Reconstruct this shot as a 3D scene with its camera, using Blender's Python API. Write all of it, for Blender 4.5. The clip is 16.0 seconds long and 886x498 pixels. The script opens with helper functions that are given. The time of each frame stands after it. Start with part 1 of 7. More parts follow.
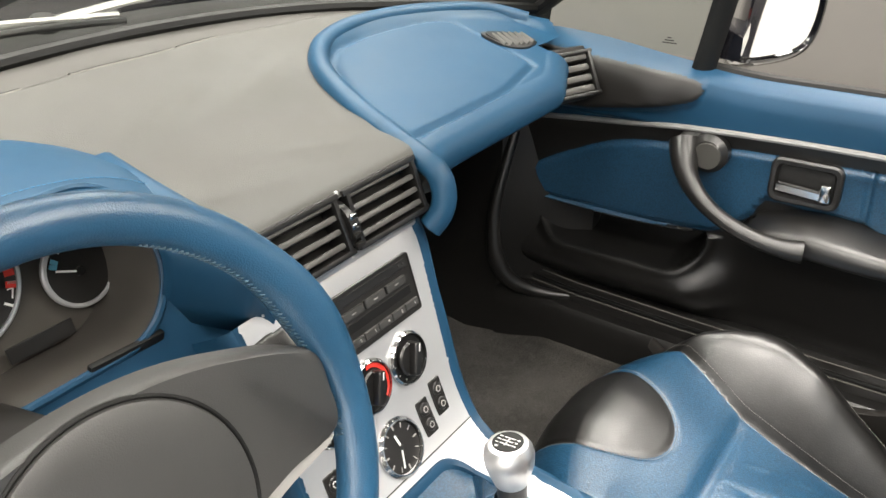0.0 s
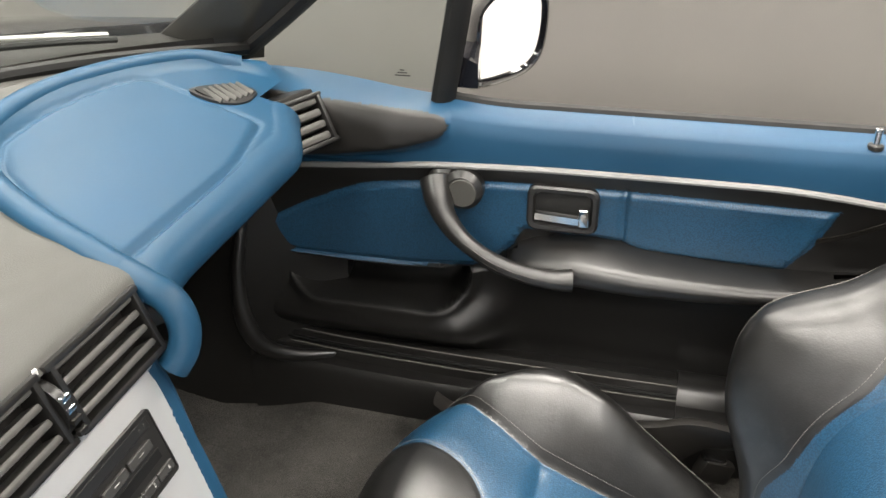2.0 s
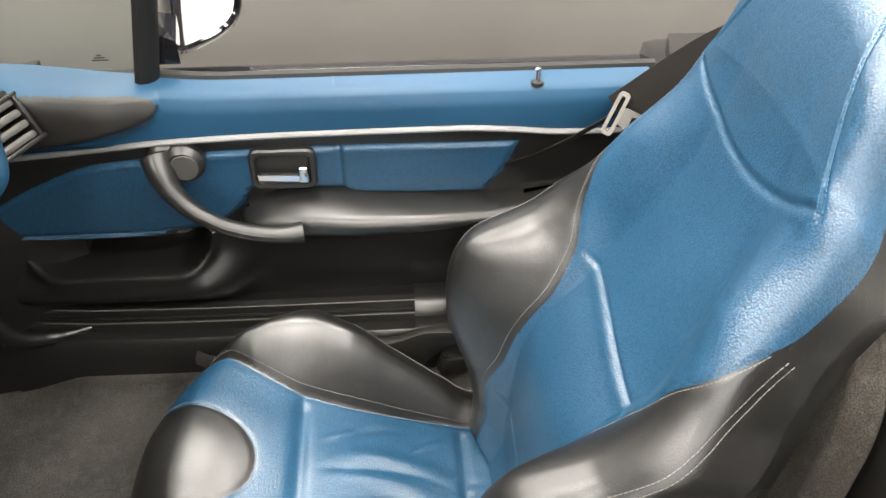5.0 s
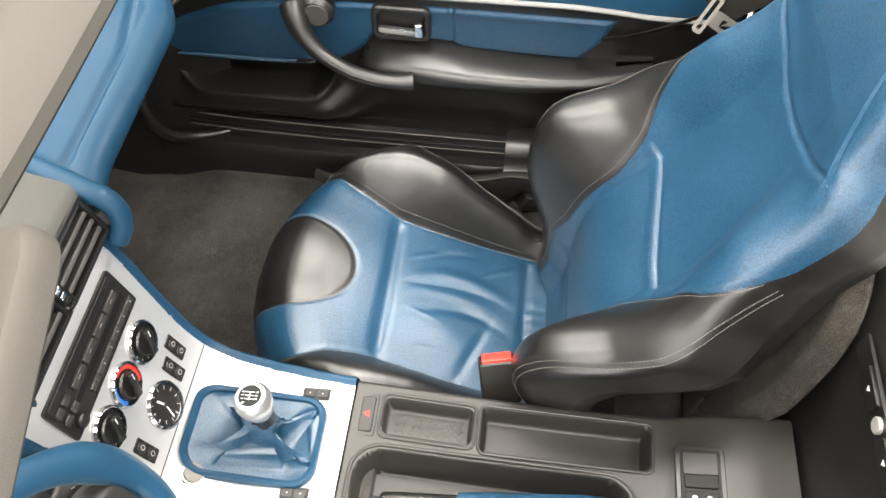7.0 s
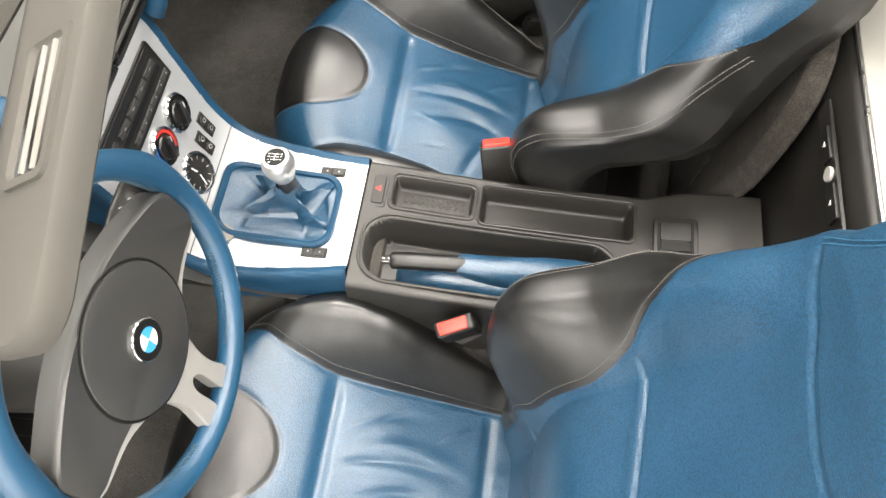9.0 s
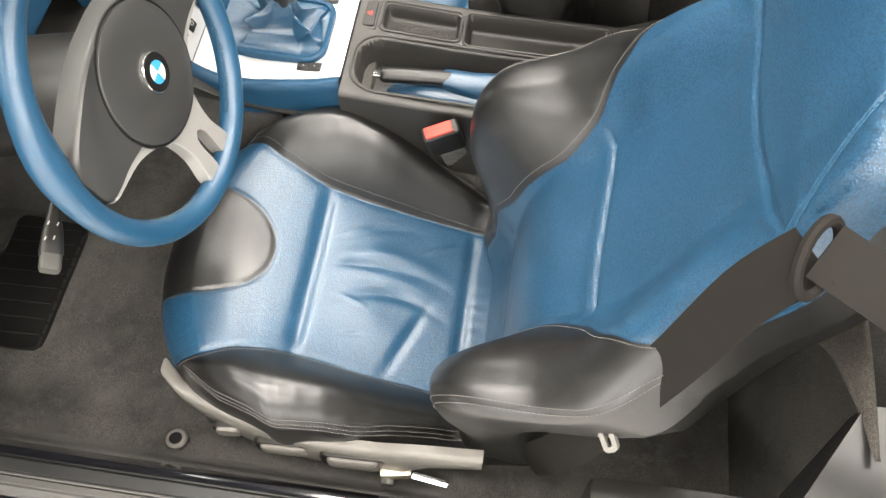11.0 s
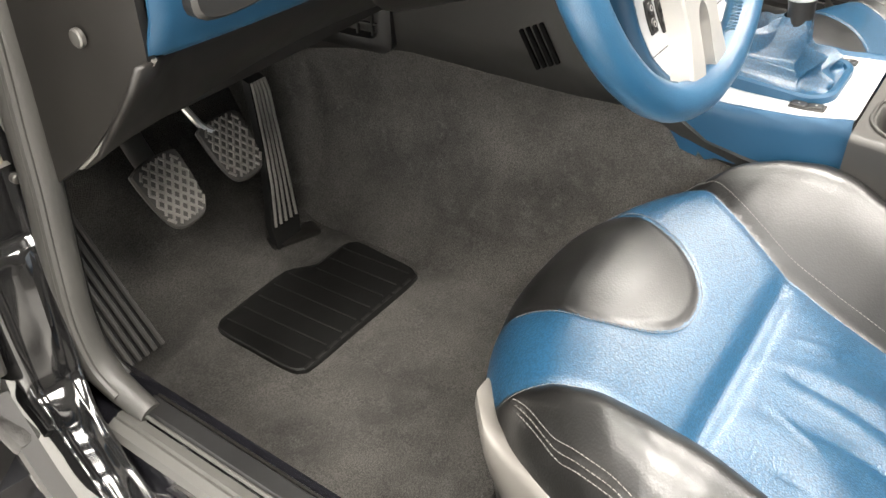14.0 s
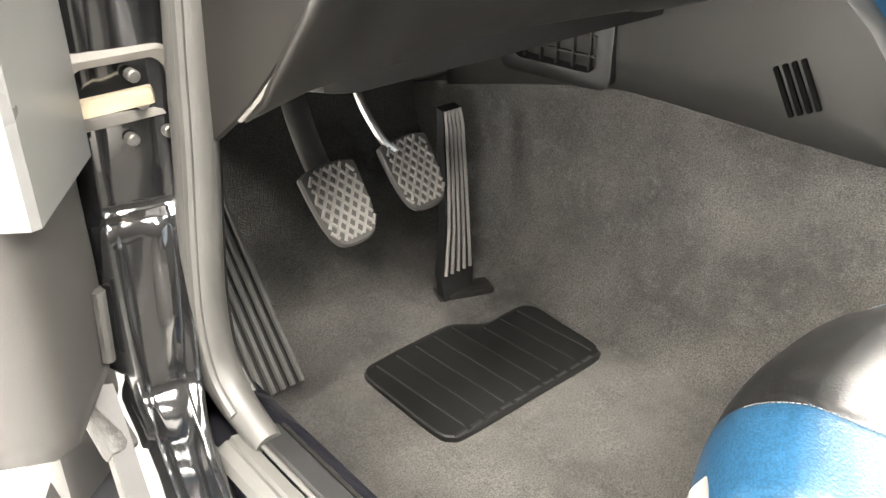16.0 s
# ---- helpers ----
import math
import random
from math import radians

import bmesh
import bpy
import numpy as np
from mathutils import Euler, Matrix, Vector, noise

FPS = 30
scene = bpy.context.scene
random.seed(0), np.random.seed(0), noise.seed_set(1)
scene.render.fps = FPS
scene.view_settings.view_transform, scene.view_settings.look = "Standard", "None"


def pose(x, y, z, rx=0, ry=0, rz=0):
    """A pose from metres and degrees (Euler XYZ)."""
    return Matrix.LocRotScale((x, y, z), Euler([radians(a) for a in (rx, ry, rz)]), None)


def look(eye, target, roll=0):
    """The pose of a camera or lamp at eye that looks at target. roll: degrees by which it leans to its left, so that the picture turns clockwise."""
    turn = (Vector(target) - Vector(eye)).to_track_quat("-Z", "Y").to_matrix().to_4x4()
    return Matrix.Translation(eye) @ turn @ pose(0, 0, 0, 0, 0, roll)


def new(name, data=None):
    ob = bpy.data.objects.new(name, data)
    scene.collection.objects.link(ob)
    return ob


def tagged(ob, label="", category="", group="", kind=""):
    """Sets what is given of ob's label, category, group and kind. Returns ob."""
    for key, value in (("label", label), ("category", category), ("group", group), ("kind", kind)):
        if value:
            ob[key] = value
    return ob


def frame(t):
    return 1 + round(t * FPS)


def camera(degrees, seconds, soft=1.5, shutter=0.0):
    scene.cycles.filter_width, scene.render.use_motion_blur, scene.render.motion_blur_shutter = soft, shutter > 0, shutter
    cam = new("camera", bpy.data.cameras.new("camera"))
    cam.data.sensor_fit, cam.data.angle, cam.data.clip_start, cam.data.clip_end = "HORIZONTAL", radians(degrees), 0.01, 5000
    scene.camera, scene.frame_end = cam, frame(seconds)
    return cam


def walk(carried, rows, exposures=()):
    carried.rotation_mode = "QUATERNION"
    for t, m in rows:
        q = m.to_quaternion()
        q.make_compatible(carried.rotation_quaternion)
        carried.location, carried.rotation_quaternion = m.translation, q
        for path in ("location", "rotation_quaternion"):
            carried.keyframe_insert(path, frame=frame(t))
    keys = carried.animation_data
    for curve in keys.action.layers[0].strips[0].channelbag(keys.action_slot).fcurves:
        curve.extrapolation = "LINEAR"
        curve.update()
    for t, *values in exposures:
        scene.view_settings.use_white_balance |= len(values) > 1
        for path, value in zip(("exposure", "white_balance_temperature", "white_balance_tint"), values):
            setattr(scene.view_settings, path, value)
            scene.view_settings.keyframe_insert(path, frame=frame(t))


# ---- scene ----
cam = camera(56.03, 16.0)
PATH = [
    (0, (-0.501, -0.244, 1.159), (0.2231, 0.2663, 0.6941), -0.94),
    (0.5, (-0.453, -0.231, 1.174), (0.2907, 0.2446, 0.7042), -0.97),
    (1, (-0.411, -0.190, 1.177), (0.3662, 0.2227, 0.7017), -0.94),
    (1.5, (-0.378, -0.155, 1.181), (0.4339, 0.1759, 0.7011), -0.81),
    (2, (-0.351, -0.142, 1.192), (0.4953, 0.0797, 0.7067), -0.82),
    (2.5, (-0.328, -0.149, 1.219), (0.5325, -0.0280, 0.7246), -0.76),
    (3, (-0.312, -0.153, 1.229), (0.5555, -0.1393, 0.7323), -0.79),
    (3.2, (-0.305, -0.167, 1.234), (0.5601, -0.1787, 0.7338), -0.89),
    (5.3, (-0.382, -0.219, 1.384), (0.3781, -0.2535, 0.7357), -0.50),
    (5.5, (-0.384, -0.225, 1.417), (0.3489, -0.2348, 0.7366), -0.74),
    (6, (-0.378, -0.225, 1.482), (0.2902, -0.1881, 0.7391), -0.63),
    (6.5, (-0.390, -0.237, 1.531), (0.2295, -0.1742, 0.7492), -0.64),
    (7, (-0.411, -0.246, 1.573), (0.1695, -0.1715, 0.7627), -0.53),
    (7.5, (-0.450, -0.246, 1.595), (0.0999, -0.1683, 0.7637), -0.50),
    (8, (-0.499, -0.254, 1.596), (0.0248, -0.1773, 0.7478), -0.47),
    (8.5, (-0.563, -0.258, 1.590), (-0.0629, -0.1831, 0.7277), -0.67),
    (9, (-0.612, -0.277, 1.582), (-0.1342, -0.2053, 0.7071), -0.72),
    (9.5, (-0.676, -0.308, 1.570), (-0.2155, -0.2389, 0.6852), -0.81),
    (10, (-0.746, -0.336, 1.569), (-0.3003, -0.2713, 0.6764), -0.47),
    (10.2, (-0.768, -0.341, 1.568), (-0.3269, -0.2764, 0.6730), -0.47),
    (12.3, (-1.015, -0.267, 1.326), (-0.4560, -0.1335, 0.5074), -1.26),
    (12.5, (-1.017, -0.255, 1.281), (-0.4465, -0.0914, 0.4767), -1.87),
    (13, (-1.008, -0.221, 1.165), (-0.3912, 0.0353, 0.4198), -1.77),
    (13.5, (-0.985, -0.201, 1.062), (-0.3357, 0.1659, 0.3955), -1.75),
    (14, (-0.957, -0.153, 0.945), (-0.2993, 0.3130, 0.3533), -1.12),
    (14.5, (-0.923, -0.112, 0.842), (-0.2786, 0.4264, 0.2989), -0.38),
    (15, (-0.889, -0.071, 0.796), (-0.2679, 0.5230, 0.2855), -0.11),
    (15.5, (-0.877, -0.051, 0.784), (-0.2742, 0.5751, 0.2891), 0.15),
    (16, (-0.904, -0.071, 0.811), (-0.3207, 0.5838, 0.3305), 0.29),
]
walk(cam, [(t, look(eye, target, roll)) for t, eye, target, roll in PATH], [(0, 0.62), (3, 0.74), (5.5, 0.95), (7, 0.8), (9, 0.65), (10, 0.65), (12.5, 0.7), (13.5, 0.8), (14, 1.15), (14.5, 1.7), (15, 2.15), (16, 2.45)])
# ---- end of camera ----

# ---- world, lamps, exposure ----
world = bpy.data.worlds.new("world")
scene.world = world
world.use_nodes = True
world.node_tree.nodes["Background"].inputs[0].default_value = (1.0, 0.97, 0.93, 1)
world.node_tree.nodes["Background"].inputs[1].default_value = 0.25
scene.view_settings.exposure = 0.0

# ---- node materials ----
def mat(name, colour, rough=0.5, metal=0.0, grain=400.0, bump=0.1, tone=0.12, wear=0.0, cells=False, coat=0.0, fuzz=0.0, spec=0.5, depth=0.001, speck_shade=0.0):
    """A surface with variation at two scales: broad tone and roughness, fine relief."""
    m = bpy.data.materials.new(name)
    m.use_nodes = True
    nt = m.node_tree
    b = nt.nodes["Principled BSDF"]
    def node(kind, **sets):
        n = nt.nodes.new(kind)
        for key, value in sets.items():
            n.inputs[key].default_value = value
        return n
    co = nt.nodes.new("ShaderNodeTexCoord")
    broad = node("ShaderNodeTexNoise", Scale=9.0, Detail=5.0, Roughness=0.6)
    nt.links.new(co.outputs["Object"], broad.inputs["Vector"])
    ramp = nt.nodes.new("ShaderNodeMapRange")
    ramp.inputs["From Min"].default_value, ramp.inputs["From Max"].default_value = 0.3, 0.7
    ramp.inputs["To Min"].default_value, ramp.inputs["To Max"].default_value = 1 - tone, 1 + tone
    nt.links.new(broad.outputs["Fac"], ramp.inputs["Value"])
    mul = nt.nodes.new("ShaderNodeVectorMath")
    mul.operation = "SCALE"
    mul.inputs[0].default_value = colour
    nt.links.new(ramp.outputs[0], mul.inputs["Scale"])
    last = mul.outputs[0]
    if cells:
        fine = node("ShaderNodeTexVoronoi", Scale=grain)
        fine.feature = "F1"
        height = fine.outputs["Distance"]
    else:
        fine = node("ShaderNodeTexNoise", Scale=grain, Detail=3.0)
        height = fine.outputs["Fac"]
    nt.links.new(co.outputs["Object"], fine.inputs["Vector"])
    if wear:
        mix = nt.nodes.new("ShaderNodeMix")
        mix.data_type = "RGBA"
        mix.inputs[7].default_value = (*[min(1, c + wear) for c in colour], 1)
        dirt = node("ShaderNodeTexNoise", Scale=45.0, Detail=6.0, Roughness=0.75)
        nt.links.new(co.outputs["Object"], dirt.inputs["Vector"])
        r2 = nt.nodes.new("ShaderNodeMapRange")
        r2.inputs["From Min"].default_value, r2.inputs["From Max"].default_value = 0.5, 0.75
        nt.links.new(dirt.outputs["Fac"], r2.inputs["Value"])
        nt.links.new(r2.outputs[0], mix.inputs[0])
        nt.links.new(last, mix.inputs[6])
        last = mix.outputs[2]
    if speck_shade:
        r4 = nt.nodes.new("ShaderNodeMapRange")
        r4.inputs["From Min"].default_value, r4.inputs["From Max"].default_value = 0.35, 0.65
        # with cells the grain's hollows darken, crevice shade put into the colour
        r4.inputs["To Min"].default_value, r4.inputs["To Max"].default_value = (1 + speck_shade, 1 - speck_shade) if cells else (1 - speck_shade, 1 + speck_shade)
        nt.links.new(height, r4.inputs["Value"])
        sp = nt.nodes.new("ShaderNodeVectorMath")
        sp.operation = "SCALE"
        nt.links.new(last, sp.inputs[0])
        nt.links.new(r4.outputs[0], sp.inputs["Scale"])
        last = sp.outputs[0]
    nt.links.new(last, b.inputs["Base Color"])
    b.inputs["Metallic"].default_value = metal
    b.inputs["Specular IOR Level"].default_value = spec
    b.inputs["Coat Weight"].default_value = coat
    b.inputs["Coat Roughness"].default_value = 0.08
    if fuzz:
        b.inputs["Sheen Weight"].default_value = fuzz
        b.inputs["Sheen Roughness"].default_value = 0.6
    r3 = nt.nodes.new("ShaderNodeMapRange")
    r3.inputs["From Min"].default_value, r3.inputs["From Max"].default_value = 0.3, 0.7
    r3.inputs["To Min"].default_value, r3.inputs["To Max"].default_value = max(0.02, rough * 0.85), min(1, rough * 1.15)
    nt.links.new(broad.outputs["Fac"], r3.inputs["Value"])
    nt.links.new(r3.outputs[0], b.inputs["Roughness"])
    if bump:
        bp = nt.nodes.new("ShaderNodeBump")
        bp.inputs["Strength"].default_value, bp.inputs["Distance"].default_value = bump, depth
        bp.invert = cells
        nt.links.new(height, bp.inputs["Height"])
        nt.links.new(bp.outputs[0], b.inputs["Normal"])
    return m


def glow(name, colour, strength):
    m = bpy.data.materials.new(name)
    m.use_nodes = True
    b = m.node_tree.nodes["Principled BSDF"]
    b.inputs["Emission Color"].default_value = (*colour, 1)
    b.inputs["Emission Strength"].default_value = strength
    return m


BLUE = mat("blue_leather", (0.0118, 0.054, 0.107), 0.35, grain=460, bump=0.48, tone=0.12, cells=True, depth=0.0006, spec=1, speck_shade=0.26)
BLUE_RIM = mat("blue_rim_leather", (0.012, 0.062, 0.125), 0.33, grain=900, bump=0.3, tone=0.12, cells=True, depth=0.0005, spec=0.9)
BLUE_SMOOTH = mat("blue_dash_skin", (0.0105, 0.048, 0.0955), 0.42, spec=0.28, grain=700, bump=0.25, tone=0.05, depth=0.0004)
BLACK = mat("black_leather", (0.0068, 0.0066, 0.0063), 0.36, spec=1, grain=480, bump=0.2, tone=0.2, cells=True, depth=0.0005, wear=0.012)
BLACK_PLASTIC = mat("black_plastic", (0.012, 0.011, 0.0098), 0.42, spec=0.5, grain=1500, bump=0.15, tone=0.1, depth=0.0003)
BLACK_SATIN = mat("satin_black", (0.0105, 0.0101, 0.0096), 0.34, grain=1200, bump=0.08, tone=0.1, depth=0.0003, spec=0.6)
GLOSS_BLACK = mat("gloss_black_paint", (0.008, 0.008, 0.01), 0.08, grain=300, bump=0.0, tone=0.1, coat=0.8)
CHARCOAL = mat("charcoal_dash_skin", (0.041, 0.04, 0.0355), 0.52, spec=0.45, grain=800, bump=0.25, tone=0.12, cells=True, depth=0.0005)
GREY_TRIM = mat("warm_grey_trim", (0.16, 0.152, 0.138), 0.5, grain=900, bump=0.15, tone=0.06, depth=0.0004)
CARPET = mat("black_carpet", (0.06, 0.057, 0.052), 0.95, spec=0.2, speck_shade=0.4, grain=620, bump=1.0, tone=0.45, wear=0.020, fuzz=0.04, depth=0.002)
RUBBER = mat("black_rubber", (0.0062, 0.0061, 0.0058), 0.55, spec=0.3, grain=700, bump=0.2, tone=0.2, depth=0.0004)
PEDAL = mat("worn_pedal_rubber", (0.21, 0.2, 0.182), 0.5, grain=600, bump=0.3, tone=0.25, wear=0.06, depth=0.0005)
SILVER = mat("silver_paint", (0.56, 0.565, 0.57), 0.34, metal=0.5, grain=2500, bump=0.04, tone=0.03, depth=0.0002)
CHROME = mat("chrome", (0.9, 0.9, 0.9), 0.12, metal=1.0, grain=500, bump=0.0, tone=0.02)
STEEL = mat("brushed_steel", (0.6, 0.59, 0.57), 0.3, metal=1.0, grain=700, bump=0.05, tone=0.1)
WHITE = mat("white_print", (0.8, 0.8, 0.78), 0.5, bump=0.0, tone=0.02)
PRINT = mat("pale_grey_print", (0.42, 0.41, 0.39), 0.5, bump=0.0, tone=0.02)
RED = mat("red_plastic", (0.7, 0.045, 0.03), 0.4, bump=0.05, tone=0.05)
VISOR = mat("visor_cloth", (0.062, 0.0585, 0.052), 0.75, spec=0.3, grain=900, bump=0.3, tone=0.08, depth=0.0005)
SLAT = mat("grey_vent_slat", (0.06, 0.058, 0.054), 0.42, grain=1200, bump=0.1, tone=0.08)
PIPING = mat("silver_piping", (0.22, 0.22, 0.217), 0.4, metal=0.2, grain=1200, bump=0.1, tone=0.05)
AIRBAG = mat("airbag_skin", (0.029, 0.0281, 0.0263), 0.48, grain=1100, bump=0.25, tone=0.12, cells=True, depth=0.0004, spec=1)
KNOB = mat("satin_silver_knob", (0.62, 0.62, 0.62), 0.36, metal=0.9, grain=2000, bump=0.03, tone=0.03)
FELT = mat("grey_brown_felt", (0.04, 0.0355, 0.03), 0.95, spec=0.2, speck_shade=0.5, grain=600, bump=1.0, tone=0.3, wear=0.03, fuzz=0.04, depth=0.002)
DIAL = mat("brown_grey_dial_plate", (0.0875, 0.08, 0.07), 0.5, grain=900, bump=0.1, tone=0.1)
THREAD = mat("grey_thread", (0.14, 0.135, 0.125), 0.8, bump=0.2, grain=2000, tone=0.1)
BLUE_THREAD = mat("blue_thread", (0.03, 0.13, 0.24), 0.8, bump=0.2, grain=2000, tone=0.1)
BELT = mat("belt_webbing", (0.011, 0.0097, 0.0083), 0.75, grain=1800, bump=0.6, tone=0.1, depth=0.0006, spec=0.15)
CEILING = mat("grey_ceiling_paint", (0.13, 0.128, 0.124), 0.9, grain=200, bump=0.1, tone=0.05)
WALL = mat("pale_wall_paint", (0.3, 0.29, 0.275), 0.8, grain=200, bump=0.1, tone=0.05)
FLOOR_PAINT = mat("light_floor_coating", (0.58, 0.57, 0.55), 0.3, grain=150, bump=0.03, tone=0.06)
DARK_WALL = mat("grey_curtain", (0.135, 0.129, 0.121), 0.85, grain=250, bump=0.2, tone=0.06)
SPOKE = mat("satin_grey_spoke", (0.38, 0.37, 0.35), 0.4, metal=0.3, grain=1500, bump=0.05, tone=0.05)
# glow of the added side panels on the west wall
SIDE_GLOW = glow("side_fill_glow", (1.0, 0.98, 0.95), 3.0)
LAMP = glow("lamp_panel", (1.0, 0.95, 0.88), 6.0)

# ---- building helpers ----
def thing(name, label="", category="", group="", kind="", at=(0, 0, 0)):
    ob = new(name)
    ob.empty_display_size = 0.05
    ob.location = at
    return tagged(ob, label, category, group, kind)


def place(name, me, material, parent=None, label="", smooth=35):
    me.materials.append(material)
    if smooth:
        me.shade_smooth()
        me.set_sharp_from_angle(angle=radians(smooth))
    ob = new(name, me)
    if parent is not None:
        ob.parent = parent
        top = parent
        off = Vector(parent.location)
        while top.parent is not None:
            top = top.parent
            off += Vector(top.location)
        ob.location = -off
    if label:
        ob["label"] = label
    return ob


def part(name, bm, material, parent=None, label="", smooth=35):
    """Links a bmesh as one mesh, in world places, under a thing or a part."""
    bmesh.ops.recalc_face_normals(bm, faces=bm.faces)
    me = bpy.data.meshes.new(name)
    bm.to_mesh(me)
    bm.free()
    return place(name, me, material, parent, label, smooth)


def raw(name, verts, faces, material, parent=None, label="", smooth=35):
    me = bpy.data.meshes.new(name)
    me.from_pydata([tuple(map(float, v)) for v in verts], [], [tuple(map(int, f)) for f in faces])
    me.validate()
    return place(name, me, material, parent, label, smooth)


def box(c, s, bevel=0.0, turn=None, segments=2, bm=None):
    """A block with rounded edges: centre, size, rounding, and a turn in degrees."""
    own = bmesh.new()
    bmesh.ops.create_cube(own, size=1.0)
    bmesh.ops.scale(own, vec=s, verts=own.verts)
    if bevel:
        bmesh.ops.bevel(own, geom=list(own.edges), offset=min(bevel, min(s) * 0.49), segments=segments, affect="EDGES", profile=0.6)
    m = pose(*c, *(turn or (0, 0, 0)))
    bmesh.ops.transform(own, matrix=m, verts=own.verts)
    if bm is None:
        return own
    me = bpy.data.meshes.new("t")
    own.to_mesh(me)
    own.free()
    bm.from_mesh(me)
    bpy.data.meshes.remove(me)
    return bm


def rings(loops, closed=True, caps=True, around=False):
    """Skin over loops of equal length. around: the last loop joins the first."""
    bm = bmesh.new()
    vs = [[bm.verts.new(p) for p in lp] for lp in loops]
    n = len(loops[0])
    pairs = list(zip(vs, vs[1:])) + ([(vs[-1], vs[0])] if around else [])
    for a, b in pairs:
        for i in range(n if closed else n - 1):
            j = (i + 1) % n
            bm.faces.new((a[i], a[j], b[j], b[i]))
    if caps and closed and not around:
        bm.faces.new(vs[0][::-1])
        bm.faces.new(vs[-1])
    return bm


def tube(points, radius, n=10, closed=False, flat=1.0):
    """A rod along points; radius a number or one for each point; flat squeezes it."""
    pts = [Vector(p) for p in points]
    k = len(pts)
    rad = radius if isinstance(radius, (list, tuple)) else [radius] * k
    loops, up = [], None
    for i, p in enumerate(pts):
        a, b = (pts[i - 1], pts[(i + 1) % k]) if closed else (pts[max(i - 1, 0)], pts[min(i + 1, k - 1)])
        d = (b - a).normalized()
        if up is None:
            up = d.orthogonal().normalized() if abs(d.z) > 0.9 else Vector((0, 0, 1))
        side = d.cross(up).normalized()
        up = side.cross(d).normalized()
        loops.append([p + rad[i] * (math.cos(2 * math.pi * j / n) * side + flat * math.sin(2 * math.pi * j / n) * up) for j in range(n)])
    return rings(loops, True, not closed, closed)


def smooth_line(points, per=8, closed=False):
    """A Catmull-Rom line through points."""
    p = [np.array(q, float) for q in points]
    n = len(p)
    out = []
    for i in range(n if closed else n - 1):
        a, b, c, d = (p[(i - 1) % n], p[i], p[(i + 1) % n], p[(i + 2) % n]) if closed else (p[max(i - 1, 0)], p[i], p[i + 1], p[min(i + 2, n - 1)])
        for k in range(per):
            t = k / per
            out.append(tuple(0.5 * (2 * b + (c - a) * t + (2 * a - 5 * b + 4 * c - d) * t * t + (3 * b - a - 3 * c + d) * t**3)))
    if not closed:
        out.append(tuple(p[-1]))
    return out


def disc(c, r, h, turn=(0, 0, 0), n=32, bevel=0.001, hole=0.0):
    """A short round piece about its own z, turned in degrees."""
    prof = [(0.0 if not hole else hole, 0.0), (r, 0.0), (r, h - bevel), (r - bevel, h), (0.0 if not hole else hole, h)]
    m = pose(*c, *turn)
    loops = []
    for i in range(n):
        a = 2 * math.pi * i / n
        loops.append([m @ Vector((q * math.cos(a), q * math.sin(a), z)) for q, z in prof])
    bm = rings(loops, closed=bool(hole), caps=False, around=True)
    if not hole:
        bmesh.ops.remove_doubles(bm, verts=bm.verts, dist=1e-6)
    return bm


def ss(x, a, b):
    t = np.clip((np.asarray(x, float) - a) / (b - a), 0, 1)
    return t * t * (3 - 2 * t)


def ip(x, xs, ys):
    """Smooth interpolation through a short table (monotone cubic by easing tangents)."""
    xs, ys = np.asarray(xs, float), np.asarray(ys, float)
    h = np.diff(xs)
    d = np.diff(ys) / h
    m = np.r_[d[0], np.where(d[:-1] * d[1:] > 0, 2 * d[:-1] * d[1:] / (d[:-1] + d[1:] + 1e-12), 0), d[-1]]
    x = np.clip(np.asarray(x, float), xs[0], xs[-1])
    i = np.clip(np.searchsorted(xs, x) - 1, 0, len(h) - 1)
    t = (x - xs[i]) / h[i]
    return (1 + 2 * t) * (1 - t) ** 2 * ys[i] + t * (1 - t) ** 2 * h[i] * m[i] + t * t * (3 - 2 * t) * ys[i + 1] + t * t * (t - 1) * h[i] * m[i + 1]


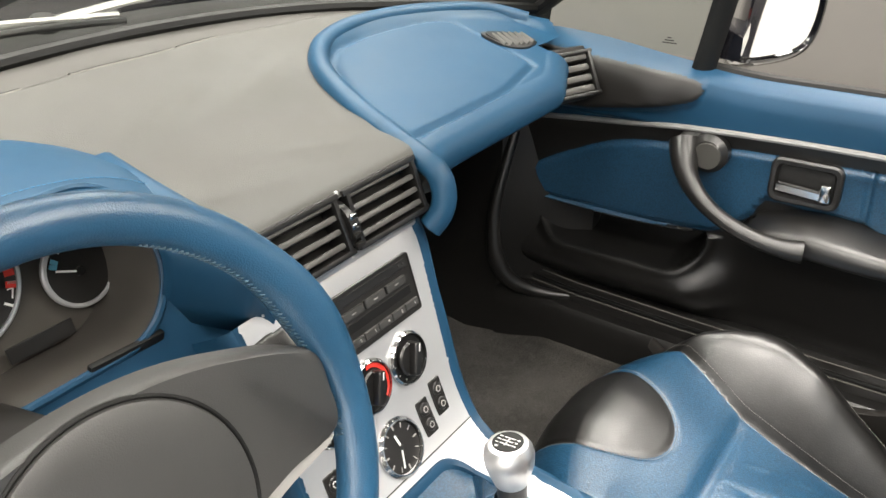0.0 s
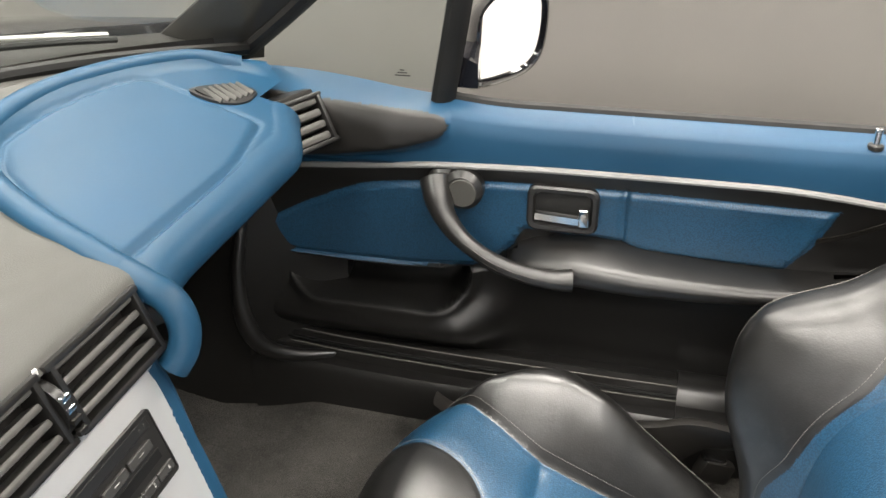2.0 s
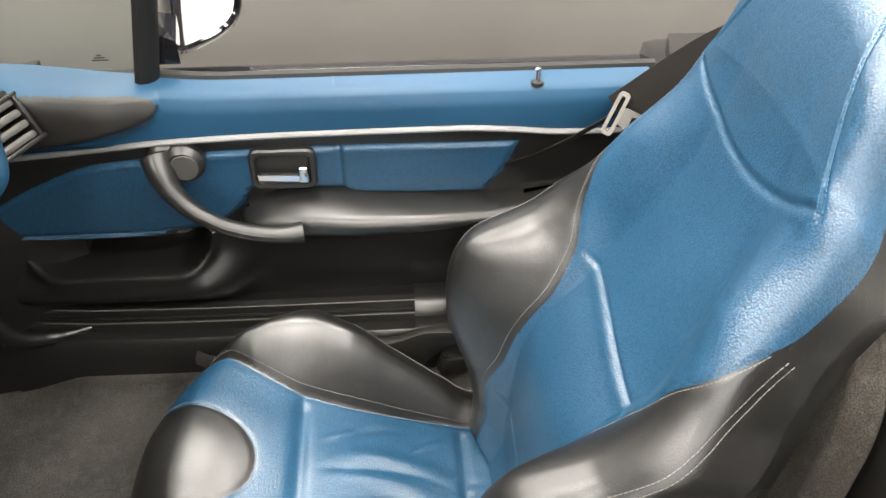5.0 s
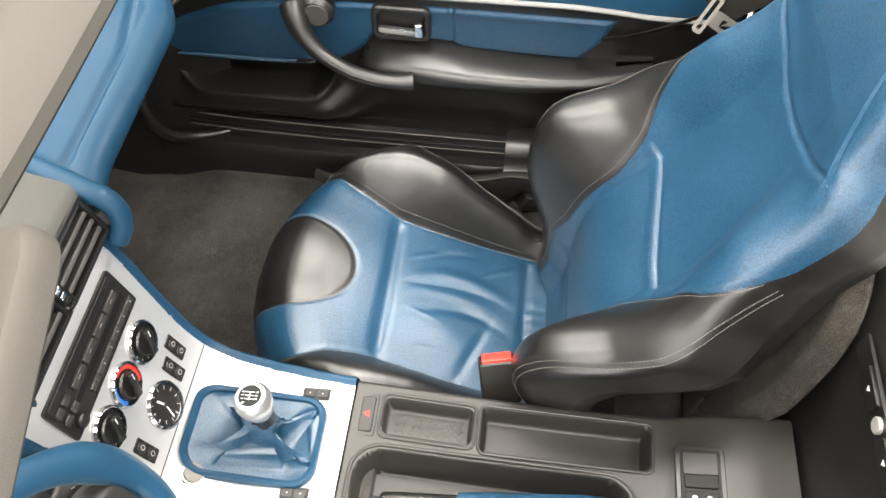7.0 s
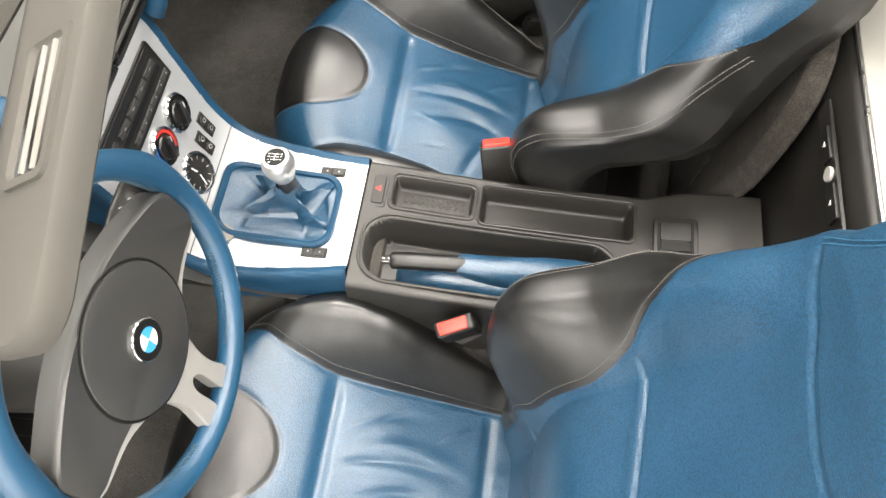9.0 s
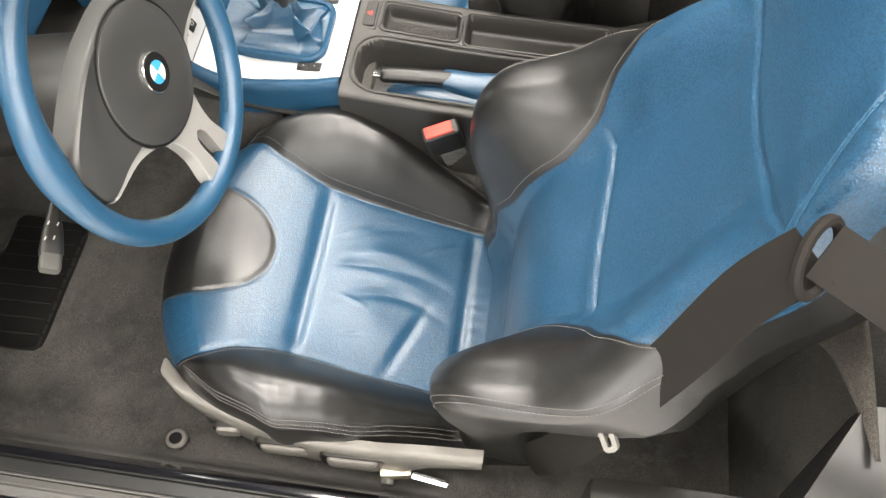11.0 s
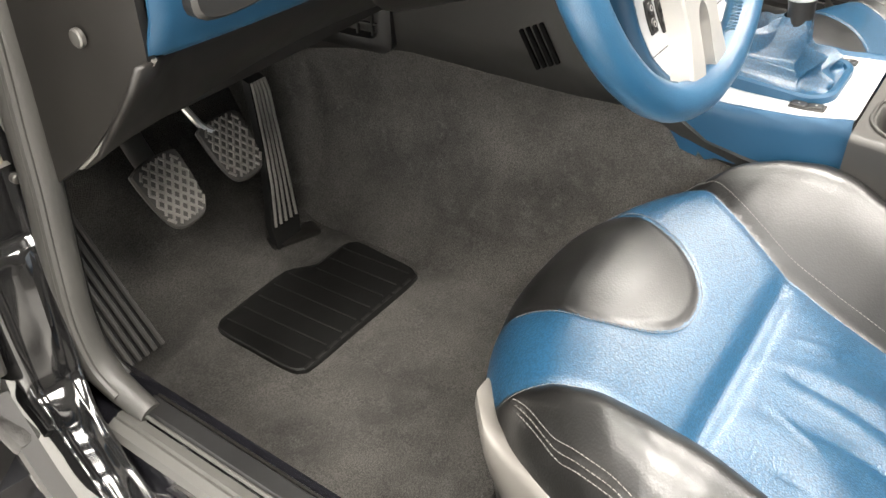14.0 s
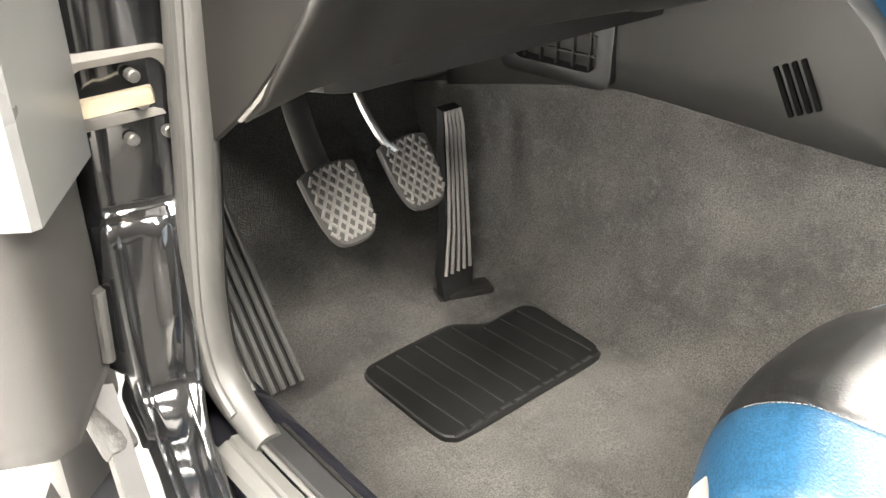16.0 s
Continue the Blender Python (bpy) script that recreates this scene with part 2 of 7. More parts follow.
def cut_sheet(u0, u1, v0, v1, nu, nv, cuts):
    """A flat sheet of triangles, cut along the zero lines of functions of (u, v). Returns places, triangles and their signs."""
    uu, vv = np.meshgrid(np.linspace(u0, u1, nu + 1), np.linspace(v0, v1, nv + 1))
    pts = [tuple(p) for p in np.stack([uu.ravel(), vv.ravel()], 1)]
    tris = []
    for j in range(nv):
        for i in range(nu):
            a = j * (nu + 1) + i
            b, c, d = a + 1, a + nu + 2, a + nu + 1
            tris += [(a, b, c), (a, c, d)] if (i + j) % 2 else [(a, b, d), (b, c, d)]
    for g in cuts:
        arr = np.array(pts)
        val = np.asarray(g(arr[:, 0], arr[:, 1]), float) + 0.0 * arr[:, 0]
        val = list(np.where(np.abs(val) < 1e-7, 1e-7, val))
        made, out = {}, []
        def mid(a, b):
            key = (min(a, b), max(a, b))
            if key not in made:
                lo, hi = key
                ta, tb = 0.0, 1.0
                pa, pb, va = np.array(pts[lo]), np.array(pts[hi]), val[lo]
                t = va / (va - val[hi])
                for _ in range(3):
                    p = pa + t * (pb - pa)
                    w = float(np.asarray(g(p[0:1], p[1:2])).ravel()[0])
                    if (w > 0) == (va > 0):
                        ta = t
                    else:
                        tb = t
                    t = t if abs(w) < 1e-7 else (ta + tb) / 2 if _ else min(max(t, ta), tb)
                pts.append(tuple(pa + t * (pb - pa)))
                val.append(0.0)
                made[key] = len(pts) - 1
            return made[key]
        for tri in tris:
            s = [val[k] > 0 for k in tri]
            if all(s) or not any(s):
                out.append(tri)
                continue
            k = s.index(True) if sum(s) == 1 else s.index(False)
            a, b, c = tri[k], tri[(k + 1) % 3], tri[(k + 2) % 3]
            ab, ac = mid(a, b), mid(a, c)
            out += [(a, ab, ac), (ab, b, c), (ab, c, ac)]
        tris = out
    arr, t3 = np.array(pts), np.array(tris)
    mids = arr[t3].mean(1)
    signs = [np.asarray(g(mids[:, 0], mids[:, 1]), float) + 0.0 * mids[:, 0] > 0 for g in cuts]
    return arr, t3, signs, mids


def sheet_parts(surface, dom, n, cuts, regions, parent, flip=False, thick=0.0):
    """Lays a cut sheet on a surface (u, v -> x, y, z arrays) and makes a mesh of each region: (name, material, test(signs, u, v), label)."""
    arr, tris, signs, mids = cut_sheet(*dom, *n, cuts)
    xyz = np.stack(surface(arr[:, 0], arr[:, 1]), 1)
    if flip:
        tris = tris[:, ::-1]
    e = 0.0012
    du = np.stack(surface(arr[:, 0] + e, arr[:, 1]), 1) - np.stack(surface(arr[:, 0] - e, arr[:, 1]), 1)
    dv = np.stack(surface(arr[:, 0], arr[:, 1] + e), 1) - np.stack(surface(arr[:, 0], arr[:, 1] - e), 1)
    normal = np.cross(du, dv) * (-1 if flip else 1)
    normal /= np.linalg.norm(normal, axis=1)[:, None] + 1e-15
    left = np.ones(len(tris), bool)
    obs = []
    for name, material, test, label in regions:
        take = left & test(signs, mids[:, 0], mids[:, 1])
        left &= ~take
        some = tris[take]
        if not len(some) or name is None:
            continue
        used, back = np.unique(some, return_inverse=True)
        ob = raw(name, xyz[used], back.reshape(-1, 3), material, parent, label, smooth=50)
        if not thick and len(ob.data.vertices) == len(used):
            ob.data.normals_split_custom_set_from_vertices([tuple(q) for q in normal[used]])
        if thick:
            md = ob.modifiers.new("thick", "SOLIDIFY")
            md.thickness, md.offset = thick, -1
        obs.append(ob)
    return obs


def stitches(name, line, material, parent, gap=0.0045, length=0.003, r=0.00045):
    """A row of thread stitches along a line: one mesh."""
    pts = np.array(line, float)
    seg = np.linalg.norm(np.diff(pts, axis=0), axis=1)
    at = np.r_[0, np.cumsum(seg)]
    verts, faces = [], []
    s = 0.0
    while s + length < at[-1]:
        a, b = (np.array([np.interp(q, at, pts[:, k]) for k in range(3)]) for q in (s, s + length))
        d = (b - a) / (np.linalg.norm(b - a) + 1e-9)
        p = np.cross(d, (0.3, 0.2, 0.93))
        p /= np.linalg.norm(p) + 1e-9
        q = np.cross(p, d)
        k = len(verts)
        for e in (a, b):
            verts += [e + r * p, e + r * q, e - r * p, e - r * q]
        faces += [(k, k + 1, k + 5, k + 4), (k + 1, k + 2, k + 6, k + 5), (k + 2, k + 3, k + 7, k + 6), (k + 3, k, k + 4, k + 7), (k, k + 3, k + 2, k + 1), (k + 4, k + 5, k + 6, k + 7)]
        s += gap
    return raw(name, verts, faces, material, parent)

# ---- the showroom ----
bm = bmesh.new()
bmesh.ops.create_grid(bm, x_segments=2, y_segments=2, size=30)
tagged(part("ground", bm, FLOOR_PAINT), "pale grey coated showroom floor", "floor", kind="structure")
for nm, c, s in (("wall_east", (4.4, 0, 1.9), (0.2, 16, 4.2)), ("wall_west", (-5.0, 0, 1.9), (0.2, 16, 4.2)), ("wall_north", (0, 6, 1.9), (15, 0.2, 4.2)), ("wall_south", (0, -8, 1.9), (15, 0.2, 4.2))):
    tagged(part(nm, box(c, s), WALL), "plain pale painted showroom wall", "wall", kind="structure")
SCREEN_EDGE = [(1.74 + 0.010 * math.sin(9.0 * y) + 0.006 * math.sin(23 * y + 1), y) for y in np.linspace(-3.4, 3.4, 150)]
tagged(part("backdrop_screen", rings([[(x, y, z) for x, y in SCREEN_EDGE] for z in (0.0, 0.6, 1.2, 1.8)], closed=False), DARK_WALL, smooth=80), "grey hanging studio backdrop beside the car", "backdrop", kind="structure").modifiers.new("thick", "SOLIDIFY").thickness = 0.01
tagged(part("ceiling", box((0, 0, 3.52), (16, 17, 0.2)), CEILING), "pale grey showroom ceiling", "ceiling", kind="structure")
PANELS = [(x, y) for x in (-2.9, -1.1, 0.7, 2.5) for y in (-2.1, -0.1, 1.9)]
for x, y in PANELS:
    lamp = thing("ceiling_light", "long white ceiling light panel, lit", "ceiling light", "ceiling lights", at=(x, y, 3.35))
    part("frame", box((x, y, 3.38), (0.78, 1.5, 0.06), 0.01), STEEL, lamp)
    part("diffuser", box((x, y, 3.345), (0.70, 1.4, 0.02), 0.005), LAMP, lamp)
    la = bpy.data.lights.new("panel_light", "AREA")
    la.shape, la.size, la.size_y, la.energy, la.color = "RECTANGLE", 0.68, 1.38, 43, (1.0, 0.94, 0.855)
    ob = new("panel_light", la)
    ob.location = (x, y, 3.32)

# Unseen glowing panels, added to fill the footwell and door from the west.
for y in (-2.6, -0.4, 1.8):
    w = thing("side_glow_panel", "tall glowing panel added to light the car from the side", "window", "showroom windows", at=(-4.88, y, 1.3))
    part("frame", box((-4.88, y, 1.5), (0.06, 1.3, 2.3), 0.01), STEEL, w)
    part("pane", box((-4.84, y, 1.5), (0.03, 1.2, 2.2), 0.004), SIDE_GLOW, w, "glowing pane added as a side light")
    la = bpy.data.lights.new("side_fill_light", "AREA")
    la.shape, la.size, la.size_y, la.energy, la.color = "RECTANGLE", 2.15, 1.15, 12, (1.0, 0.98, 0.95)
    ob = new("side_fill_light", la)
    ob.location = (-4.80, y, 1.5)
    ob.rotation_euler = (0, radians(-90), 0)

# ---- seats ----
def bolster_line(v):
    return ip(v, (-0.42, -0.29, -0.06, 0.03, 0.115, 0.19, 0.3), (0.142, 0.144, 0.140, 0.155, 0.184, 0.20, 0.205))


def ridge_line(v):
    """The stitched ridge along the outside of the bolsters."""
    return ip(v, (-0.32, -0.22, -0.15, -0.04, 0.07, 0.11, 0.135, 0.17), (0.222, 0.2325, 0.2495, 0.258, 0.2485, 0.240, 0.218, 0.185))


def cushion_at(s, v):
    a = np.abs(s)
    x0, r = 0.196, 0.058
    ang = np.clip((a - x0) / r, 0, math.pi / 2)
    down = np.maximum(a - x0 - r * math.pi / 2, 0)
    x = np.minimum(a, x0) + r * np.sin(ang)
    dz = -r * (1 - np.cos(ang)) - down
    narrow = ip(v, (-0.42, -0.3, -0.15, -0.03, 0.06, 0.16), (0.84, 0.90, 1.0, 1.04, 1.0, 0.92))
    x = x * (1 + (narrow - 1) * ss(a, 0.12, 0.22))
    v1, rf = 0.080, 0.085
    af = np.clip((v - v1) / rf, 0, math.pi / 2)
    fall = np.maximum(v - v1 - rf * math.pi / 2, 0)
    y = np.minimum(v, v1) + rf * np.sin(af)
    z = ip(np.minimum(v, v1 + 0.02), (-0.42, -0.29, -0.18, -0.06, 0.0, 0.05, 0.11), (0.285, 0.315, 0.350, 0.402, 0.434, 0.453, 0.461))
    dzf = -rf * (1 - np.cos(af)) - fall
    y = y - 0.085 * (x / 0.215) ** 2.6 * ss(v, -0.13, 0.16) - 0.03 * np.clip(fall, 0, 0.2) / 0.2
    rise = ip(v, (-0.42, -0.3, -0.27, -0.24, -0.21, -0.18, -0.15, -0.12, -0.09, -0.06, -0.03, 0, 0.03, 0.06, 0.09, 0.12, 0.15, 0.22), (0.0220, 0.0282, 0.0424, 0.0544, 0.0667, 0.0793, 0.0942, 0.1024, 0.1015, 0.0950, 0.0808, 0.0659, 0.0515, 0.0401, 0.0287, 0.0170, 0.0110, 0.0030))
    start = bolster_line(v)
    z = z + rise * np.sin(0.5 * math.pi * np.clip((a - start) / np.maximum(0.213 - start, 0.034), 0, 1)) + dz + dzf
    for s0, v0, lean, width, length, high in ((0.056, -0.17, 0.10, 0.0130, 0.070, 0.0050), (0.037, -0.17, 0.10, 0.0060, 0.060, -0.0026), (0.020, -0.165, 0.02, 0.0085, 0.060, 0.0022), (-0.010, -0.175, 0.06, 0.0095, 0.058, -0.0060), (-0.058, -0.155, 0.0, 0.0300, 0.050, 0.0042), (-0.075, -0.207, 2.1, 0.0220, 0.022, -0.0050), (-0.085, -0.130, 0.3, 0.0040, 0.016, -0.0018), (0.086, -0.110, 0.5, 0.0055, 0.022, 0.0024), (0.102, -0.150, 0.3, 0.0070, 0.034, -0.0022), (0.024, -0.110, 0.3, 0.0045, 0.024, -0.0022), (-0.034, -0.120, -0.3, 0.0050, 0.020, 0.0018), (0.092, -0.235, 0.7, 0.0060, 0.022, 0.0020)):
        across = s - s0 + lean * (v - v0) + 3.0 * (v - v0) ** 2 * (lean < 1) + 0.0025 * np.sin(38 * v + 60 * s0)
        z = z + high * np.exp(-((across / width) ** 2) - ((v - v0) / length) ** 2)
    z = z + 0.0045 * np.exp(-((s / 0.10) ** 2) - ((v + 0.17) / 0.08) ** 2)
    pucker = np.exp(-(((v + 0.305) / 0.02) ** 2)) * np.sin(120 * s + 9 * np.sin(23 * s)) * 0.0004
    z = z + pucker * (1 - ss(a, 0.09, 0.14)) - (0.008 * np.exp(-(((v + 0.056 - 0.25 * s * s) / 0.011) ** 2)) + 0.006 * np.exp(-(((v + 0.289) / 0.009) ** 2))) * (1 - ss(a, 0.11, 0.15))
    dome = np.clip(oval(s, v), -1, 1)
    z = z + 0.007 * ss(dome, 0.0, 1.0) - 0.0022 * np.exp(-((dome / 0.07) ** 2)) - 0.0024 * np.exp(-(((a - start) / 0.006) ** 2))
    for off in (0.003, 0.0105):
        z = z - 0.0016 * np.exp(-(((a - ridge_line(v) - off) / 0.0028) ** 2)) * ss(v, -0.34, -0.30)
    return np.sign(s) * x, y, z


def oval(s, v):
    return 1 - np.abs(s / 0.092) ** 2.2 - np.abs(np.minimum(v - 0.15, 0) / 0.152) ** 2.2


BACK_UP, BACK_OUT = (-0.365, 0.931), (0.931, 0.365)


def head_line(s):
    return 0.5755 + 1.108 * (s - 0.003) ** 2


def wing_line(v):
    """Where the headrest's side wings begin."""
    return ip(v, (0.5, 0.615, 0.66, 0.70, 0.735, 0.765, 0.79, 0.95), (0.225, 0.212, 0.204, 0.190, 0.168, 0.135, 0.10, 0.085))


def back_at(s, v):
    a = np.abs(s)
    hw = ip(v, (-0.05, 0.1, 0.25, 0.36, 0.44, 0.52, 0.60, 0.68, 0.85), (0.2027, 0.2194, 0.2471, 0.2566, 0.2243, 0.1988, 0.1833, 0.1598, 0.1327))
    r = 0.04
    ang = np.clip((a - 0.2) / r, 0, math.pi / 2)
    down = np.maximum(a - 0.2 - r * math.pi / 2, 0)
    x = (np.minimum(a, 0.2) + r * np.sin(ang)) / 0.24 * hw
    out = -r * (1 - np.cos(ang)) - down
    v1, rf = 0.74, 0.06
    af = np.clip((v - v1) / rf, 0, math.pi / 2)
    up = np.minimum(v, v1) + rf * np.sin(af)
    out = out - rf * (1 - np.cos(af)) - np.maximum(v - v1 - rf * math.pi / 2, 0)
    up = up - 0.05 * (x / 0.15) ** 2 * ss(v, 0.6, 0.75)
    rise = ip(v, (-0.05, 0.05, 0.15, 0.25, 0.33, 0.41, 0.49, 0.6, 0.9), (0.0249, 0.0538, 0.1021, 0.1182, 0.0735, 0.049, 0.0437, 0.0117, 0.0))
    out = out + rise * np.sin(0.5 * math.pi * np.clip((a - 0.10) / 0.095, 0, 1)) ** 1.5
    out = out + ip(v, (0.0, 0.2, 0.35, 0.5, 0.65), (-0.0125, 0.0316, -0.0036, -0.0151, -0.0008))
    out = out + 0.011 * ss(v - head_line(np.clip(s, -0.2, 0.2)) + 0.5755, 0.585, 0.72) + 0.012 * np.exp(-(((v - 0.2) / 0.12) ** 2)) * np.exp(-((s / 0.12) ** 2))
    # the lumbar panel ends in a raised fold; seams are drawn in
    inner = 1 - ss(a, 0.10, 0.135)
    fold = v - 0.325 - 0.01 * np.sin(12 * s)
    out = out + (0.0012 * np.exp(-(((fold + 0.008) / 0.007) ** 2)) - 0.0026 * np.exp(-(((fold - 0.003) / 0.0035) ** 2))) * inner - 0.0028 * np.exp(-(((a - back_line(v)) / 0.005) ** 2)) * (v < 0.5)
    out = out - 0.003 * np.exp(-(((v - head_line(s)) / 0.005) ** 2)) * (1 - ss(a, 0.19, 0.215))
    out = out - 0.0022 * np.exp(-(((a - wing_line(v)) / 0.005) ** 2)) * ss(v, 0.60, 0.63)
    out = out - 0.004 * np.exp(-(((v - 0.075) / 0.006) ** 2)) * inner
    return np.sign(s) * x - 0.019, -0.335 + BACK_UP[0] * up + BACK_OUT[0] * out, 0.36 + BACK_UP[1] * up + BACK_OUT[1] * out


def back_line(v):
    return ip(v, (-0.05, 0.05, 0.15, 0.25, 0.33, 0.40, 0.45, 0.49, 0.53, 0.9), (0.16, 0.150, 0.1188, 0.1123, 0.1311, 0.1731, 0.2174, 0.2475, 0.272, 0.285))


def rounded(w, h, r, n=5):
    out = []
    for cx, cy, a0 in ((w / 2 - r, h / 2 - r, 0), (-w / 2 + r, h / 2 - r, 90), (-w / 2 + r, -h / 2 + r, 180), (w / 2 - r, -h / 2 + r, 270)):
        for k in range(n + 1):
            a = radians(a0 + 90 * k / n)
            out.append((cx + r * math.cos(a), cy + r * math.sin(a)))
    return out


SKIRT = mat("warm_grey_skirt", (0.135, 0.127, 0.115), 0.45, grain=900, bump=0.15, tone=0.1, depth=0.0004)


def seat(cx, label):
    t = thing("seat", label, "car seat", "seats", at=(cx, -0.15, 0.25))
    def lay(fn):
        def f(s, v):
            x, y, z = fn(s, v)
            return x + cx, y, z
        return f
    cuts = [lambda s, v: np.abs(s) - bolster_line(v), oval, lambda s, v: v + 0.056 - 0.25 * s * s, lambda s, v: v + 0.289, lambda s, v: s]
    sheet_parts(lay(cushion_at), (-0.36, 0.36, -0.42, 0.33), (190, 200), cuts, [
        ("cushion_bolster", BLACK, lambda g, u, v: g[0] & g[4], "black leather side bolster"),
        ("cushion_bolster", BLACK, lambda g, u, v: g[0] & ~g[4], "black leather side bolster"),
        ("front_patch", BLACK, lambda g, u, v: g[1], "rounded black leather patch"),
        ("front_panel", BLUE, lambda g, u, v: g[2], "blue leather front panel"),
        ("seat_panel", BLUE, lambda g, u, v: g[3], "creased blue leather seat panel"),
        ("rear_panel", BLUE, lambda g, u, v: u > -9, ""),
    ], t)
    cuts = [lambda s, v: np.abs(s) - back_line(v), lambda s, v: v - 0.3275 - 0.01 * np.sin(12 * s), lambda s, v: v - head_line(s), lambda s, v: s, lambda s, v: v - 0.075, lambda s, v: np.abs(s) - wing_line(v), lambda s, v: v - 0.618]
    sheet_parts(lay(back_at), (-0.318, 0.318, -0.05, 0.94), (160, 240), cuts, [
        ("back_bolster", BLACK, lambda g, u, v: g[0] & g[3], "black leather side bolster"),
        ("back_bolster", BLACK, lambda g, u, v: g[0] & ~g[3], "black leather side bolster"),
        ("headrest", BLUE, lambda g, u, v: g[2] & ~g[5], "blue leather headrest panel"),
        ("headrest_wing", BLUE, lambda g, u, v: g[6] & g[3], "blue leather headrest side"),
        ("headrest_wing", BLUE, lambda g, u, v: g[6] & ~g[3], "blue leather headrest side"),
        ("back_panel", BLUE, lambda g, u, v: g[1], "blue leather back panel"),
        ("lumbar_panel", BLUE, lambda g, u, v: g[4], "blue leather lumbar panel"),
        ("lower_strip", BLUE, lambda g, u, v: u > -9, "blue leather strip at the foot of the back"),
    ], t)
    for sg in (1, -1):
        vv = np.linspace(-0.38, 0.22, 90)
        x, y, z = cushion_at(sg * (bolster_line(vv) + 0.0075), vv)
        stitches("seam_stitching", np.stack([x + cx - sg * 0.0005, y, z + 0.0006], 1), THREAD, t)
        vv = np.linspace(-0.32, 0.15, 110)
        for off in (-0.001, 0.0068, 0.014):
            x, y, z = cushion_at(sg * (ridge_line(vv) + off), vv)
            stitches("ridge_stitching", np.stack([x + cx + sg * 0.0004, y, z + 0.0006], 1), THREAD, t, 0.0052, 0.0036, 0.0005)
        vv = np.linspace(0.62, 0.78, 50)
        for off in (-0.005, 0.005):
            x, y, z = back_at(sg * (wing_line(vv) + off), vv)
            stitches("wing_stitching", np.stack([x + cx, y + 0.0008, z + 0.0006], 1), BLUE_THREAD, t)
        vv = np.linspace(0.0, 0.50, 90)
        x, y, z = back_at(sg * (back_line(vv) + 0.005), vv)
        stitches("seam_stitching", np.stack([x + cx, y + 0.0006, z + 0.0004], 1), THREAD, t)
        vv = np.linspace(0.10, 0.50, 90)
        ridge = ip(vv, (0.10, 0.17, 0.27, 0.38, 0.46, 0.50), (0.220, 0.221, 0.228, 0.244, 0.268, 0.284))
        for off in (-0.004, 0.005):
            x, y, z = back_at(sg * (ridge + off), vv)
            stitches("ridge_stitching", np.stack([x + cx + sg * 0.0006, y + 0.0006, z + 0.0004], 1), THREAD, t, 0.0055, 0.0038, 0.0005)
    aa = np.linspace(-1.0, 1.0, 60)
    so, vo = 0.0955 * np.sign(aa) * np.abs(np.sin(aa * math.pi / 2)) ** 0.91, 0.15 - 0.1555 * np.cos(aa * math.pi / 2) ** 0.91
    x, y, z = cushion_at(so, vo)
    stitches("patch_stitching", np.stack([x + cx, y, z + 0.0006], 1), THREAD, t)
    loops = []
    for v in np.linspace(-0.05, 0.86, 22):
        lo, hi = (Vector([float(q[0]) for q in back_at(np.array([e]), np.array([v]))]) for e in (-0.316, 0.316))
        behind = Vector((0, -BACK_OUT[0], -BACK_OUT[1]))
        row = [lo, lo + behind * 0.025 + (hi - lo) * 0.01, lo.lerp(hi, 0.12) + behind * 0.05, lo.lerp(hi, 0.5) + behind * 0.062, lo.lerp(hi, 0.88) + behind * 0.05, hi + behind * 0.025 - (hi - lo) * 0.01, hi]
        loops.append([(q.x + cx, q.y, q.z) for q in row])
    part("back_shell", rings(loops, closed=False), BLACK, t, "black leather seat back", smooth=60)
    sg = -1 if cx < 0 else 1
    edge = smooth_line([(0.200, 0.105, 0.447), (0.219, 0.078, 0.416), (0.240, 0.012, 0.412), (0.252, -0.048, 0.405), (0.259, -0.118, 0.394), (0.261, -0.195, 0.404), (0.261, -0.252, 0.420), (0.254, -0.345, 0.412)], 5)
    loops = []
    for w, y, zt in edge:
        zb = float(ip(y, (-0.35, -0.27, -0.235, -0.2, -0.05, 0.03, 0.08, 0.105), (0.385, 0.372, 0.335, 0.312, 0.316, 0.340, 0.385, 0.430)))
        h = zt - zb
        loops.append([(cx + sg * (w + q), y, zb + h * k) for q, k in ((-0.004, 0.0), (0.006, 0.01), (0.0085, 0.06), (0.008, 0.5), (0.006, 0.88), (0.003, 0.97), (-0.002, 1.0), (-0.012, 0.97), (-0.016, 0.5))])
    skirt = part("side_skirt", rings(loops), SKIRT if cx < 0 else BLACK_PLASTIC, t, "moulded grey plastic side skirt" if cx < 0 else "moulded plastic side skirt", smooth=60)
    if cx < 0:
        for y, h, l, z in ((0.018, 0.034, 0.042, 0.358), (-0.066, 0.040, 0.080, 0.354), (-0.166, 0.046, 0.088, 0.354)):
            w = float(ip(y, (-0.25, -0.118, -0.048, 0.012), (0.261, 0.259, 0.252, 0.240)))
            m = pose(cx + sg * (w + 0.0075), y, z, 90, 0, sg * 90 + (5 if y > 0 else 2))
            lever = part("lever", rings([[m @ Vector((q * k, r * k, d)) for q, r in rounded(l, h, 0.010)] for d, k in ((-0.004, 1.05), (0.003, 1.05), (0.004, 1.0), (0.0005, 0.93), (0.0005, 0.9))]), BLACK_PLASTIC, skirt, "dark lever recess")
            part("lever_face", rings([[m @ Vector((q, r - 0.003, d)) for q, r in rounded(l * k, h * k, 0.008)] for d, k in ((-0.001, 0.84), (0.006, 0.82), (0.008, 0.74))]), SKIRT, lever, "grey seat adjuster lever")
    part("seat_base", box((cx, -0.12, 0.275), (0.42, 0.44, 0.05), 0.012), BLACK_PLASTIC, t)
    return t


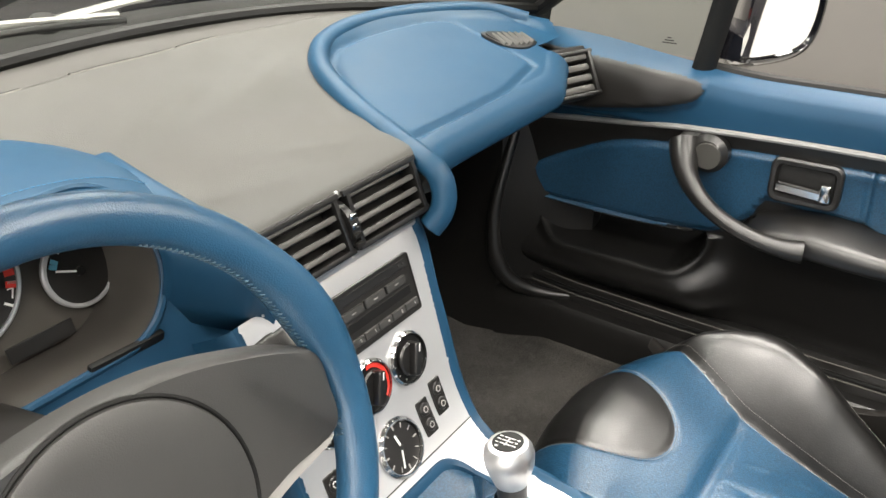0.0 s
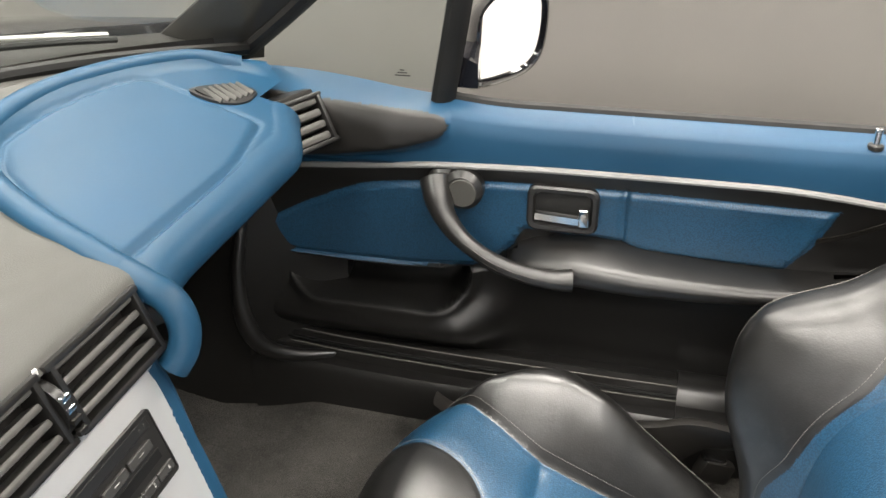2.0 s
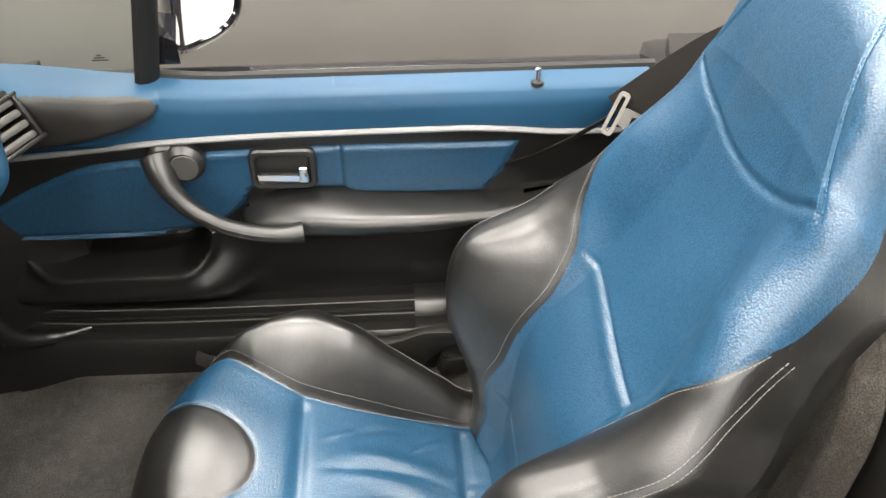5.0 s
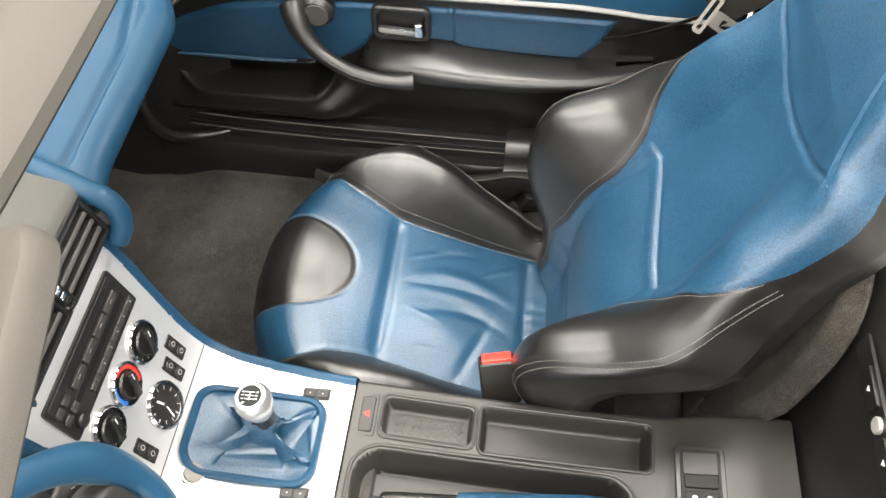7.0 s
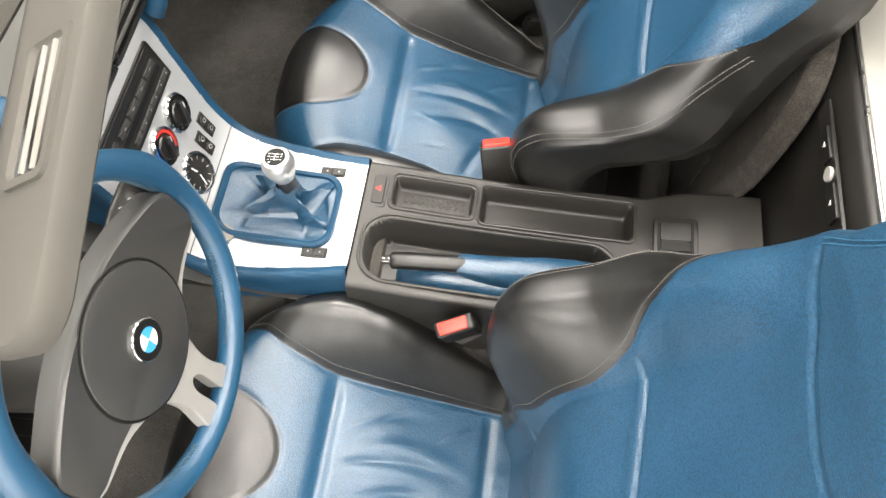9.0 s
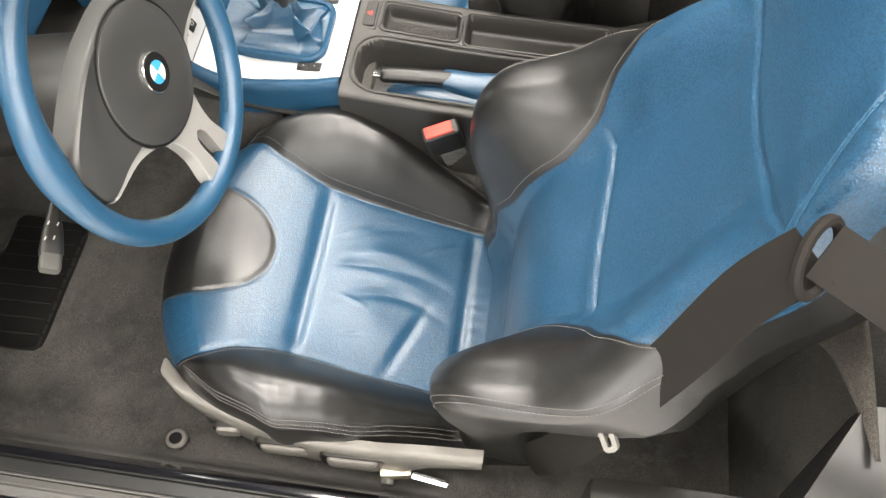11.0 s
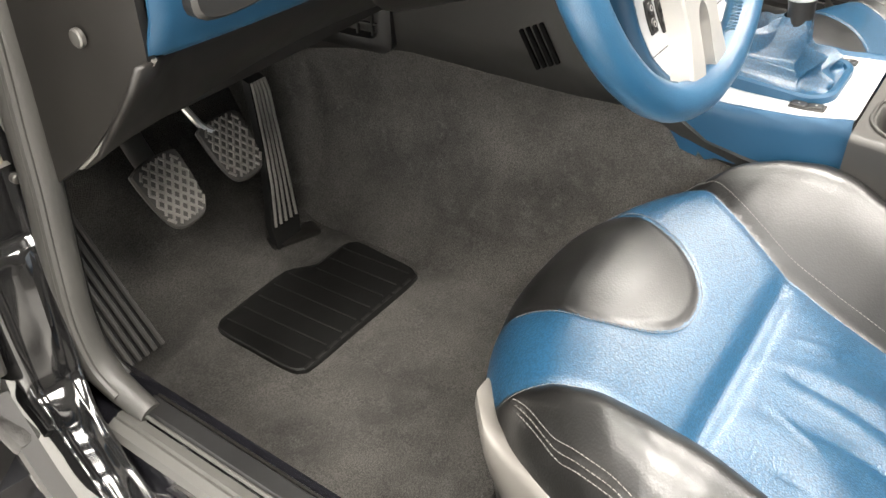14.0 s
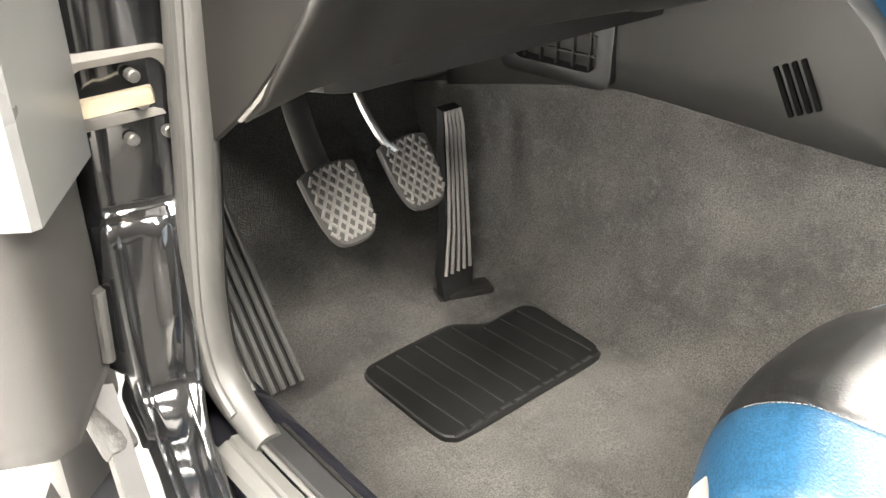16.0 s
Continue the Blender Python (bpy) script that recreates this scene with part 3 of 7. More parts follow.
seat(-0.343, "blue and black leather sports seat behind the steering wheel")
seat(0.343, "blue and black leather sports seat beside the passenger door")

# ---- centre console ----
console = thing("centre_console", "centre console with silver panel and blue leather edges", "console", at=(0, 0, 0.25))
PROFILE_S = (0.0, 0.06, 0.12, 0.17, 0.215, 0.25, 0.275, 0.345, 0.416, 0.435)
PROFILE_Y = (-0.060, 0.0, 0.06, 0.11, 0.150, 0.172, 0.182, 0.204, 0.227, 0.236)
PROFILE_Z = (0.538, 0.531, 0.530, 0.537, 0.560, 0.592, 0.617, 0.690, 0.763, 0.780)


def console_half(v):
    return ip(v, (0, 0.06, 0.16, 0.25, 0.33, 0.435), (0.086, 0.094, 0.106, 0.113, 0.116, 0.121))


def console_at(s, v):
    a, w = np.abs(s), console_half(v)
    flat = w + 0.004
    r = 0.013
    ang = np.clip((a - flat) / r, -math.pi / 2, math.pi / 2)
    ridge = 0.006 * np.exp(-(((a - w - 0.012) / 0.007) ** 2))
    over = np.maximum(a - flat, 0)
    x = np.minimum(a, flat) + r * np.sin(np.clip(over / r, 0, math.pi / 2))
    drop = -r * (1 - np.cos(np.clip(over / r, 0, math.pi / 2))) - np.maximum(over - r * math.pi / 2, 0)
    y, z = ip(v, PROFILE_S, PROFILE_Y), ip(v, PROFILE_S, PROFILE_Z)
    e = 0.004
    ty, tz = ip(v + e, PROFILE_S, PROFILE_Y) - ip(v - e, PROFILE_S, PROFILE_Y), ip(v + e, PROFILE_S, PROFILE_Z) - ip(v - e, PROFILE_S, PROFILE_Z)
    n = np.sqrt(ty * ty + tz * tz) + 1e-9
    ny, nz = -tz / n, ty / n
    return np.sign(s) * x, y + (drop + ridge) * ny, z + (drop + ridge) * nz


sheet_parts(console_at, (-0.2, 0.2, 0.0, 0.435), (60, 60), [lambda s, v: np.abs(s) - console_half(v), lambda s, v: s], [
    (None, None, lambda g, u, v: np.abs(u) > console_half(v) + 0.074, ""),
    ("silver_panel", SILVER, lambda g, u, v: ~g[0], "silver painted panel"),
    ("edge_trim", BLUE_SMOOTH, lambda g, u, v: g[1], "blue leather edge"),
    ("edge_trim", BLUE_SMOOTH, lambda g, u, v: ~g[1], "blue leather edge"),
], console)
part("console_base", box((0, 0.05, 0.39), (0.2, 0.3, 0.2), 0.01), CARPET, console)


# ---- passenger door ----
def door_trim(y):
    return ip(y, (-0.6, -0.5, -0.443, -0.376, -0.296, -0.077, 0.144, 0.22, 0.334, 0.5), (0.738, 0.739, 0.740, 0.747, 0.752, 0.751, 0.743, 0.734, 0.722, 0.70))


def insert_top(y):
    return ip(y, (-0.6, -0.386, -0.126, 0.077, 0.155, 0.233, 0.318, 0.408, 0.5), (0.723, 0.724, 0.727, 0.721, 0.712, 0.70, 0.665, 0.615, 0.55))


def insert_low(y):
    return ip(y, (-0.6, -0.339, -0.15, -0.122, 0.007, 0.03, 0.06, 0.094, 0.258, 0.405, 0.5), (0.617, 0.618, 0.625, 0.637, 0.645, 0.612, 0.584, 0.566, 0.556, 0.560, 0.60))


def insert_in(y, z):
    rear = y - ip(z, (0.5, 0.618, 0.669, 0.724, 0.8), (-0.30, -0.339, -0.37, -0.387, -0.40))
    return np.minimum(np.minimum(insert_top(y) - z, z - insert_low(y)), rear)


def speaker_in(y, z):
    mid = ip(y, (0.1, 0.2, 0.31, 0.5), (0.797, 0.788, 0.782, 0.782))
    high = np.where(y > 0.112, ip(y, (0.112, 0.118, 0.135, 0.165, 0.21, 0.31, 0.5), (0.0, 0.010, 0.016, 0.020, 0.023, 0.026, 0.028)), -0.01)
    return high - np.abs(z - mid)


def pocket_in(y, z):
    dy, dz = np.abs(y - 0.240) - (0.152 - 0.066), np.abs(z - 0.560) - (0.071 - 0.066)
    return np.minimum((insert_low(y) - z - 0.002) * 2.0, 0.066 - (np.sqrt(np.maximum(dy, 0) ** 2 + np.maximum(dz, 0) ** 2) + np.minimum(np.maximum(dy, dz), 0)))


def door_at(y, z):
    x = ip(z, (0.32, 0.42, 0.50, 0.56, 0.63, 0.70, 0.742, 0.785, 0.806, 0.815, 0.819), (0.745, 0.730, 0.716, 0.705, 0.690, 0.676, 0.660, 0.655, 0.660, 0.673, 0.705))
    x = x - 0.055 * np.exp(-(((z - 0.455) / 0.05) ** 2)) * ss(y, 0.0, 0.12) * (1 - ss(y, 0.40, 0.5))
    p = pocket_in(y, z)
    x = x + 0.062 * ss(p, 0.0, 0.018) - 0.010 * np.exp(-((p / 0.012) ** 2)) * (z < 0.56)
    g = insert_in(y, z)
    x = x - 0.007 * ss(g, 0.0, 0.012) + 0.003 * np.exp(-(((y + 0.125) / 0.003) ** 2)) * (g > 0)
    x = x - 0.03 * ss(speaker_in(y, z), -0.012, 0.004) * ss(y, 0.08, 0.2) - 0.012 * ss(y, 0.1, 0.35) * (z > 0.74)
    return x, y, z + 0.038 * ss(y, 0.02, 0.38) * ss(z, 0.75, 0.80)


door = thing("passenger_door", "closed passenger door trimmed in blue leather and black plastic", "car door", at=(0.72, -0.05, 0.33))
sheet_parts(door_at, (-0.57, 0.50, 0.33, 0.819), (150, 100), [lambda y, z: z - door_trim(y), insert_in, speaker_in, pocket_in, lambda y, z: y + 0.125], [
    ("speaker_panel", BLACK_PLASTIC, lambda g, u, v: g[2], "tapered black speaker panel"),
    ("upper_trim", BLUE_SMOOTH, lambda g, u, v: g[0], "smooth blue leather upper trim"),
    ("rear_insert", BLUE, lambda g, u, v: g[1] & ~g[4], "grained blue leather insert"),
    ("front_insert", BLUE, lambda g, u, v: g[1], "grained blue leather insert"),
    # the pocket's inner shade is painted with the darker rubber black
    ("door_pocket", RUBBER, lambda g, u, v: g[3], "open map pocket, blacker than the trim for its shade"),
    ("lower_trim", BLACK_SATIN, lambda g, u, v: u > -9, "black moulded lower trim"),
], door, flip=True)
ys = np.linspace(-0.57, 0.40, 60)
part("piping", tube([(float(door_at(np.array([y]), door_trim(np.array([y])))[0][0]) - 0.002, y, float(door_trim(y))) for y in ys], 0.0046, 8), PIPING, door, "thin silver-grey piping")
tops = [(0.706, y, 0.8165 + 0.038 * float(ss(y, 0.02, 0.38))) for y in np.linspace(-0.58, 0.14, 20)]
part("window_seal", tube(tops, 0.009, 8), RUBBER, door, "black window seal")
part("waist_strip", tube([(x + 0.014, y, z - 0.002) for x, y, z in tops], 0.004, 8), STEEL, door, "bright waist strip")
part("door_skin", box((0.805, -0.05, 0.535), (0.03, 1.14, 0.50), 0.012), GLOSS_BLACK, door, "dark glossy outer skin")
GRIP = [(0.652, 0.130, 0.724), (0.637, 0.123, 0.707), (0.622, 0.108, 0.682), (0.612, 0.080, 0.655), (0.606, 0.040, 0.633), (0.605, -0.005, 0.619), (0.608, -0.040, 0.6135), (0.614, -0.066, 0.6125)]
grab = part("grab_handle", tube(smooth_line(GRIP, 6), [float(ip(k, (0, 6, 14, 22, 34, 40, 42), (0.022, 0.020, 0.0145, 0.0120, 0.0125, 0.0155, 0.0160))) for k in range(43)], 16), BLACK_SATIN, door, "curved black pull handle")
for off in (-0.0125, 0.0):
    stitches("grip_seam", [(x - 0.0115, y, z + 0.004 + off * 0.6) for x, y, z in smooth_line(GRIP[3:7], 8)], BLACK_PLASTIC, grab, 0.004, 0.0038, 0.0008)
part("boss", disc((0.664, 0.092, 0.714), 0.029, 0.024, (0, -90, 0), bevel=0.008), BLACK_SATIN, grab)
part("cap", disc((0.640, 0.090, 0.713), 0.020, 0.0025, (0, -90, 0), bevel=0.001), CHARCOAL, grab, "grey screw cap")
loops = []
for y, zt, zf, zb, xf in ((0.034, 0.604, 0.600, 0.596, 0.672), (0.018, 0.621, 0.612, 0.597, 0.646), (-0.008, 0.633, 0.621, 0.597, 0.632), (-0.04, 0.642, 0.628, 0.596, 0.624), (-0.067, 0.645, 0.631, 0.595, 0.619), (-0.118, 0.643, 0.628, 0.593, 0.617), (-0.155, 0.634, 0.625, 0.592, 0.617), (-0.23, 0.628, 0.622, 0.593, 0.619), (-0.30, 0.625, 0.620, 0.595, 0.623), (-0.346, 0.622, 0.618, 0.599, 0.630), (-0.40, 0.626, 0.620, 0.605, 0.645), (-0.46, 0.634, 0.628, 0.614, 0.672)):
    loops.append([(0.705, y, zt + 0.001), (0.684, y, zt), (xf + 0.030, y, zt - 0.35 * (zt - zf)), (xf + 0.014, y, zf), (xf + 0.005, y, zf - 0.003), (xf, y, zf - 0.010), (xf, y, zb + 0.010), (xf + 0.004, y, zb + 0.003), (xf + 0.014, y, zb), (0.672, y, zb - 0.010), (0.705, y, zb - 0.02)])
part("armrest", rings(loops), BLACK_SATIN, door, "black moulded armrest", smooth=60)
# release lever in its recess
def on_door(own):
    for q in own.verts:
        q.co = Vector((0.663 - q.co.z, -0.044 + q.co.x, 0.694 + q.co.y))
    return own


def frame_loop(w, h, r, z, n=6, dx=0.0, dy=0.0):
    return [(x + dx, y + dy, z) for x, y in rounded(w, h, r, n)]


bz = part("release_bezel", on_door(rings([frame_loop(0.096, 0.066, 0.014, -0.004), frame_loop(0.096, 0.066, 0.014, 0.006), frame_loop(0.090, 0.060, 0.012, 0.0085), frame_loop(0.080, 0.050, 0.010, 0.008), frame_loop(0.076, 0.046, 0.009, 0.003), frame_loop(0.070, 0.042, 0.008, -0.002)], caps=False)), BLACK_SATIN, door, "black bezel")
part("recess", on_door(rings([frame_loop(0.075, 0.046, 0.008, -0.003), frame_loop(0.075, 0.046, 0.008, 0.0005)])), RUBBER, bz)
part("release_lever", on_door(rings([[(x, -0.010 + 0.10 * (0.02 - x) * -1 * 0.6 + y, 0.010 + z) for y, z in ((-0.006, -0.002), (-0.005, 0.003), (0.005, 0.004), (0.007, -0.002))] for x in (-0.036, -0.03, 0.0, 0.03, 0.036)])), CHROME, bz, "chrome release lever")
part("lever_end", on_door(box((-0.029, -0.006, 0.011), (0.013, 0.026, 0.010), 0.003, None, 3)), CHROME, bz, "chrome release lever")
part("handle_mount", on_door(rings([[(0.152 + x, 0.018 + y, z) for x, y in rounded(w, h, r, 6)] for w, h, r, z in ((0.070, 0.056, 0.020, -0.006), (0.070, 0.056, 0.020, 0.006), (0.060, 0.046, 0.017, 0.011), (0.040, 0.030, 0.012, 0.012))])), BLACK_SATIN, door, "black handle mount")
part("lock_pin", disc((0.668, -0.407, 0.810), 0.0045, 0.026), CHROME, door, "chrome lock pin")
part("pin_collar", disc((0.668, -0.407, 0.810), 0.009, 0.006), BLACK_PLASTIC, door)

# ---- passenger sill and kick panel ----
SILL = [(0.640, 0.25), (0.638, 0.335), (0.642, 0.364), (0.651, 0.374), (0.668, 0.377), (0.672, 0.388), (0.684, 0.391), (0.688, 0.403), (0.702, 0.407), (0.716, 0.400), (0.79, 0.395), (0.79, 0.25)]
tagged(part("sill_passenger", rings([[(x + dx, y, z + dz) for x, z in SILL] for y, dx, dz in ((-0.62, 0.004, 0.0), (-0.2, 0.0, 0.0), (0.2, 0.0, 0.002), (0.34, 0.0, 0.008), (0.44, -0.01, 0.02))]), BLACK_SATIN), "satin black door sill", "sill", kind="structure")
# The two thin grey tubes stand for highlight lines on the sill.
for x, z, r, mt, lab in ((0.6735, 0.3895, 0.0009, GREY_TRIM, "thin grey line painted as a highlight along the passenger sill"), (0.6895, 0.4045, 0.0009, GREY_TRIM, "thin grey line painted as a highlight along the passenger sill"), (0.681, 0.3925, 0.0040, RUBBER, "black rubber strip along the passenger sill")):
    tagged(part("sill_line", tube([(x, y, z + dz) for y, dz in ((0.40, 0.014), (0.30, 0.006), (0.1, 0.001), (-0.1, 0.0), (-0.235, 0.0))], r, 8), mt), lab, "sill strip", "passenger sill strips")
tagged(part("sill_cover_passenger", rings([[(x, y, z) for x, z in ((0.634, 0.26), (0.632, 0.345), (0.637, 0.372), (0.650, 0.382), (0.668, 0.386), (0.676, 0.400), (0.692, 0.412), (0.715, 0.414), (0.74, 0.40), (0.74, 0.26))] for y in (-0.228, -0.231, -0.45, -0.60)]), BLACK_SATIN), "black plastic rear sill cover", "sill", kind="structure")
ky = [(0.715, 0.30, 0.0), (0.675, 0.39, 0.0), (0.632, 0.44, 0.0), (0.628, 0.50, 0.0), (0.635, 0.62, 0.0), (0.62, 0.80, 0.0)]
part_b = rings([[(x, y, 0.25), (x, y, 0.36), (x + 0.015, y, 0.5), (x + 0.02, y, 0.82), (x + 0.06, y, 0.82), (x + 0.06, y, 0.25)] for x, y, _ in ky])
kick = tagged(part("kick_panel", part_b, BLACK_SATIN), "black moulded kick panel beside the passenger footwell", "panel")
KICK_ROLL = smooth_line([(0.668, 0.425, 0.68), (0.642, 0.432, 0.61), (0.624, 0.438, 0.54), (0.614, 0.430, 0.470), (0.622, 0.406, 0.420), (0.648, 0.365, 0.394), (0.675, 0.31, 0.388)], 6)
part("edge_roll", tube(KICK_ROLL, [float(ip(k, (0, 12, 20, 28, 36), (0.008, 0.011, 0.015, 0.012, 0.006))) for k in range(len(KICK_ROLL))], 14), BLACK_SATIN, kick, "rounded moulded edge")

# ---- dashboard ----
dash = thing("dashboard", "charcoal dashboard with blue leather pods on both ends", "dashboard", at=(0, 0.45, 0.62))


def pod_edge(x):
    return ip(x, (0.05, 0.117, 0.141, 0.151, 0.166, 0.19, 0.222, 0.27, 0.345, 0.43, 0.517, 0.59, 0.62, 0.66, 0.72), (0.10, 0.20, 0.256, 0.305, 0.360, 0.418, 0.458, 0.487, 0.501, 0.495, 0.472, 0.434, 0.39, 0.34, 0.30))


def pod_depth(x, y):
    e = 0.004
    k = (pod_edge(x + e) - pod_edge(x - e)) / (2 * e)
    return (pod_edge(x) - y) / np.sqrt(1 + k * k)


def pod_top(x, y):
    return 0.848 + 0.28 * np.clip(y - 0.27, -0.1, 1)


def lid_in(x, y):
    a, b, c = pod_depth(x, y) - 0.025 - 0.013 * ss(x, 0.2, 0.34), y - 0.272 - 0.02 * ss(x, 0.35, 0.5), 0.487 + 0.05 * (y - 0.35) - x
    k = 0.007
    return -k * np.log(np.exp(-np.clip(a, -0.2, 0.2) / k) + np.exp(-np.clip(b, -0.2, 0.2) / k) + np.exp(-np.clip(c, -0.2, 0.2) / k))


def pod_at(x, v):
    """v runs rearward over the top, round the nose and under."""
    y0 = 0.270 + 0.040 * ss(x, 0.45, 0.57) - 0.014 * np.exp(-(((x - 0.14) / 0.04) ** 2))
    flat = 0.70 - y0
    r = 0.034
    ang = np.clip((v - flat) / r, 0, 2.05)
    under = np.maximum(v - flat - r * 2.05, 0)
    y = np.where(v < flat, 0.70 - v, y0 - r * np.sin(ang)) + under * 0.89
    z = pod_top(x, np.maximum(y, y0)) - np.where(v < flat, 0, r * (1 - np.cos(ang))) * 0.75 - under * 0.46
    d = pod_depth(x, y)
    z = z + 0.010 * np.exp(-(((d - 0.016) / 0.014) ** 2)) * (ang < 0.1) - 0.008 * np.exp(-((np.minimum(d, 0.0) / 0.01) ** 2)) * (d < 0) - 0.010 * ss(-d, 0.0, 0.01)
    g = lid_in(x, y)
    z = z + (0.0025 * ss(g, -0.002, 0.008) - 0.003 * np.exp(-((g / 0.0042) ** 2))) * (ang < 0.05)
    return x, y, z


def y_of(x, v):
    return pod_at(x, v)[1]


sheet_parts(pod_at, (0.10, 0.715, 0.03, 0.66), (160, 165), [lambda x, v: np.where(v > 0.44, 1.0, pod_edge(x) - y_of(x, v)), lambda x, v: np.where(v > 0.45, -1.0, lid_in(x, 0.70 - v)), lambda x, v: x - 0.565 + 4.0 * np.maximum(0.43 - v, 0), lambda x, v: v - (0.70 - 0.270) - 0.053, lambda x, v: x - 0.128 - 0.02 * ss(v, 0.45, 0.5)], [
    (None, None, lambda g, u, v: ~g[0] | ((v > 0.455) & ~g[4]) | ((u > 0.546) & (v > 0.70 - 0.322)) | (u > 0.605 + np.maximum(0.70 - v - 0.31, 0) * 0.62), ""),
    ("pod_lid", BLUE_SMOOTH, lambda g, u, v: g[1], "blue airbag lid"),
    ("pod_underside", BLUE_SMOOTH, lambda g, u, v: g[3], "blue leather underside"),
    ("pod_cover", BLUE_SMOOTH, lambda g, u, v: u > -9, "blue leather pod"),
], dash, flip=True)
border = smooth_line([(0.622, 0.384), (0.590, 0.435), (0.517, 0.472), (0.432, 0.495), (0.345, 0.501), (0.27, 0.487), (0.222, 0.458), (0.19, 0.418), (0.166, 0.360), (0.152, 0.305), (0.143, 0.262)], 5)
rim = []
for a, b, c in zip(border[:1] + border, border, border[1:] + border[-1:]):
    d = Vector((c[0] - a[0], c[1] - a[1])).normalized()
    x, y = b[0] - d.y * 0.0115, b[1] + d.x * 0.0115
    rim.append((x, y, float(pod_top(x, y)) + 0.0005))
rim += [(0.1475, 0.236, 0.8405), (0.147, 0.222, 0.834), (0.146, 0.212, 0.822), (0.143, 0.207, 0.806), (0.137, 0.208, 0.790), (0.128, 0.215, 0.776)]
part("pod_roll", tube(smooth_line(rim, 3), 0.0135, 12), BLUE_SMOOTH, dash, "padded blue leather roll")

# grey top pad
CORNER_VENT = ((0.497, 0.388), (0.530, 0.375), (0.555, 0.354), (0.555, 0.331), (0.536, 0.3255), (0.516, 0.3265), (0.497, 0.339), (0.491, 0.362))
def pad_height(y):
    return ip(y, (0.2, 0.244, 0.30, 0.36, 0.42, 0.50, 0.65), (0.842, 0.853, 0.8625, 0.8745, 0.889, 0.911, 0.953))


def pad_at(x, y):
    z = pad_height(y) - 0.020 * (1 - ss(y, 0.222, 0.256)) ** 2
    z = z - 0.006 * ss(y - slot_line(x), 0.0, 0.004) + 0.0007 * np.sin(37 * x + 5 * np.sin(21 * y)) * ss(y, 0.27, 0.3)
    return x, y, z


def slot_line(x):
    return 0.552 - 0.11 * (np.abs(x) / 0.6) ** 3


def screen_line(x):
    return 0.605 - 0.22 * (np.abs(x) / 0.7) ** 2.2


LEDGE = mat("dark_grey_ledge", (0.05, 0.048, 0.044), 0.6, spec=0.35, grain=800, bump=0.2, tone=0.12, depth=0.0004)
sheet_parts(pad_at, (-0.68, 0.72, 0.238, 0.62), (90, 80), [lambda x, y: screen_line(x) - y, lambda x, y: pod_depth(x, y) - 0.008, lambda x, y: y - 0.262, lambda x, y: y - slot_line(x)], [
    (None, None, lambda g, u, v: ~g[0] | (g[1] & (u > 0.12)) | (u < -0.62) | (u > 0.60) | ((u < -0.118) & (v < 0.36)), ""),
    ("front_lip", CHARCOAL, lambda g, u, v: ~g[2], "soft grey front lip"),
    ("rear_ledge", LEDGE, lambda g, u, v: g[3], "dark grey ledge below the windscreen"),
    ("top_pad", CHARCOAL, lambda g, u, v: u > -9, "flat charcoal top pad"),
], dash, flip=False)
for x0, x1 in ((-0.20, -0.085), (-0.030, 0.100), (0.108, 0.165), (-0.34, -0.24)):
    for dy, r, mt in ((0.0, 0.0011, GREY_TRIM), (0.0034, 0.0016, RUBBER), (0.0062, 0.0010, GREY_TRIM)):
        part("demister_slot", tube([(x, float(slot_line(x)) + dy, float(pad_at(x, slot_line(x) - 0.002)[2]) - 0.10 * dy) for x in np.linspace(x0, x1, 8)], r, 6), mt, dash)
part("sensor_base", disc((-0.105, 0.583, 0.9275), 0.0125, 0.003, (15, 0, 0), 20, 0.001), RUBBER, dash)
part("sensor", rings([[(-0.105 + 0.0095 * math.sin(b) * math.cos(a), 0.583 + 0.0095 * math.sin(b) * math.sin(a), 0.930 + 0.008 * math.cos(b)) for a in np.linspace(0, 2 * math.pi, 14, endpoint=False)] for b in np.linspace(1.57, 0.1, 6)]), CHROME, dash, "small domed sensor")
part("round_cap", disc((-0.062, 0.575, 0.9235), 0.013, 0.0022, (15, 0, 0), 24, 0.001), LEDGE, dash, "flat round cap in the ledge")
part("screen_base", tube([(x, float(screen_line(x)) + 0.004, float(pad_height(screen_line(x))) - 0.002) for x in np.linspace(-0.68, 0.68, 40)], 0.009, 8), RUBBER, dash, "black screen edge")

# small top vent on the pod
vp = CORNER_VENT
top_vent = part("corner_vent", rings([[(x, y, float(pod_top(x, y)) + dz) for x, y in smooth_line(vp, 4, True)] for dz in (-0.004, 0.0025)]), BLACK_SATIN, dash, "small black demister vent")
part("void", rings([[(0.523 + (x - 0.523) * 0.86, 0.356 + (y - 0.356) * 0.82, float(pod_top(x, y)) + dz) for x, y in smooth_line(vp, 4, True)] for dz in (0.0, 0.0031)]), RUBBER, top_vent)
for k in range(6):
    x = 0.500 + 0.0095 * k
    y = 0.360 - 0.0035 * k
    part("slat", box((x, y, float(pod_top(x, y)) + 0.0035), (0.0026, 0.040 - 0.003 * abs(k - 2), 0.006), 0.0008, (15.6, 35, -14)), SLAT, top_vent)

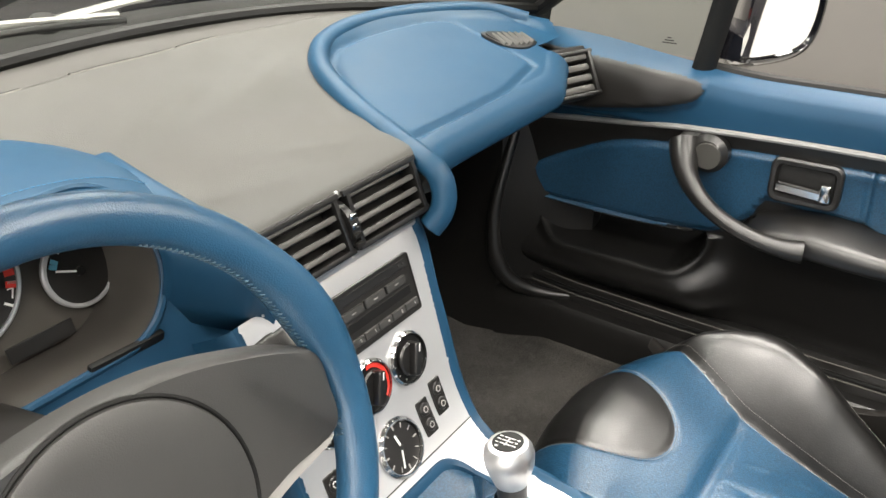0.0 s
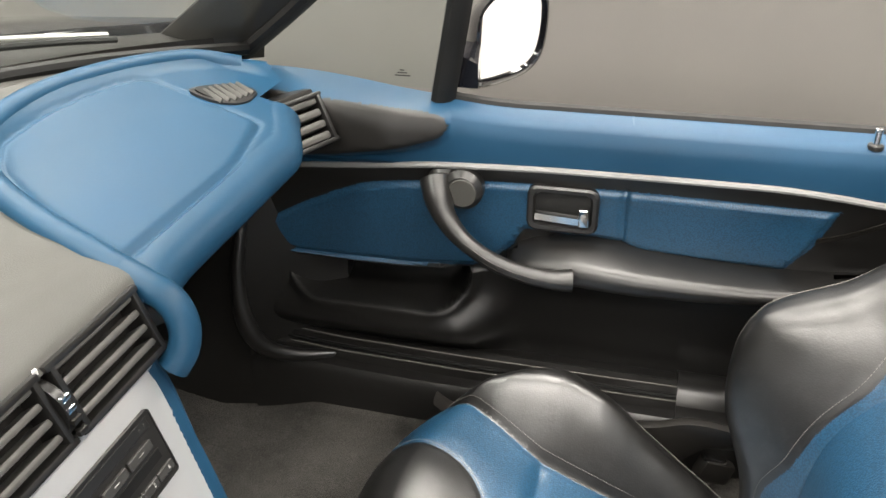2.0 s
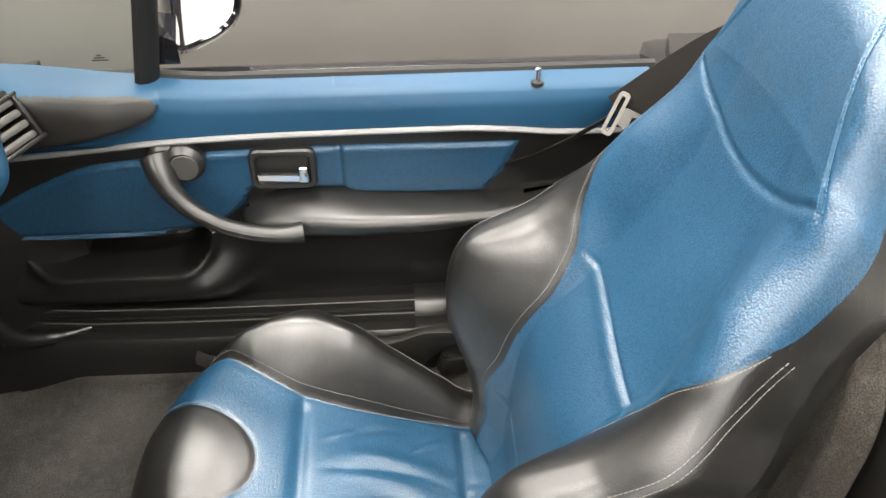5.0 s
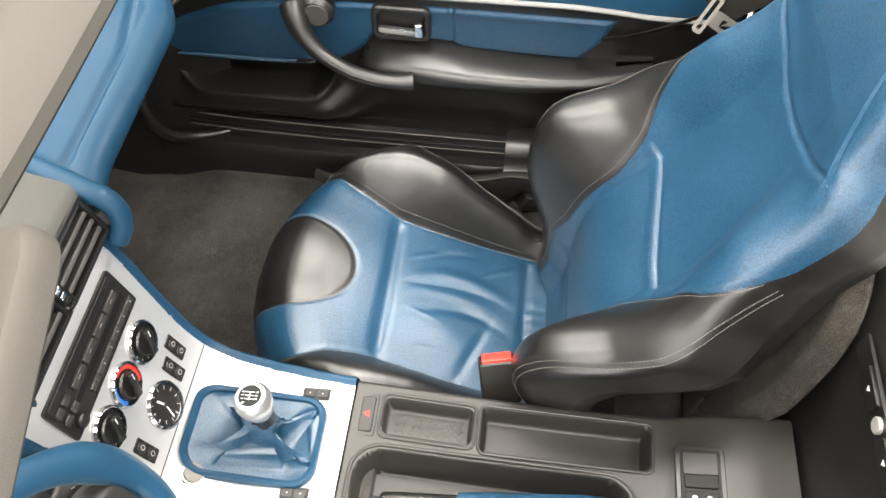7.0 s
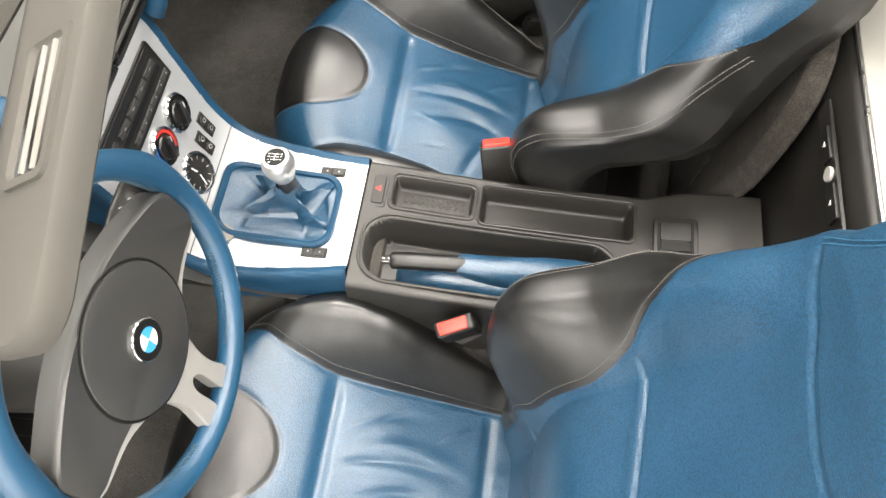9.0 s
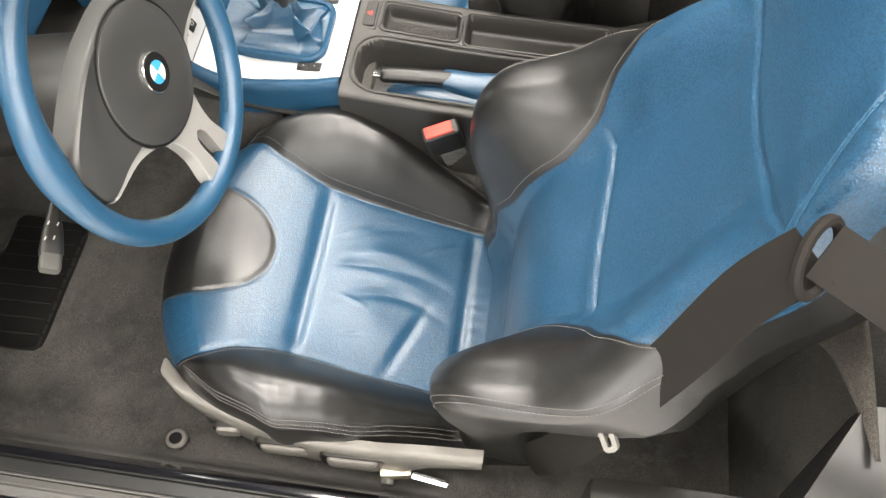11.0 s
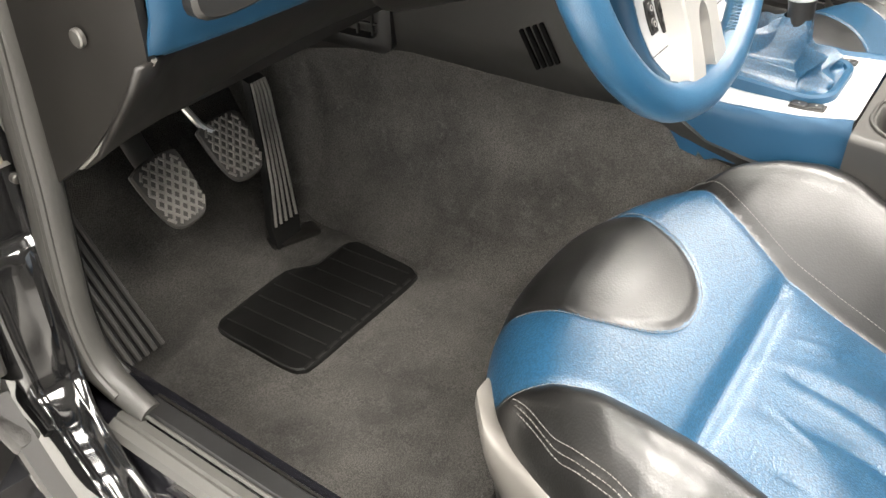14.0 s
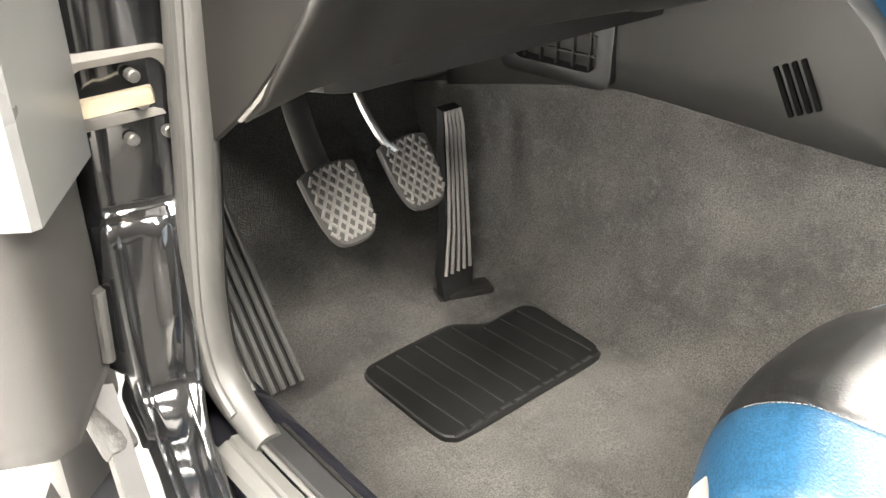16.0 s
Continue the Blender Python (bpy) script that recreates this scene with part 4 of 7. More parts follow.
# end vent beside the passenger door
def louvre(c, w, h, yaw, tilt, n, name, label, parent, depth=0.03, fat=0.0062, lean=-16):
    m = pose(*c, tilt, 0, yaw)
    def blk(cc, s, bv):
        own = box(cc, s, bv)
        bmesh.ops.transform(own, matrix=m, verts=own.verts)
        return own
    fr = bmesh.new()
    for cc, s in (((0, 0, h / 2), (w + 0.012, depth, 0.006)), ((0, 0, -h / 2), (w + 0.012, depth, 0.006)), ((-w / 2, 0, 0), (0.006, depth, h)), ((w / 2, 0, 0), (0.006, depth, h))):
        me = bpy.data.meshes.new("t")
        own = blk(cc, s, 0.002)
        own.to_mesh(me)
        own.free()
        fr.from_mesh(me)
        bpy.data.meshes.remove(me)
    v = part("vent", fr, BLACK_SATIN, parent, label)
    part("duct", blk((0, depth * 0.45, 0), (w, 0.004, h), 0), RUBBER, v)
    for k in range(n):
        z = -h / 2 + h * (k + 0.5) / n
        own = box((0, 0, 0), (w - 0.006, depth * 0.80, fat), fat * 0.4, (lean, 0, 0))
        bmesh.ops.transform(own, matrix=m @ pose(0, -0.001, z), verts=own.verts)
        part("slat", own, SLAT, v)
    return v


louvre((0.580, 0.294, 0.811), 0.076, 0.062, -23, -28, 4, "vent", "black louvred end vent", dash, 0.044, 0.0105, -4)
part("vent_top", box((0.588, 0.318, 0.842), (0.080, 0.046, 0.012), 0.004, (-16, 0, -23)), BLACK_PLASTIC, dash, "dark cover above the end vent")
part("vent_roll", tube(smooth_line([(0.632, 0.33, 0.842), (0.640, 0.312, 0.825), (0.640, 0.300, 0.80), (0.632, 0.30, 0.778)], 5), 0.006, 8), BLACK_SATIN, dash)

# centre vents
part("vent_housing", box((0.024, 0.272, 0.811), (0.244, 0.050, 0.066), 0.012, (-14, 0, 0), 3), BLACK_PLASTIC, dash, "black vent housing")
va = louvre((-0.040, 0.241, 0.818), 0.100, 0.054, 0, -20, 4, "vent", "black centre vent", dash)
louvre((0.078, 0.241, 0.818), 0.100, 0.054, 0, -20, 4, "vent", "black centre vent", dash)
part("thumb_wheel", disc((0.013, 0.246, 0.816), 0.026, 0.009, (0, 90, 0)), BLACK_SATIN, dash, "ribbed thumb wheel")
for k in range(4):
    part("wheel_mark", box((0.0185, 0.2165 + 0.0025 * k, 0.803 + 0.009 * k), (0.009, 0.004, 0.005), 0.001), (CHROME if k in (2, 3) else BLACK_PLASTIC), dash)
for z in (0.849, 0.790):
    part("tick", box((0.017, 0.2265 + 0.25 * (z - 0.793), z), (0.0035, 0.002, 0.006)), WHITE, dash, "white tick")
part("front_rail", box((0.015, 0.2375, 0.7815), (0.222, 0.012, 0.010), 0.003), SILVER, dash, "bright rail")
# body of the dash under the pads
part("under_body", box((0.37, 0.59, 0.72), (0.50, 0.22, 0.16), 0.05), BLACK_PLASTIC, dash)
part("under_body", box((-0.32, 0.53, 0.72), (0.56, 0.26, 0.22), 0.04), BLACK_PLASTIC, dash)

# ---- instrument binnacle ----
binnacle = thing("instrument_binnacle", "blue leather hood over round instruments", "instruments", at=(-0.34, 0.3, 0.75))


def arch(y):
    base = float(pad_height(y))
    top = base + float(ip(y, (0.28, 0.30, 0.33, 0.36, 0.40, 0.45, 0.50, 0.54), (0.036, 0.047, 0.047, 0.044, 0.038, 0.028, 0.014, 0.0)))
    side = float(ip(y, (0.28, 0.34, 0.39, 0.44, 0.48, 0.51, 0.54), (0.264, 0.264, 0.258, 0.240, 0.205, 0.15, 0.05)))
    low = base - float(ip(y, (0.28, 0.31, 0.34, 0.37, 0.54), (0.036, 0.030, 0.018, 0.008, 0.008)))
    out = []
    for t in np.linspace(-1, 1, 33):
        s = math.copysign(abs(math.sin(t * math.pi / 2)) ** 0.85, t)
        out.append((-0.34 + side * s, y, low + (top - low) * (1 - abs(s) ** 4.5)))
    return out


part("hood", rings([arch(y) for y in (0.296, 0.300, 0.307, 0.32, 0.335, 0.35, 0.37, 0.39, 0.41, 0.44, 0.465, 0.485, 0.50, 0.515)], closed=False), BLUE_SMOOTH, binnacle, "arched blue leather hood").modifiers.new("thick", "SOLIDIFY").thickness = 0.006
stitches("hood_stitching", [(p[0], p[1] + 0.001, p[2] + 0.0015) for p in arch(0.337)], BLUE_THREAD, binnacle)


flank_path = ((0.0, 0.0, 0.0), (0.25, 0.0, 0.0), (0.5, 0.0, 0.0), (0.75, -0.001, 0.0), (0.88, -0.006, 0.0), (0.96, -0.016, 0.0), (1.0, -0.030, 0.0), (1.0, -0.050, 0.003), (0.98, -0.072, 0.010), (0.96, -0.095, 0.018))
loops = []
for x in np.r_[np.linspace(-0.146, -0.105, 10), -0.099, -0.094, -0.0905, -0.0885, -0.0875, -0.087]:
    front = 0.297 - 0.079 * float(ss(x, -0.160, -0.104))
    drop = 0.034 * max(0.0, (x + 0.105) / 0.018) ** 2.4
    row = []
    for k, dz, dy in flank_path:
        y = 0.40 + (front - 0.40) * k
        row.append((x, y + dy + 0.1 * drop, float(pad_height(y)) + 0.013 + dz - drop))
    loops.append(row)
part("hood_flank", rings(loops, closed=False), BLUE_SMOOTH, binnacle, "blue leather flank beside the vents", smooth=70).modifiers.new("thick", "SOLIDIFY").thickness = 0.004


def face_at(x, z):
    y = 0.295 + 0.30 * (z - 0.80) - 0.02 * ss(x, -0.16, -0.085)
    return x, y, z


def eye_in(x, z):
    dx, dz = np.abs(x + 0.338) - (0.203 - 0.06), np.abs(z - 0.842) - (0.066 - 0.06)
    return 0.06 - (np.sqrt(np.maximum(dx, 0) ** 2 + np.maximum(dz, 0) ** 2) + np.minimum(np.maximum(dx, dz), 0))


sheet_parts(face_at, (-0.60, -0.085, 0.735, 0.905), (90, 60), [eye_in, lambda x, z: z - 0.80 - 0.05 * (x + 0.12), lambda x, z: 0.795 + (0.125) * (1 - np.minimum(np.abs((x + 0.34) / 0.255), 1.0) ** 3.0) - z], [
    (None, None, lambda g, u, v: g[0] | ~g[2], ""),
    ("upper_face", BLUE_SMOOTH, lambda g, u, v: g[1] & (u > -0.34), "blue leather surround"),
    ("upper_face", BLUE_SMOOTH, lambda g, u, v: g[1], "blue leather surround"),
    ("lower_face", BLUE_SMOOTH, lambda g, u, v: u > -9, "blue leather lower panel"),
], binnacle, thick=0.004)
def eye_ring(y, grow, lower, squash=1.0):
    return [(-0.338 + x * grow, y + 0.30 * (z + 0.042), 0.842 + (z if z < 0 else z * squash) - (lower if z < 0 else 0.0)) for x, z in rounded(0.408, 0.134, 0.061, 9)]


part("tunnel", rings([eye_ring(0.299, 1.0, 0.0), eye_ring(0.34, 1.0, 0.009, 0.92), eye_ring(0.389, 0.99, 0.022, 0.80)], caps=False), DIAL, binnacle, "brown-black instrument tunnel", smooth=60)
part("dial_plate", rings([eye_ring(0.387, 0.99, 0.026, 0.82), eye_ring(0.392, 0.99, 0.026, 0.82)]), DIAL, binnacle, "brown-grey dial plate")
part("eye_rim", tube(eye_ring(0.2955, 1.004, 0.0), 0.004, 8, True), BLUE_SMOOTH, binnacle, "rolled blue leather rim")


BLUE_MARK = mat("pale_blue_print", (0.1, 0.33, 0.45), 0.5, bump=0)


def gauge(cx, cz, r, marks, hand, red=None, blue=None):
    y = 0.384 + 0.30 * (cz - 0.80)
    turn = (90 - 16.7, 0, 0)
    g = part("gauge", disc((cx, y, cz), r, 0.003, turn, 40), BLACK_PLASTIC, binnacle, "round black gauge with chrome ring")
    part("ring", disc((cx, y - 0.0005, cz), r + 0.0025, 0.005, turn, 48, 0.0015, r - 0.0015), SILVER, g, "bright ring")
    m = pose(cx, y - 0.0045, cz, *turn)
    def bar(a, r0, r1, w, material, name):
        own = box(((r0 + r1) / 2, 0, 0), (r1 - r0, w, 0.0008))
        bmesh.ops.transform(own, matrix=m @ pose(0, 0, 0.002, 0, 0, a), verts=own.verts)
        part(name, own, material, g)
    for a in marks:
        bar(a, r * 0.80, r * 0.93, r * 0.04, WHITE, "tick")
    for a in (red or ()):
        bar(a, r * 0.78, r * 0.93, r * 0.10, RED, "red_mark")
    for a in (blue or ()):
        bar(a, r * 0.70, r * 0.92, r * 0.13, BLUE_MARK, "blue_mark")
    bar(hand, -r * 0.1, r * 0.72, r * 0.06, WHITE, "needle")
    part("hub", disc((cx, y - 0.004, cz), r * 0.14, 0.004, turn, 16), RUBBER, g)


gauge(-0.163, 0.809, 0.031, (75, 100, 120, 60), 158, red=(52, 58), blue=(150, 140))
gauge(-0.266, 0.838, 0.055, range(-40, 225, 22), 222, red=(-20, -8, 4))
gauge(-0.414, 0.838, 0.055, range(-40, 225, 22), 222)
gauge(-0.512, 0.814, 0.033, (75, 100, 120, 60), 30)
part("odometer", box((-0.215, 0.374, 0.768), (0.06, 0.003, 0.014), 0.001, (-16, 0, 0)), BLACK_SATIN, binnacle)

# column and stalks
column = thing("steering_column", "black steering column shroud with stalks", "steering column", at=(-0.34, 0.2, 0.7))
part("shroud", rings([[(-0.34 + a * math.cos(t), y, z + b * math.sin(t)) for t in np.linspace(0, 2 * math.pi, 24, endpoint=False)] for y, z, a, b in ((0.085, 0.795, 0.055, 0.055), (0.11, 0.790, 0.066, 0.062), (0.2, 0.765, 0.07, 0.065), (0.32, 0.73, 0.07, 0.07))]), BLACK_PLASTIC, column)
for nm, tip in (("wiper_stalk", (-0.170, 0.126, 0.826)), ("light_stalk", (-0.556, 0.107, 0.797))):
    sx = 1 if tip[0] > -0.34 else -1
    root, end = Vector((-0.34 + sx * 0.05, 0.16, 0.79)), Vector(tip)
    d = (end - root).normalized()
    up = (Vector((0, -0.55, 0.83)) - d * d.dot(Vector((0, -0.55, 0.83)))).normalized()
    sd = d.cross(up)
    st = part(nm, tube([root, root + (end - root) * 0.55], [0.006, 0.008], 8), BLACK_SATIN, column, "black column stalk")
    L = (end - root).length
    fat = 1.0 if sx > 0 else 0.66
    def at(k, p, q):
        return root + d * (L * k) + sd * p * fat + up * q * fat
    part("stalk_grip", rings([[at(k, x * a, y * b) for x, y in rounded(2, 2, 0.6, 4)] for k, a, b in (((0.45, 0.006, 0.005), (0.55, 0.009, 0.006), (0.75, 0.0145, 0.008), (0.97, 0.017, 0.009), (1.0, 0.0165, 0.009)) if sx > 0 else ((0.60, 0.006, 0.005), (0.70, 0.009, 0.007), (0.84, 0.0145, 0.009), (0.97, 0.017, 0.010), (1.0, 0.0165, 0.010)))]), BLACK_PLASTIC, st)
    part("end_cap", rings([[at(k, x * a, y * b) for x, y in rounded(2, 2, 0.5, 4)] for k, a, b in ((1.0, 0.015, 0.0092), (1.08, 0.0155, 0.0095), (1.10, 0.013, 0.008))]), CHARCOAL if sx < 0 else BLACK_SATIN, st, "grey end button" if sx < 0 else "")
    for k, p in ((0.80, -0.006), (0.80, 0.007), (0.90, -0.002), (0.91, 0.010)):
        a, b = at(k - 0.012, p, 0.0088), at(k + 0.012, p + 0.002, 0.0092)
        part("symbol", tube([a, b], 0.0007, 5), PRINT, st)
slot = part("dimmer_panel", box((-0.192, 0.2894, 0.7715), (0.070, 0.006, 0.020), 0.002, (17, 3, 0)), RUBBER, column, "black switch panel")
for k in range(3):
    part("dimmer_mark", box((-0.212 + 0.013 * k, 0.2858, 0.7745), (0.002, 0.001, 0.004), 0, (17, 3, 0)), WHITE, slot)

# ---- steering wheel ----
wheel = thing("steering_wheel", "three-spoke sports steering wheel with blue leather rim", "steering wheel", at=(-0.34, 0.06, 0.82))
WM = pose(-0.338, 0.079, 0.818, 90 - 18.0, 0, 0)
R0 = 0.173


def on_wheel(x, y, z=0.0):
    return WM @ Vector((x, y, z))


def rim_radius(a):
    """The rim swells at the thumb rests."""
    return 0.0148 + 0.0036 * sum(math.exp(-((((a - c + 180) % 360) - 180) / 13) ** 2) for c in (20, 160))


RIM_THREAD = mat("grey_blue_thread", (0.06, 0.10, 0.13), 0.8, bump=0.2, grain=2000, tone=0.2)
whole = np.linspace(0, 360, 97)[:-1]
part("rim", tube([on_wheel(R0 * math.cos(radians(a)), R0 * math.sin(radians(a))) for a in whole], [rim_radius(a) for a in whole], 16, True), BLUE_RIM, wheel, "blue leather rim")
for a0, a1 in ((-150, -112), (-68, -28), (-12, 64), (116, 192)):
    pts = []
    for i, a in enumerate(np.linspace(a0, a1, int(abs(a1 - a0) * 1.5))):
        rr = R0 - rim_radius(a) * 0.96
        pts.append(on_wheel(rr * math.cos(radians(a)), rr * math.sin(radians(a)), 0.0045 if i % 2 else -0.0025))
    part("cross_stitch", tube(pts, 0.0010, 5), RIM_THREAD, wheel, "crossed blue thread")
# hub, spokes and lower fork
def slab(outline, z0, z1, name, material, label="", bevel=0.004, crown=0.0):
    own = bmesh.new()
    pts = smooth_line(outline, 5, True)
    c = np.mean(np.array(pts), axis=0)
    levels = [(z0, 1.0), (z1 - bevel, 1.0), (z1 - bevel * 0.3, 0.985), (z1, 0.955)] + ([(z1 + crown * (1 - k * k), k) for k in (0.8, 0.6, 0.4, 0.2, 0.02)] if crown else [])
    vs = [[own.verts.new(on_wheel(c[0] + (x - c[0]) * k, c[1] + (y - c[1]) * k, z)) for x, y in pts] for z, k in levels]
    n = len(pts)
    for a, b in zip(vs, vs[1:]):
        for i in range(n):
            own.faces.new((a[i], a[(i + 1) % n], b[(i + 1) % n], b[i]))
    own.faces.new(vs[-1])
    own.faces.new(vs[0][::-1])
    return part(name, own, material, wheel, label)


slab([(-0.152, 0.036), (-0.10, 0.060), (-0.05, 0.074), (0.0, 0.078), (0.05, 0.074), (0.10, 0.060), (0.152, 0.036), (0.158, 0.005), (0.152, -0.022), (0.11, -0.026), (0.07, -0.034), (0.0, -0.05), (-0.07, -0.034), (-0.11, -0.026), (-0.152, -0.022), (-0.158, 0.005)], -0.02, 0.010, "airbag_cover", AIRBAG, "black airbag cover", 0.008)
slab([(0.079 * math.cos(a), 0.079 * math.sin(a) * 0.97) for a in np.linspace(0, 2 * math.pi, 20, endpoint=False)], -0.01, 0.013, "hub_pad", AIRBAG, "round black centre pad", 0.003, 0.006)
slab([(-0.150, -0.026), (-0.10, -0.034), (-0.070, -0.048), (-0.044, -0.068), (-0.034, -0.088), (-0.030, -0.120), (-0.036, -0.162), (-0.012, -0.164), (-0.010, -0.118), (0.0, -0.105), (0.010, -0.118), (0.012, -0.164), (0.036, -0.162), (0.030, -0.120), (0.034, -0.088), (0.044, -0.068), (0.070, -0.048), (0.10, -0.034), (0.150, -0.026), (0.08, -0.024), (0.0, -0.03), (-0.08, -0.024)], -0.012, 0.006, "lower_spoke", SPOKE, "silver-grey forked lower spoke", 0.003)
part("pad_groove", tube([on_wheel(0.0805 * math.cos(a), 0.0805 * math.sin(a) * 0.97, 0.0095) for a in np.linspace(0, 2 * math.pi, 64, endpoint=False)], 0.0017, 6, True), RUBBER, wheel, "dark joint round the pad")
part("emblem_ring", disc(tuple(on_wheel(0, 0, 0.0185)), 0.0225, 0.0035, (90 - 18.0, 0, 0), 40, 0.001), CHROME, wheel, "round emblem")
part("emblem_band", disc(tuple(on_wheel(0, 0, 0.0197)), 0.0208, 0.003, (90 - 18.0, 0, 0), 40, 0.0003), RUBBER, wheel, "black band")
for k in range(4):
    own = bmesh.new()
    c0 = own.verts.new(on_wheel(0, 0, 0.0231))
    ring = [own.verts.new(on_wheel(0.0128 * math.cos(a), 0.0128 * math.sin(a), 0.0231)) for a in np.linspace(k * math.pi / 2, (k + 1) * math.pi / 2, 9)]
    for p, q in zip(ring, ring[1:]):
        own.faces.new((c0, p, q))
    part("emblem_quarter", own, WHITE if k % 2 else mat("emblem_blue", (0.05, 0.32, 0.70), 0.3, bump=0), wheel)
MIRROR_OUTLINE = ((0.800, 0.115, 0.814), (0.800, 0.107, 0.868), (0.800, 0.098, 0.918), (0.835, 0.066, 0.945), (0.880, 0.033, 0.933), (0.900, 0.021, 0.903), (0.900, 0.030, 0.833), (0.865, 0.060, 0.810))

# ---- console details ----
def along(v, s=0.0, lift=0.0):
    """A place on the console's panel: distance along it, sideways, and proud of it; and the tilt there in degrees."""
    e = 0.004
    y, z = float(ip(v, PROFILE_S, PROFILE_Y)), float(ip(v, PROFILE_S, PROFILE_Z))
    ty, tz = float(ip(v + e, PROFILE_S, PROFILE_Y) - ip(v - e, PROFILE_S, PROFILE_Y)), float(ip(v + e, PROFILE_S, PROFILE_Z) - ip(v - e, PROFILE_S, PROFILE_Z))
    a = math.atan2(tz, ty)
    return pose(s, y, z) @ pose(0, 0, 0, math.degrees(a), 0, 0) @ pose(0, 0, lift)


def fixed(own, m):
    bmesh.ops.transform(own, matrix=m, verts=own.verts)
    return own


def plate(w, h, r, z0, z1, edge=0.0008):
    o, i = rounded(w, h, r), rounded(w - 2 * edge, h - 2 * edge, max(r - edge, 0.0004))
    return rings([[(x, y, z0) for x, y in o], [(x, y, z1 - edge) for x, y in o], [(x, y, z1) for x, y in i]])


def write(text, size, m, material, parent, name="lettering"):
    cu = bpy.data.curves.new(name, "FONT")
    cu.body, cu.size, cu.align_x, cu.align_y, cu.extrude = text, size, "CENTER", "CENTER", 0.0002
    tmp = bpy.data.objects.new("t", cu)
    me = bpy.data.meshes.new_from_object(tmp)
    bpy.data.objects.remove(tmp)
    me.transform(m)
    return place(name, me, material, parent, "", 0)


RIM_CHROME = mat("satin_chrome_rim", (0.55, 0.55, 0.55), 0.16, metal=1.0, grain=500, bump=0.0, tone=0.04)
KEY = mat("grey_radio_key", (0.040, 0.039, 0.037), 0.42, grain=1200, bump=0.1, tone=0.08)
RV = 0.383
radio = thing("radio", "black car radio with rows of small keys", "radio", at=(0, 0.21, 0.73))
part("face", fixed(plate(0.188, 0.062, 0.003, -0.012, 0.003), along(RV)), BLACK_PLASTIC, radio)
part("frame_line", fixed(rings([[(x, y, z) for x, y in rounded(w, h, 0.003)] for w, h, z in ((0.189, 0.063, 0.0), (0.189, 0.063, 0.0036), (0.186, 0.060, 0.0036), (0.186, 0.060, 0.0))], caps=False), along(RV)), BLACK_SATIN, radio)
part("cassette_slot", fixed(plate(0.150, 0.0105, 0.001, 0.001, 0.0034), along(RV - 0.0055, 0.010)), RUBBER, radio, "dark display slot")
part("top_band", fixed(plate(0.176, 0.010, 0.001, 0.001, 0.0042), along(RV + 0.021)), BLACK_SATIN, radio)
for i, x in enumerate((-0.035, -0.002, 0.031, 0.064)):
    k = part("key", fixed(plate(0.0300, 0.0088, 0.0012, 0.002, 0.0064), along(RV + 0.0075, x)), KEY, radio)
    part("key_mark", fixed(plate(0.0075, 0.0022, 0.0004, 0.006, 0.0066), along(RV + 0.0075, x)), PRINT, k)
for i in range(6):
    x = -0.028 + 0.0215 * i
    k = part("preset_key", fixed(plate(0.0205, 0.0082, 0.001, 0.002, 0.0055), along(RV - 0.0190, x)), KEY, radio)
    write(str(i + 1), 0.0046, along(RV - 0.0190, x + 0.004, 0.0057), PRINT, k, "numeral")
for x, v in ((-0.082, 0.010), (-0.082, -0.004), (-0.066, -0.004), (-0.066, 0.010)):
    part("key", fixed(plate(0.013, 0.009, 0.002, 0.002, 0.0060), along(RV + v, x)), KEY, radio)
for x in (0.076, 0.083):
    part("indicator", fixed(disc((0, 0, 0.003), 0.0013, 0.0016, (0, 0, 0), 10, 0.0003), along(RV + 0.021, x)), KEY, radio)
part("volume_knob", fixed(disc((0, 0, 0.001), 0.0085, 0.010, (0, 0, 0), 24, 0.002), along(RV - 0.019, -0.074)), BLACK_SATIN, radio)

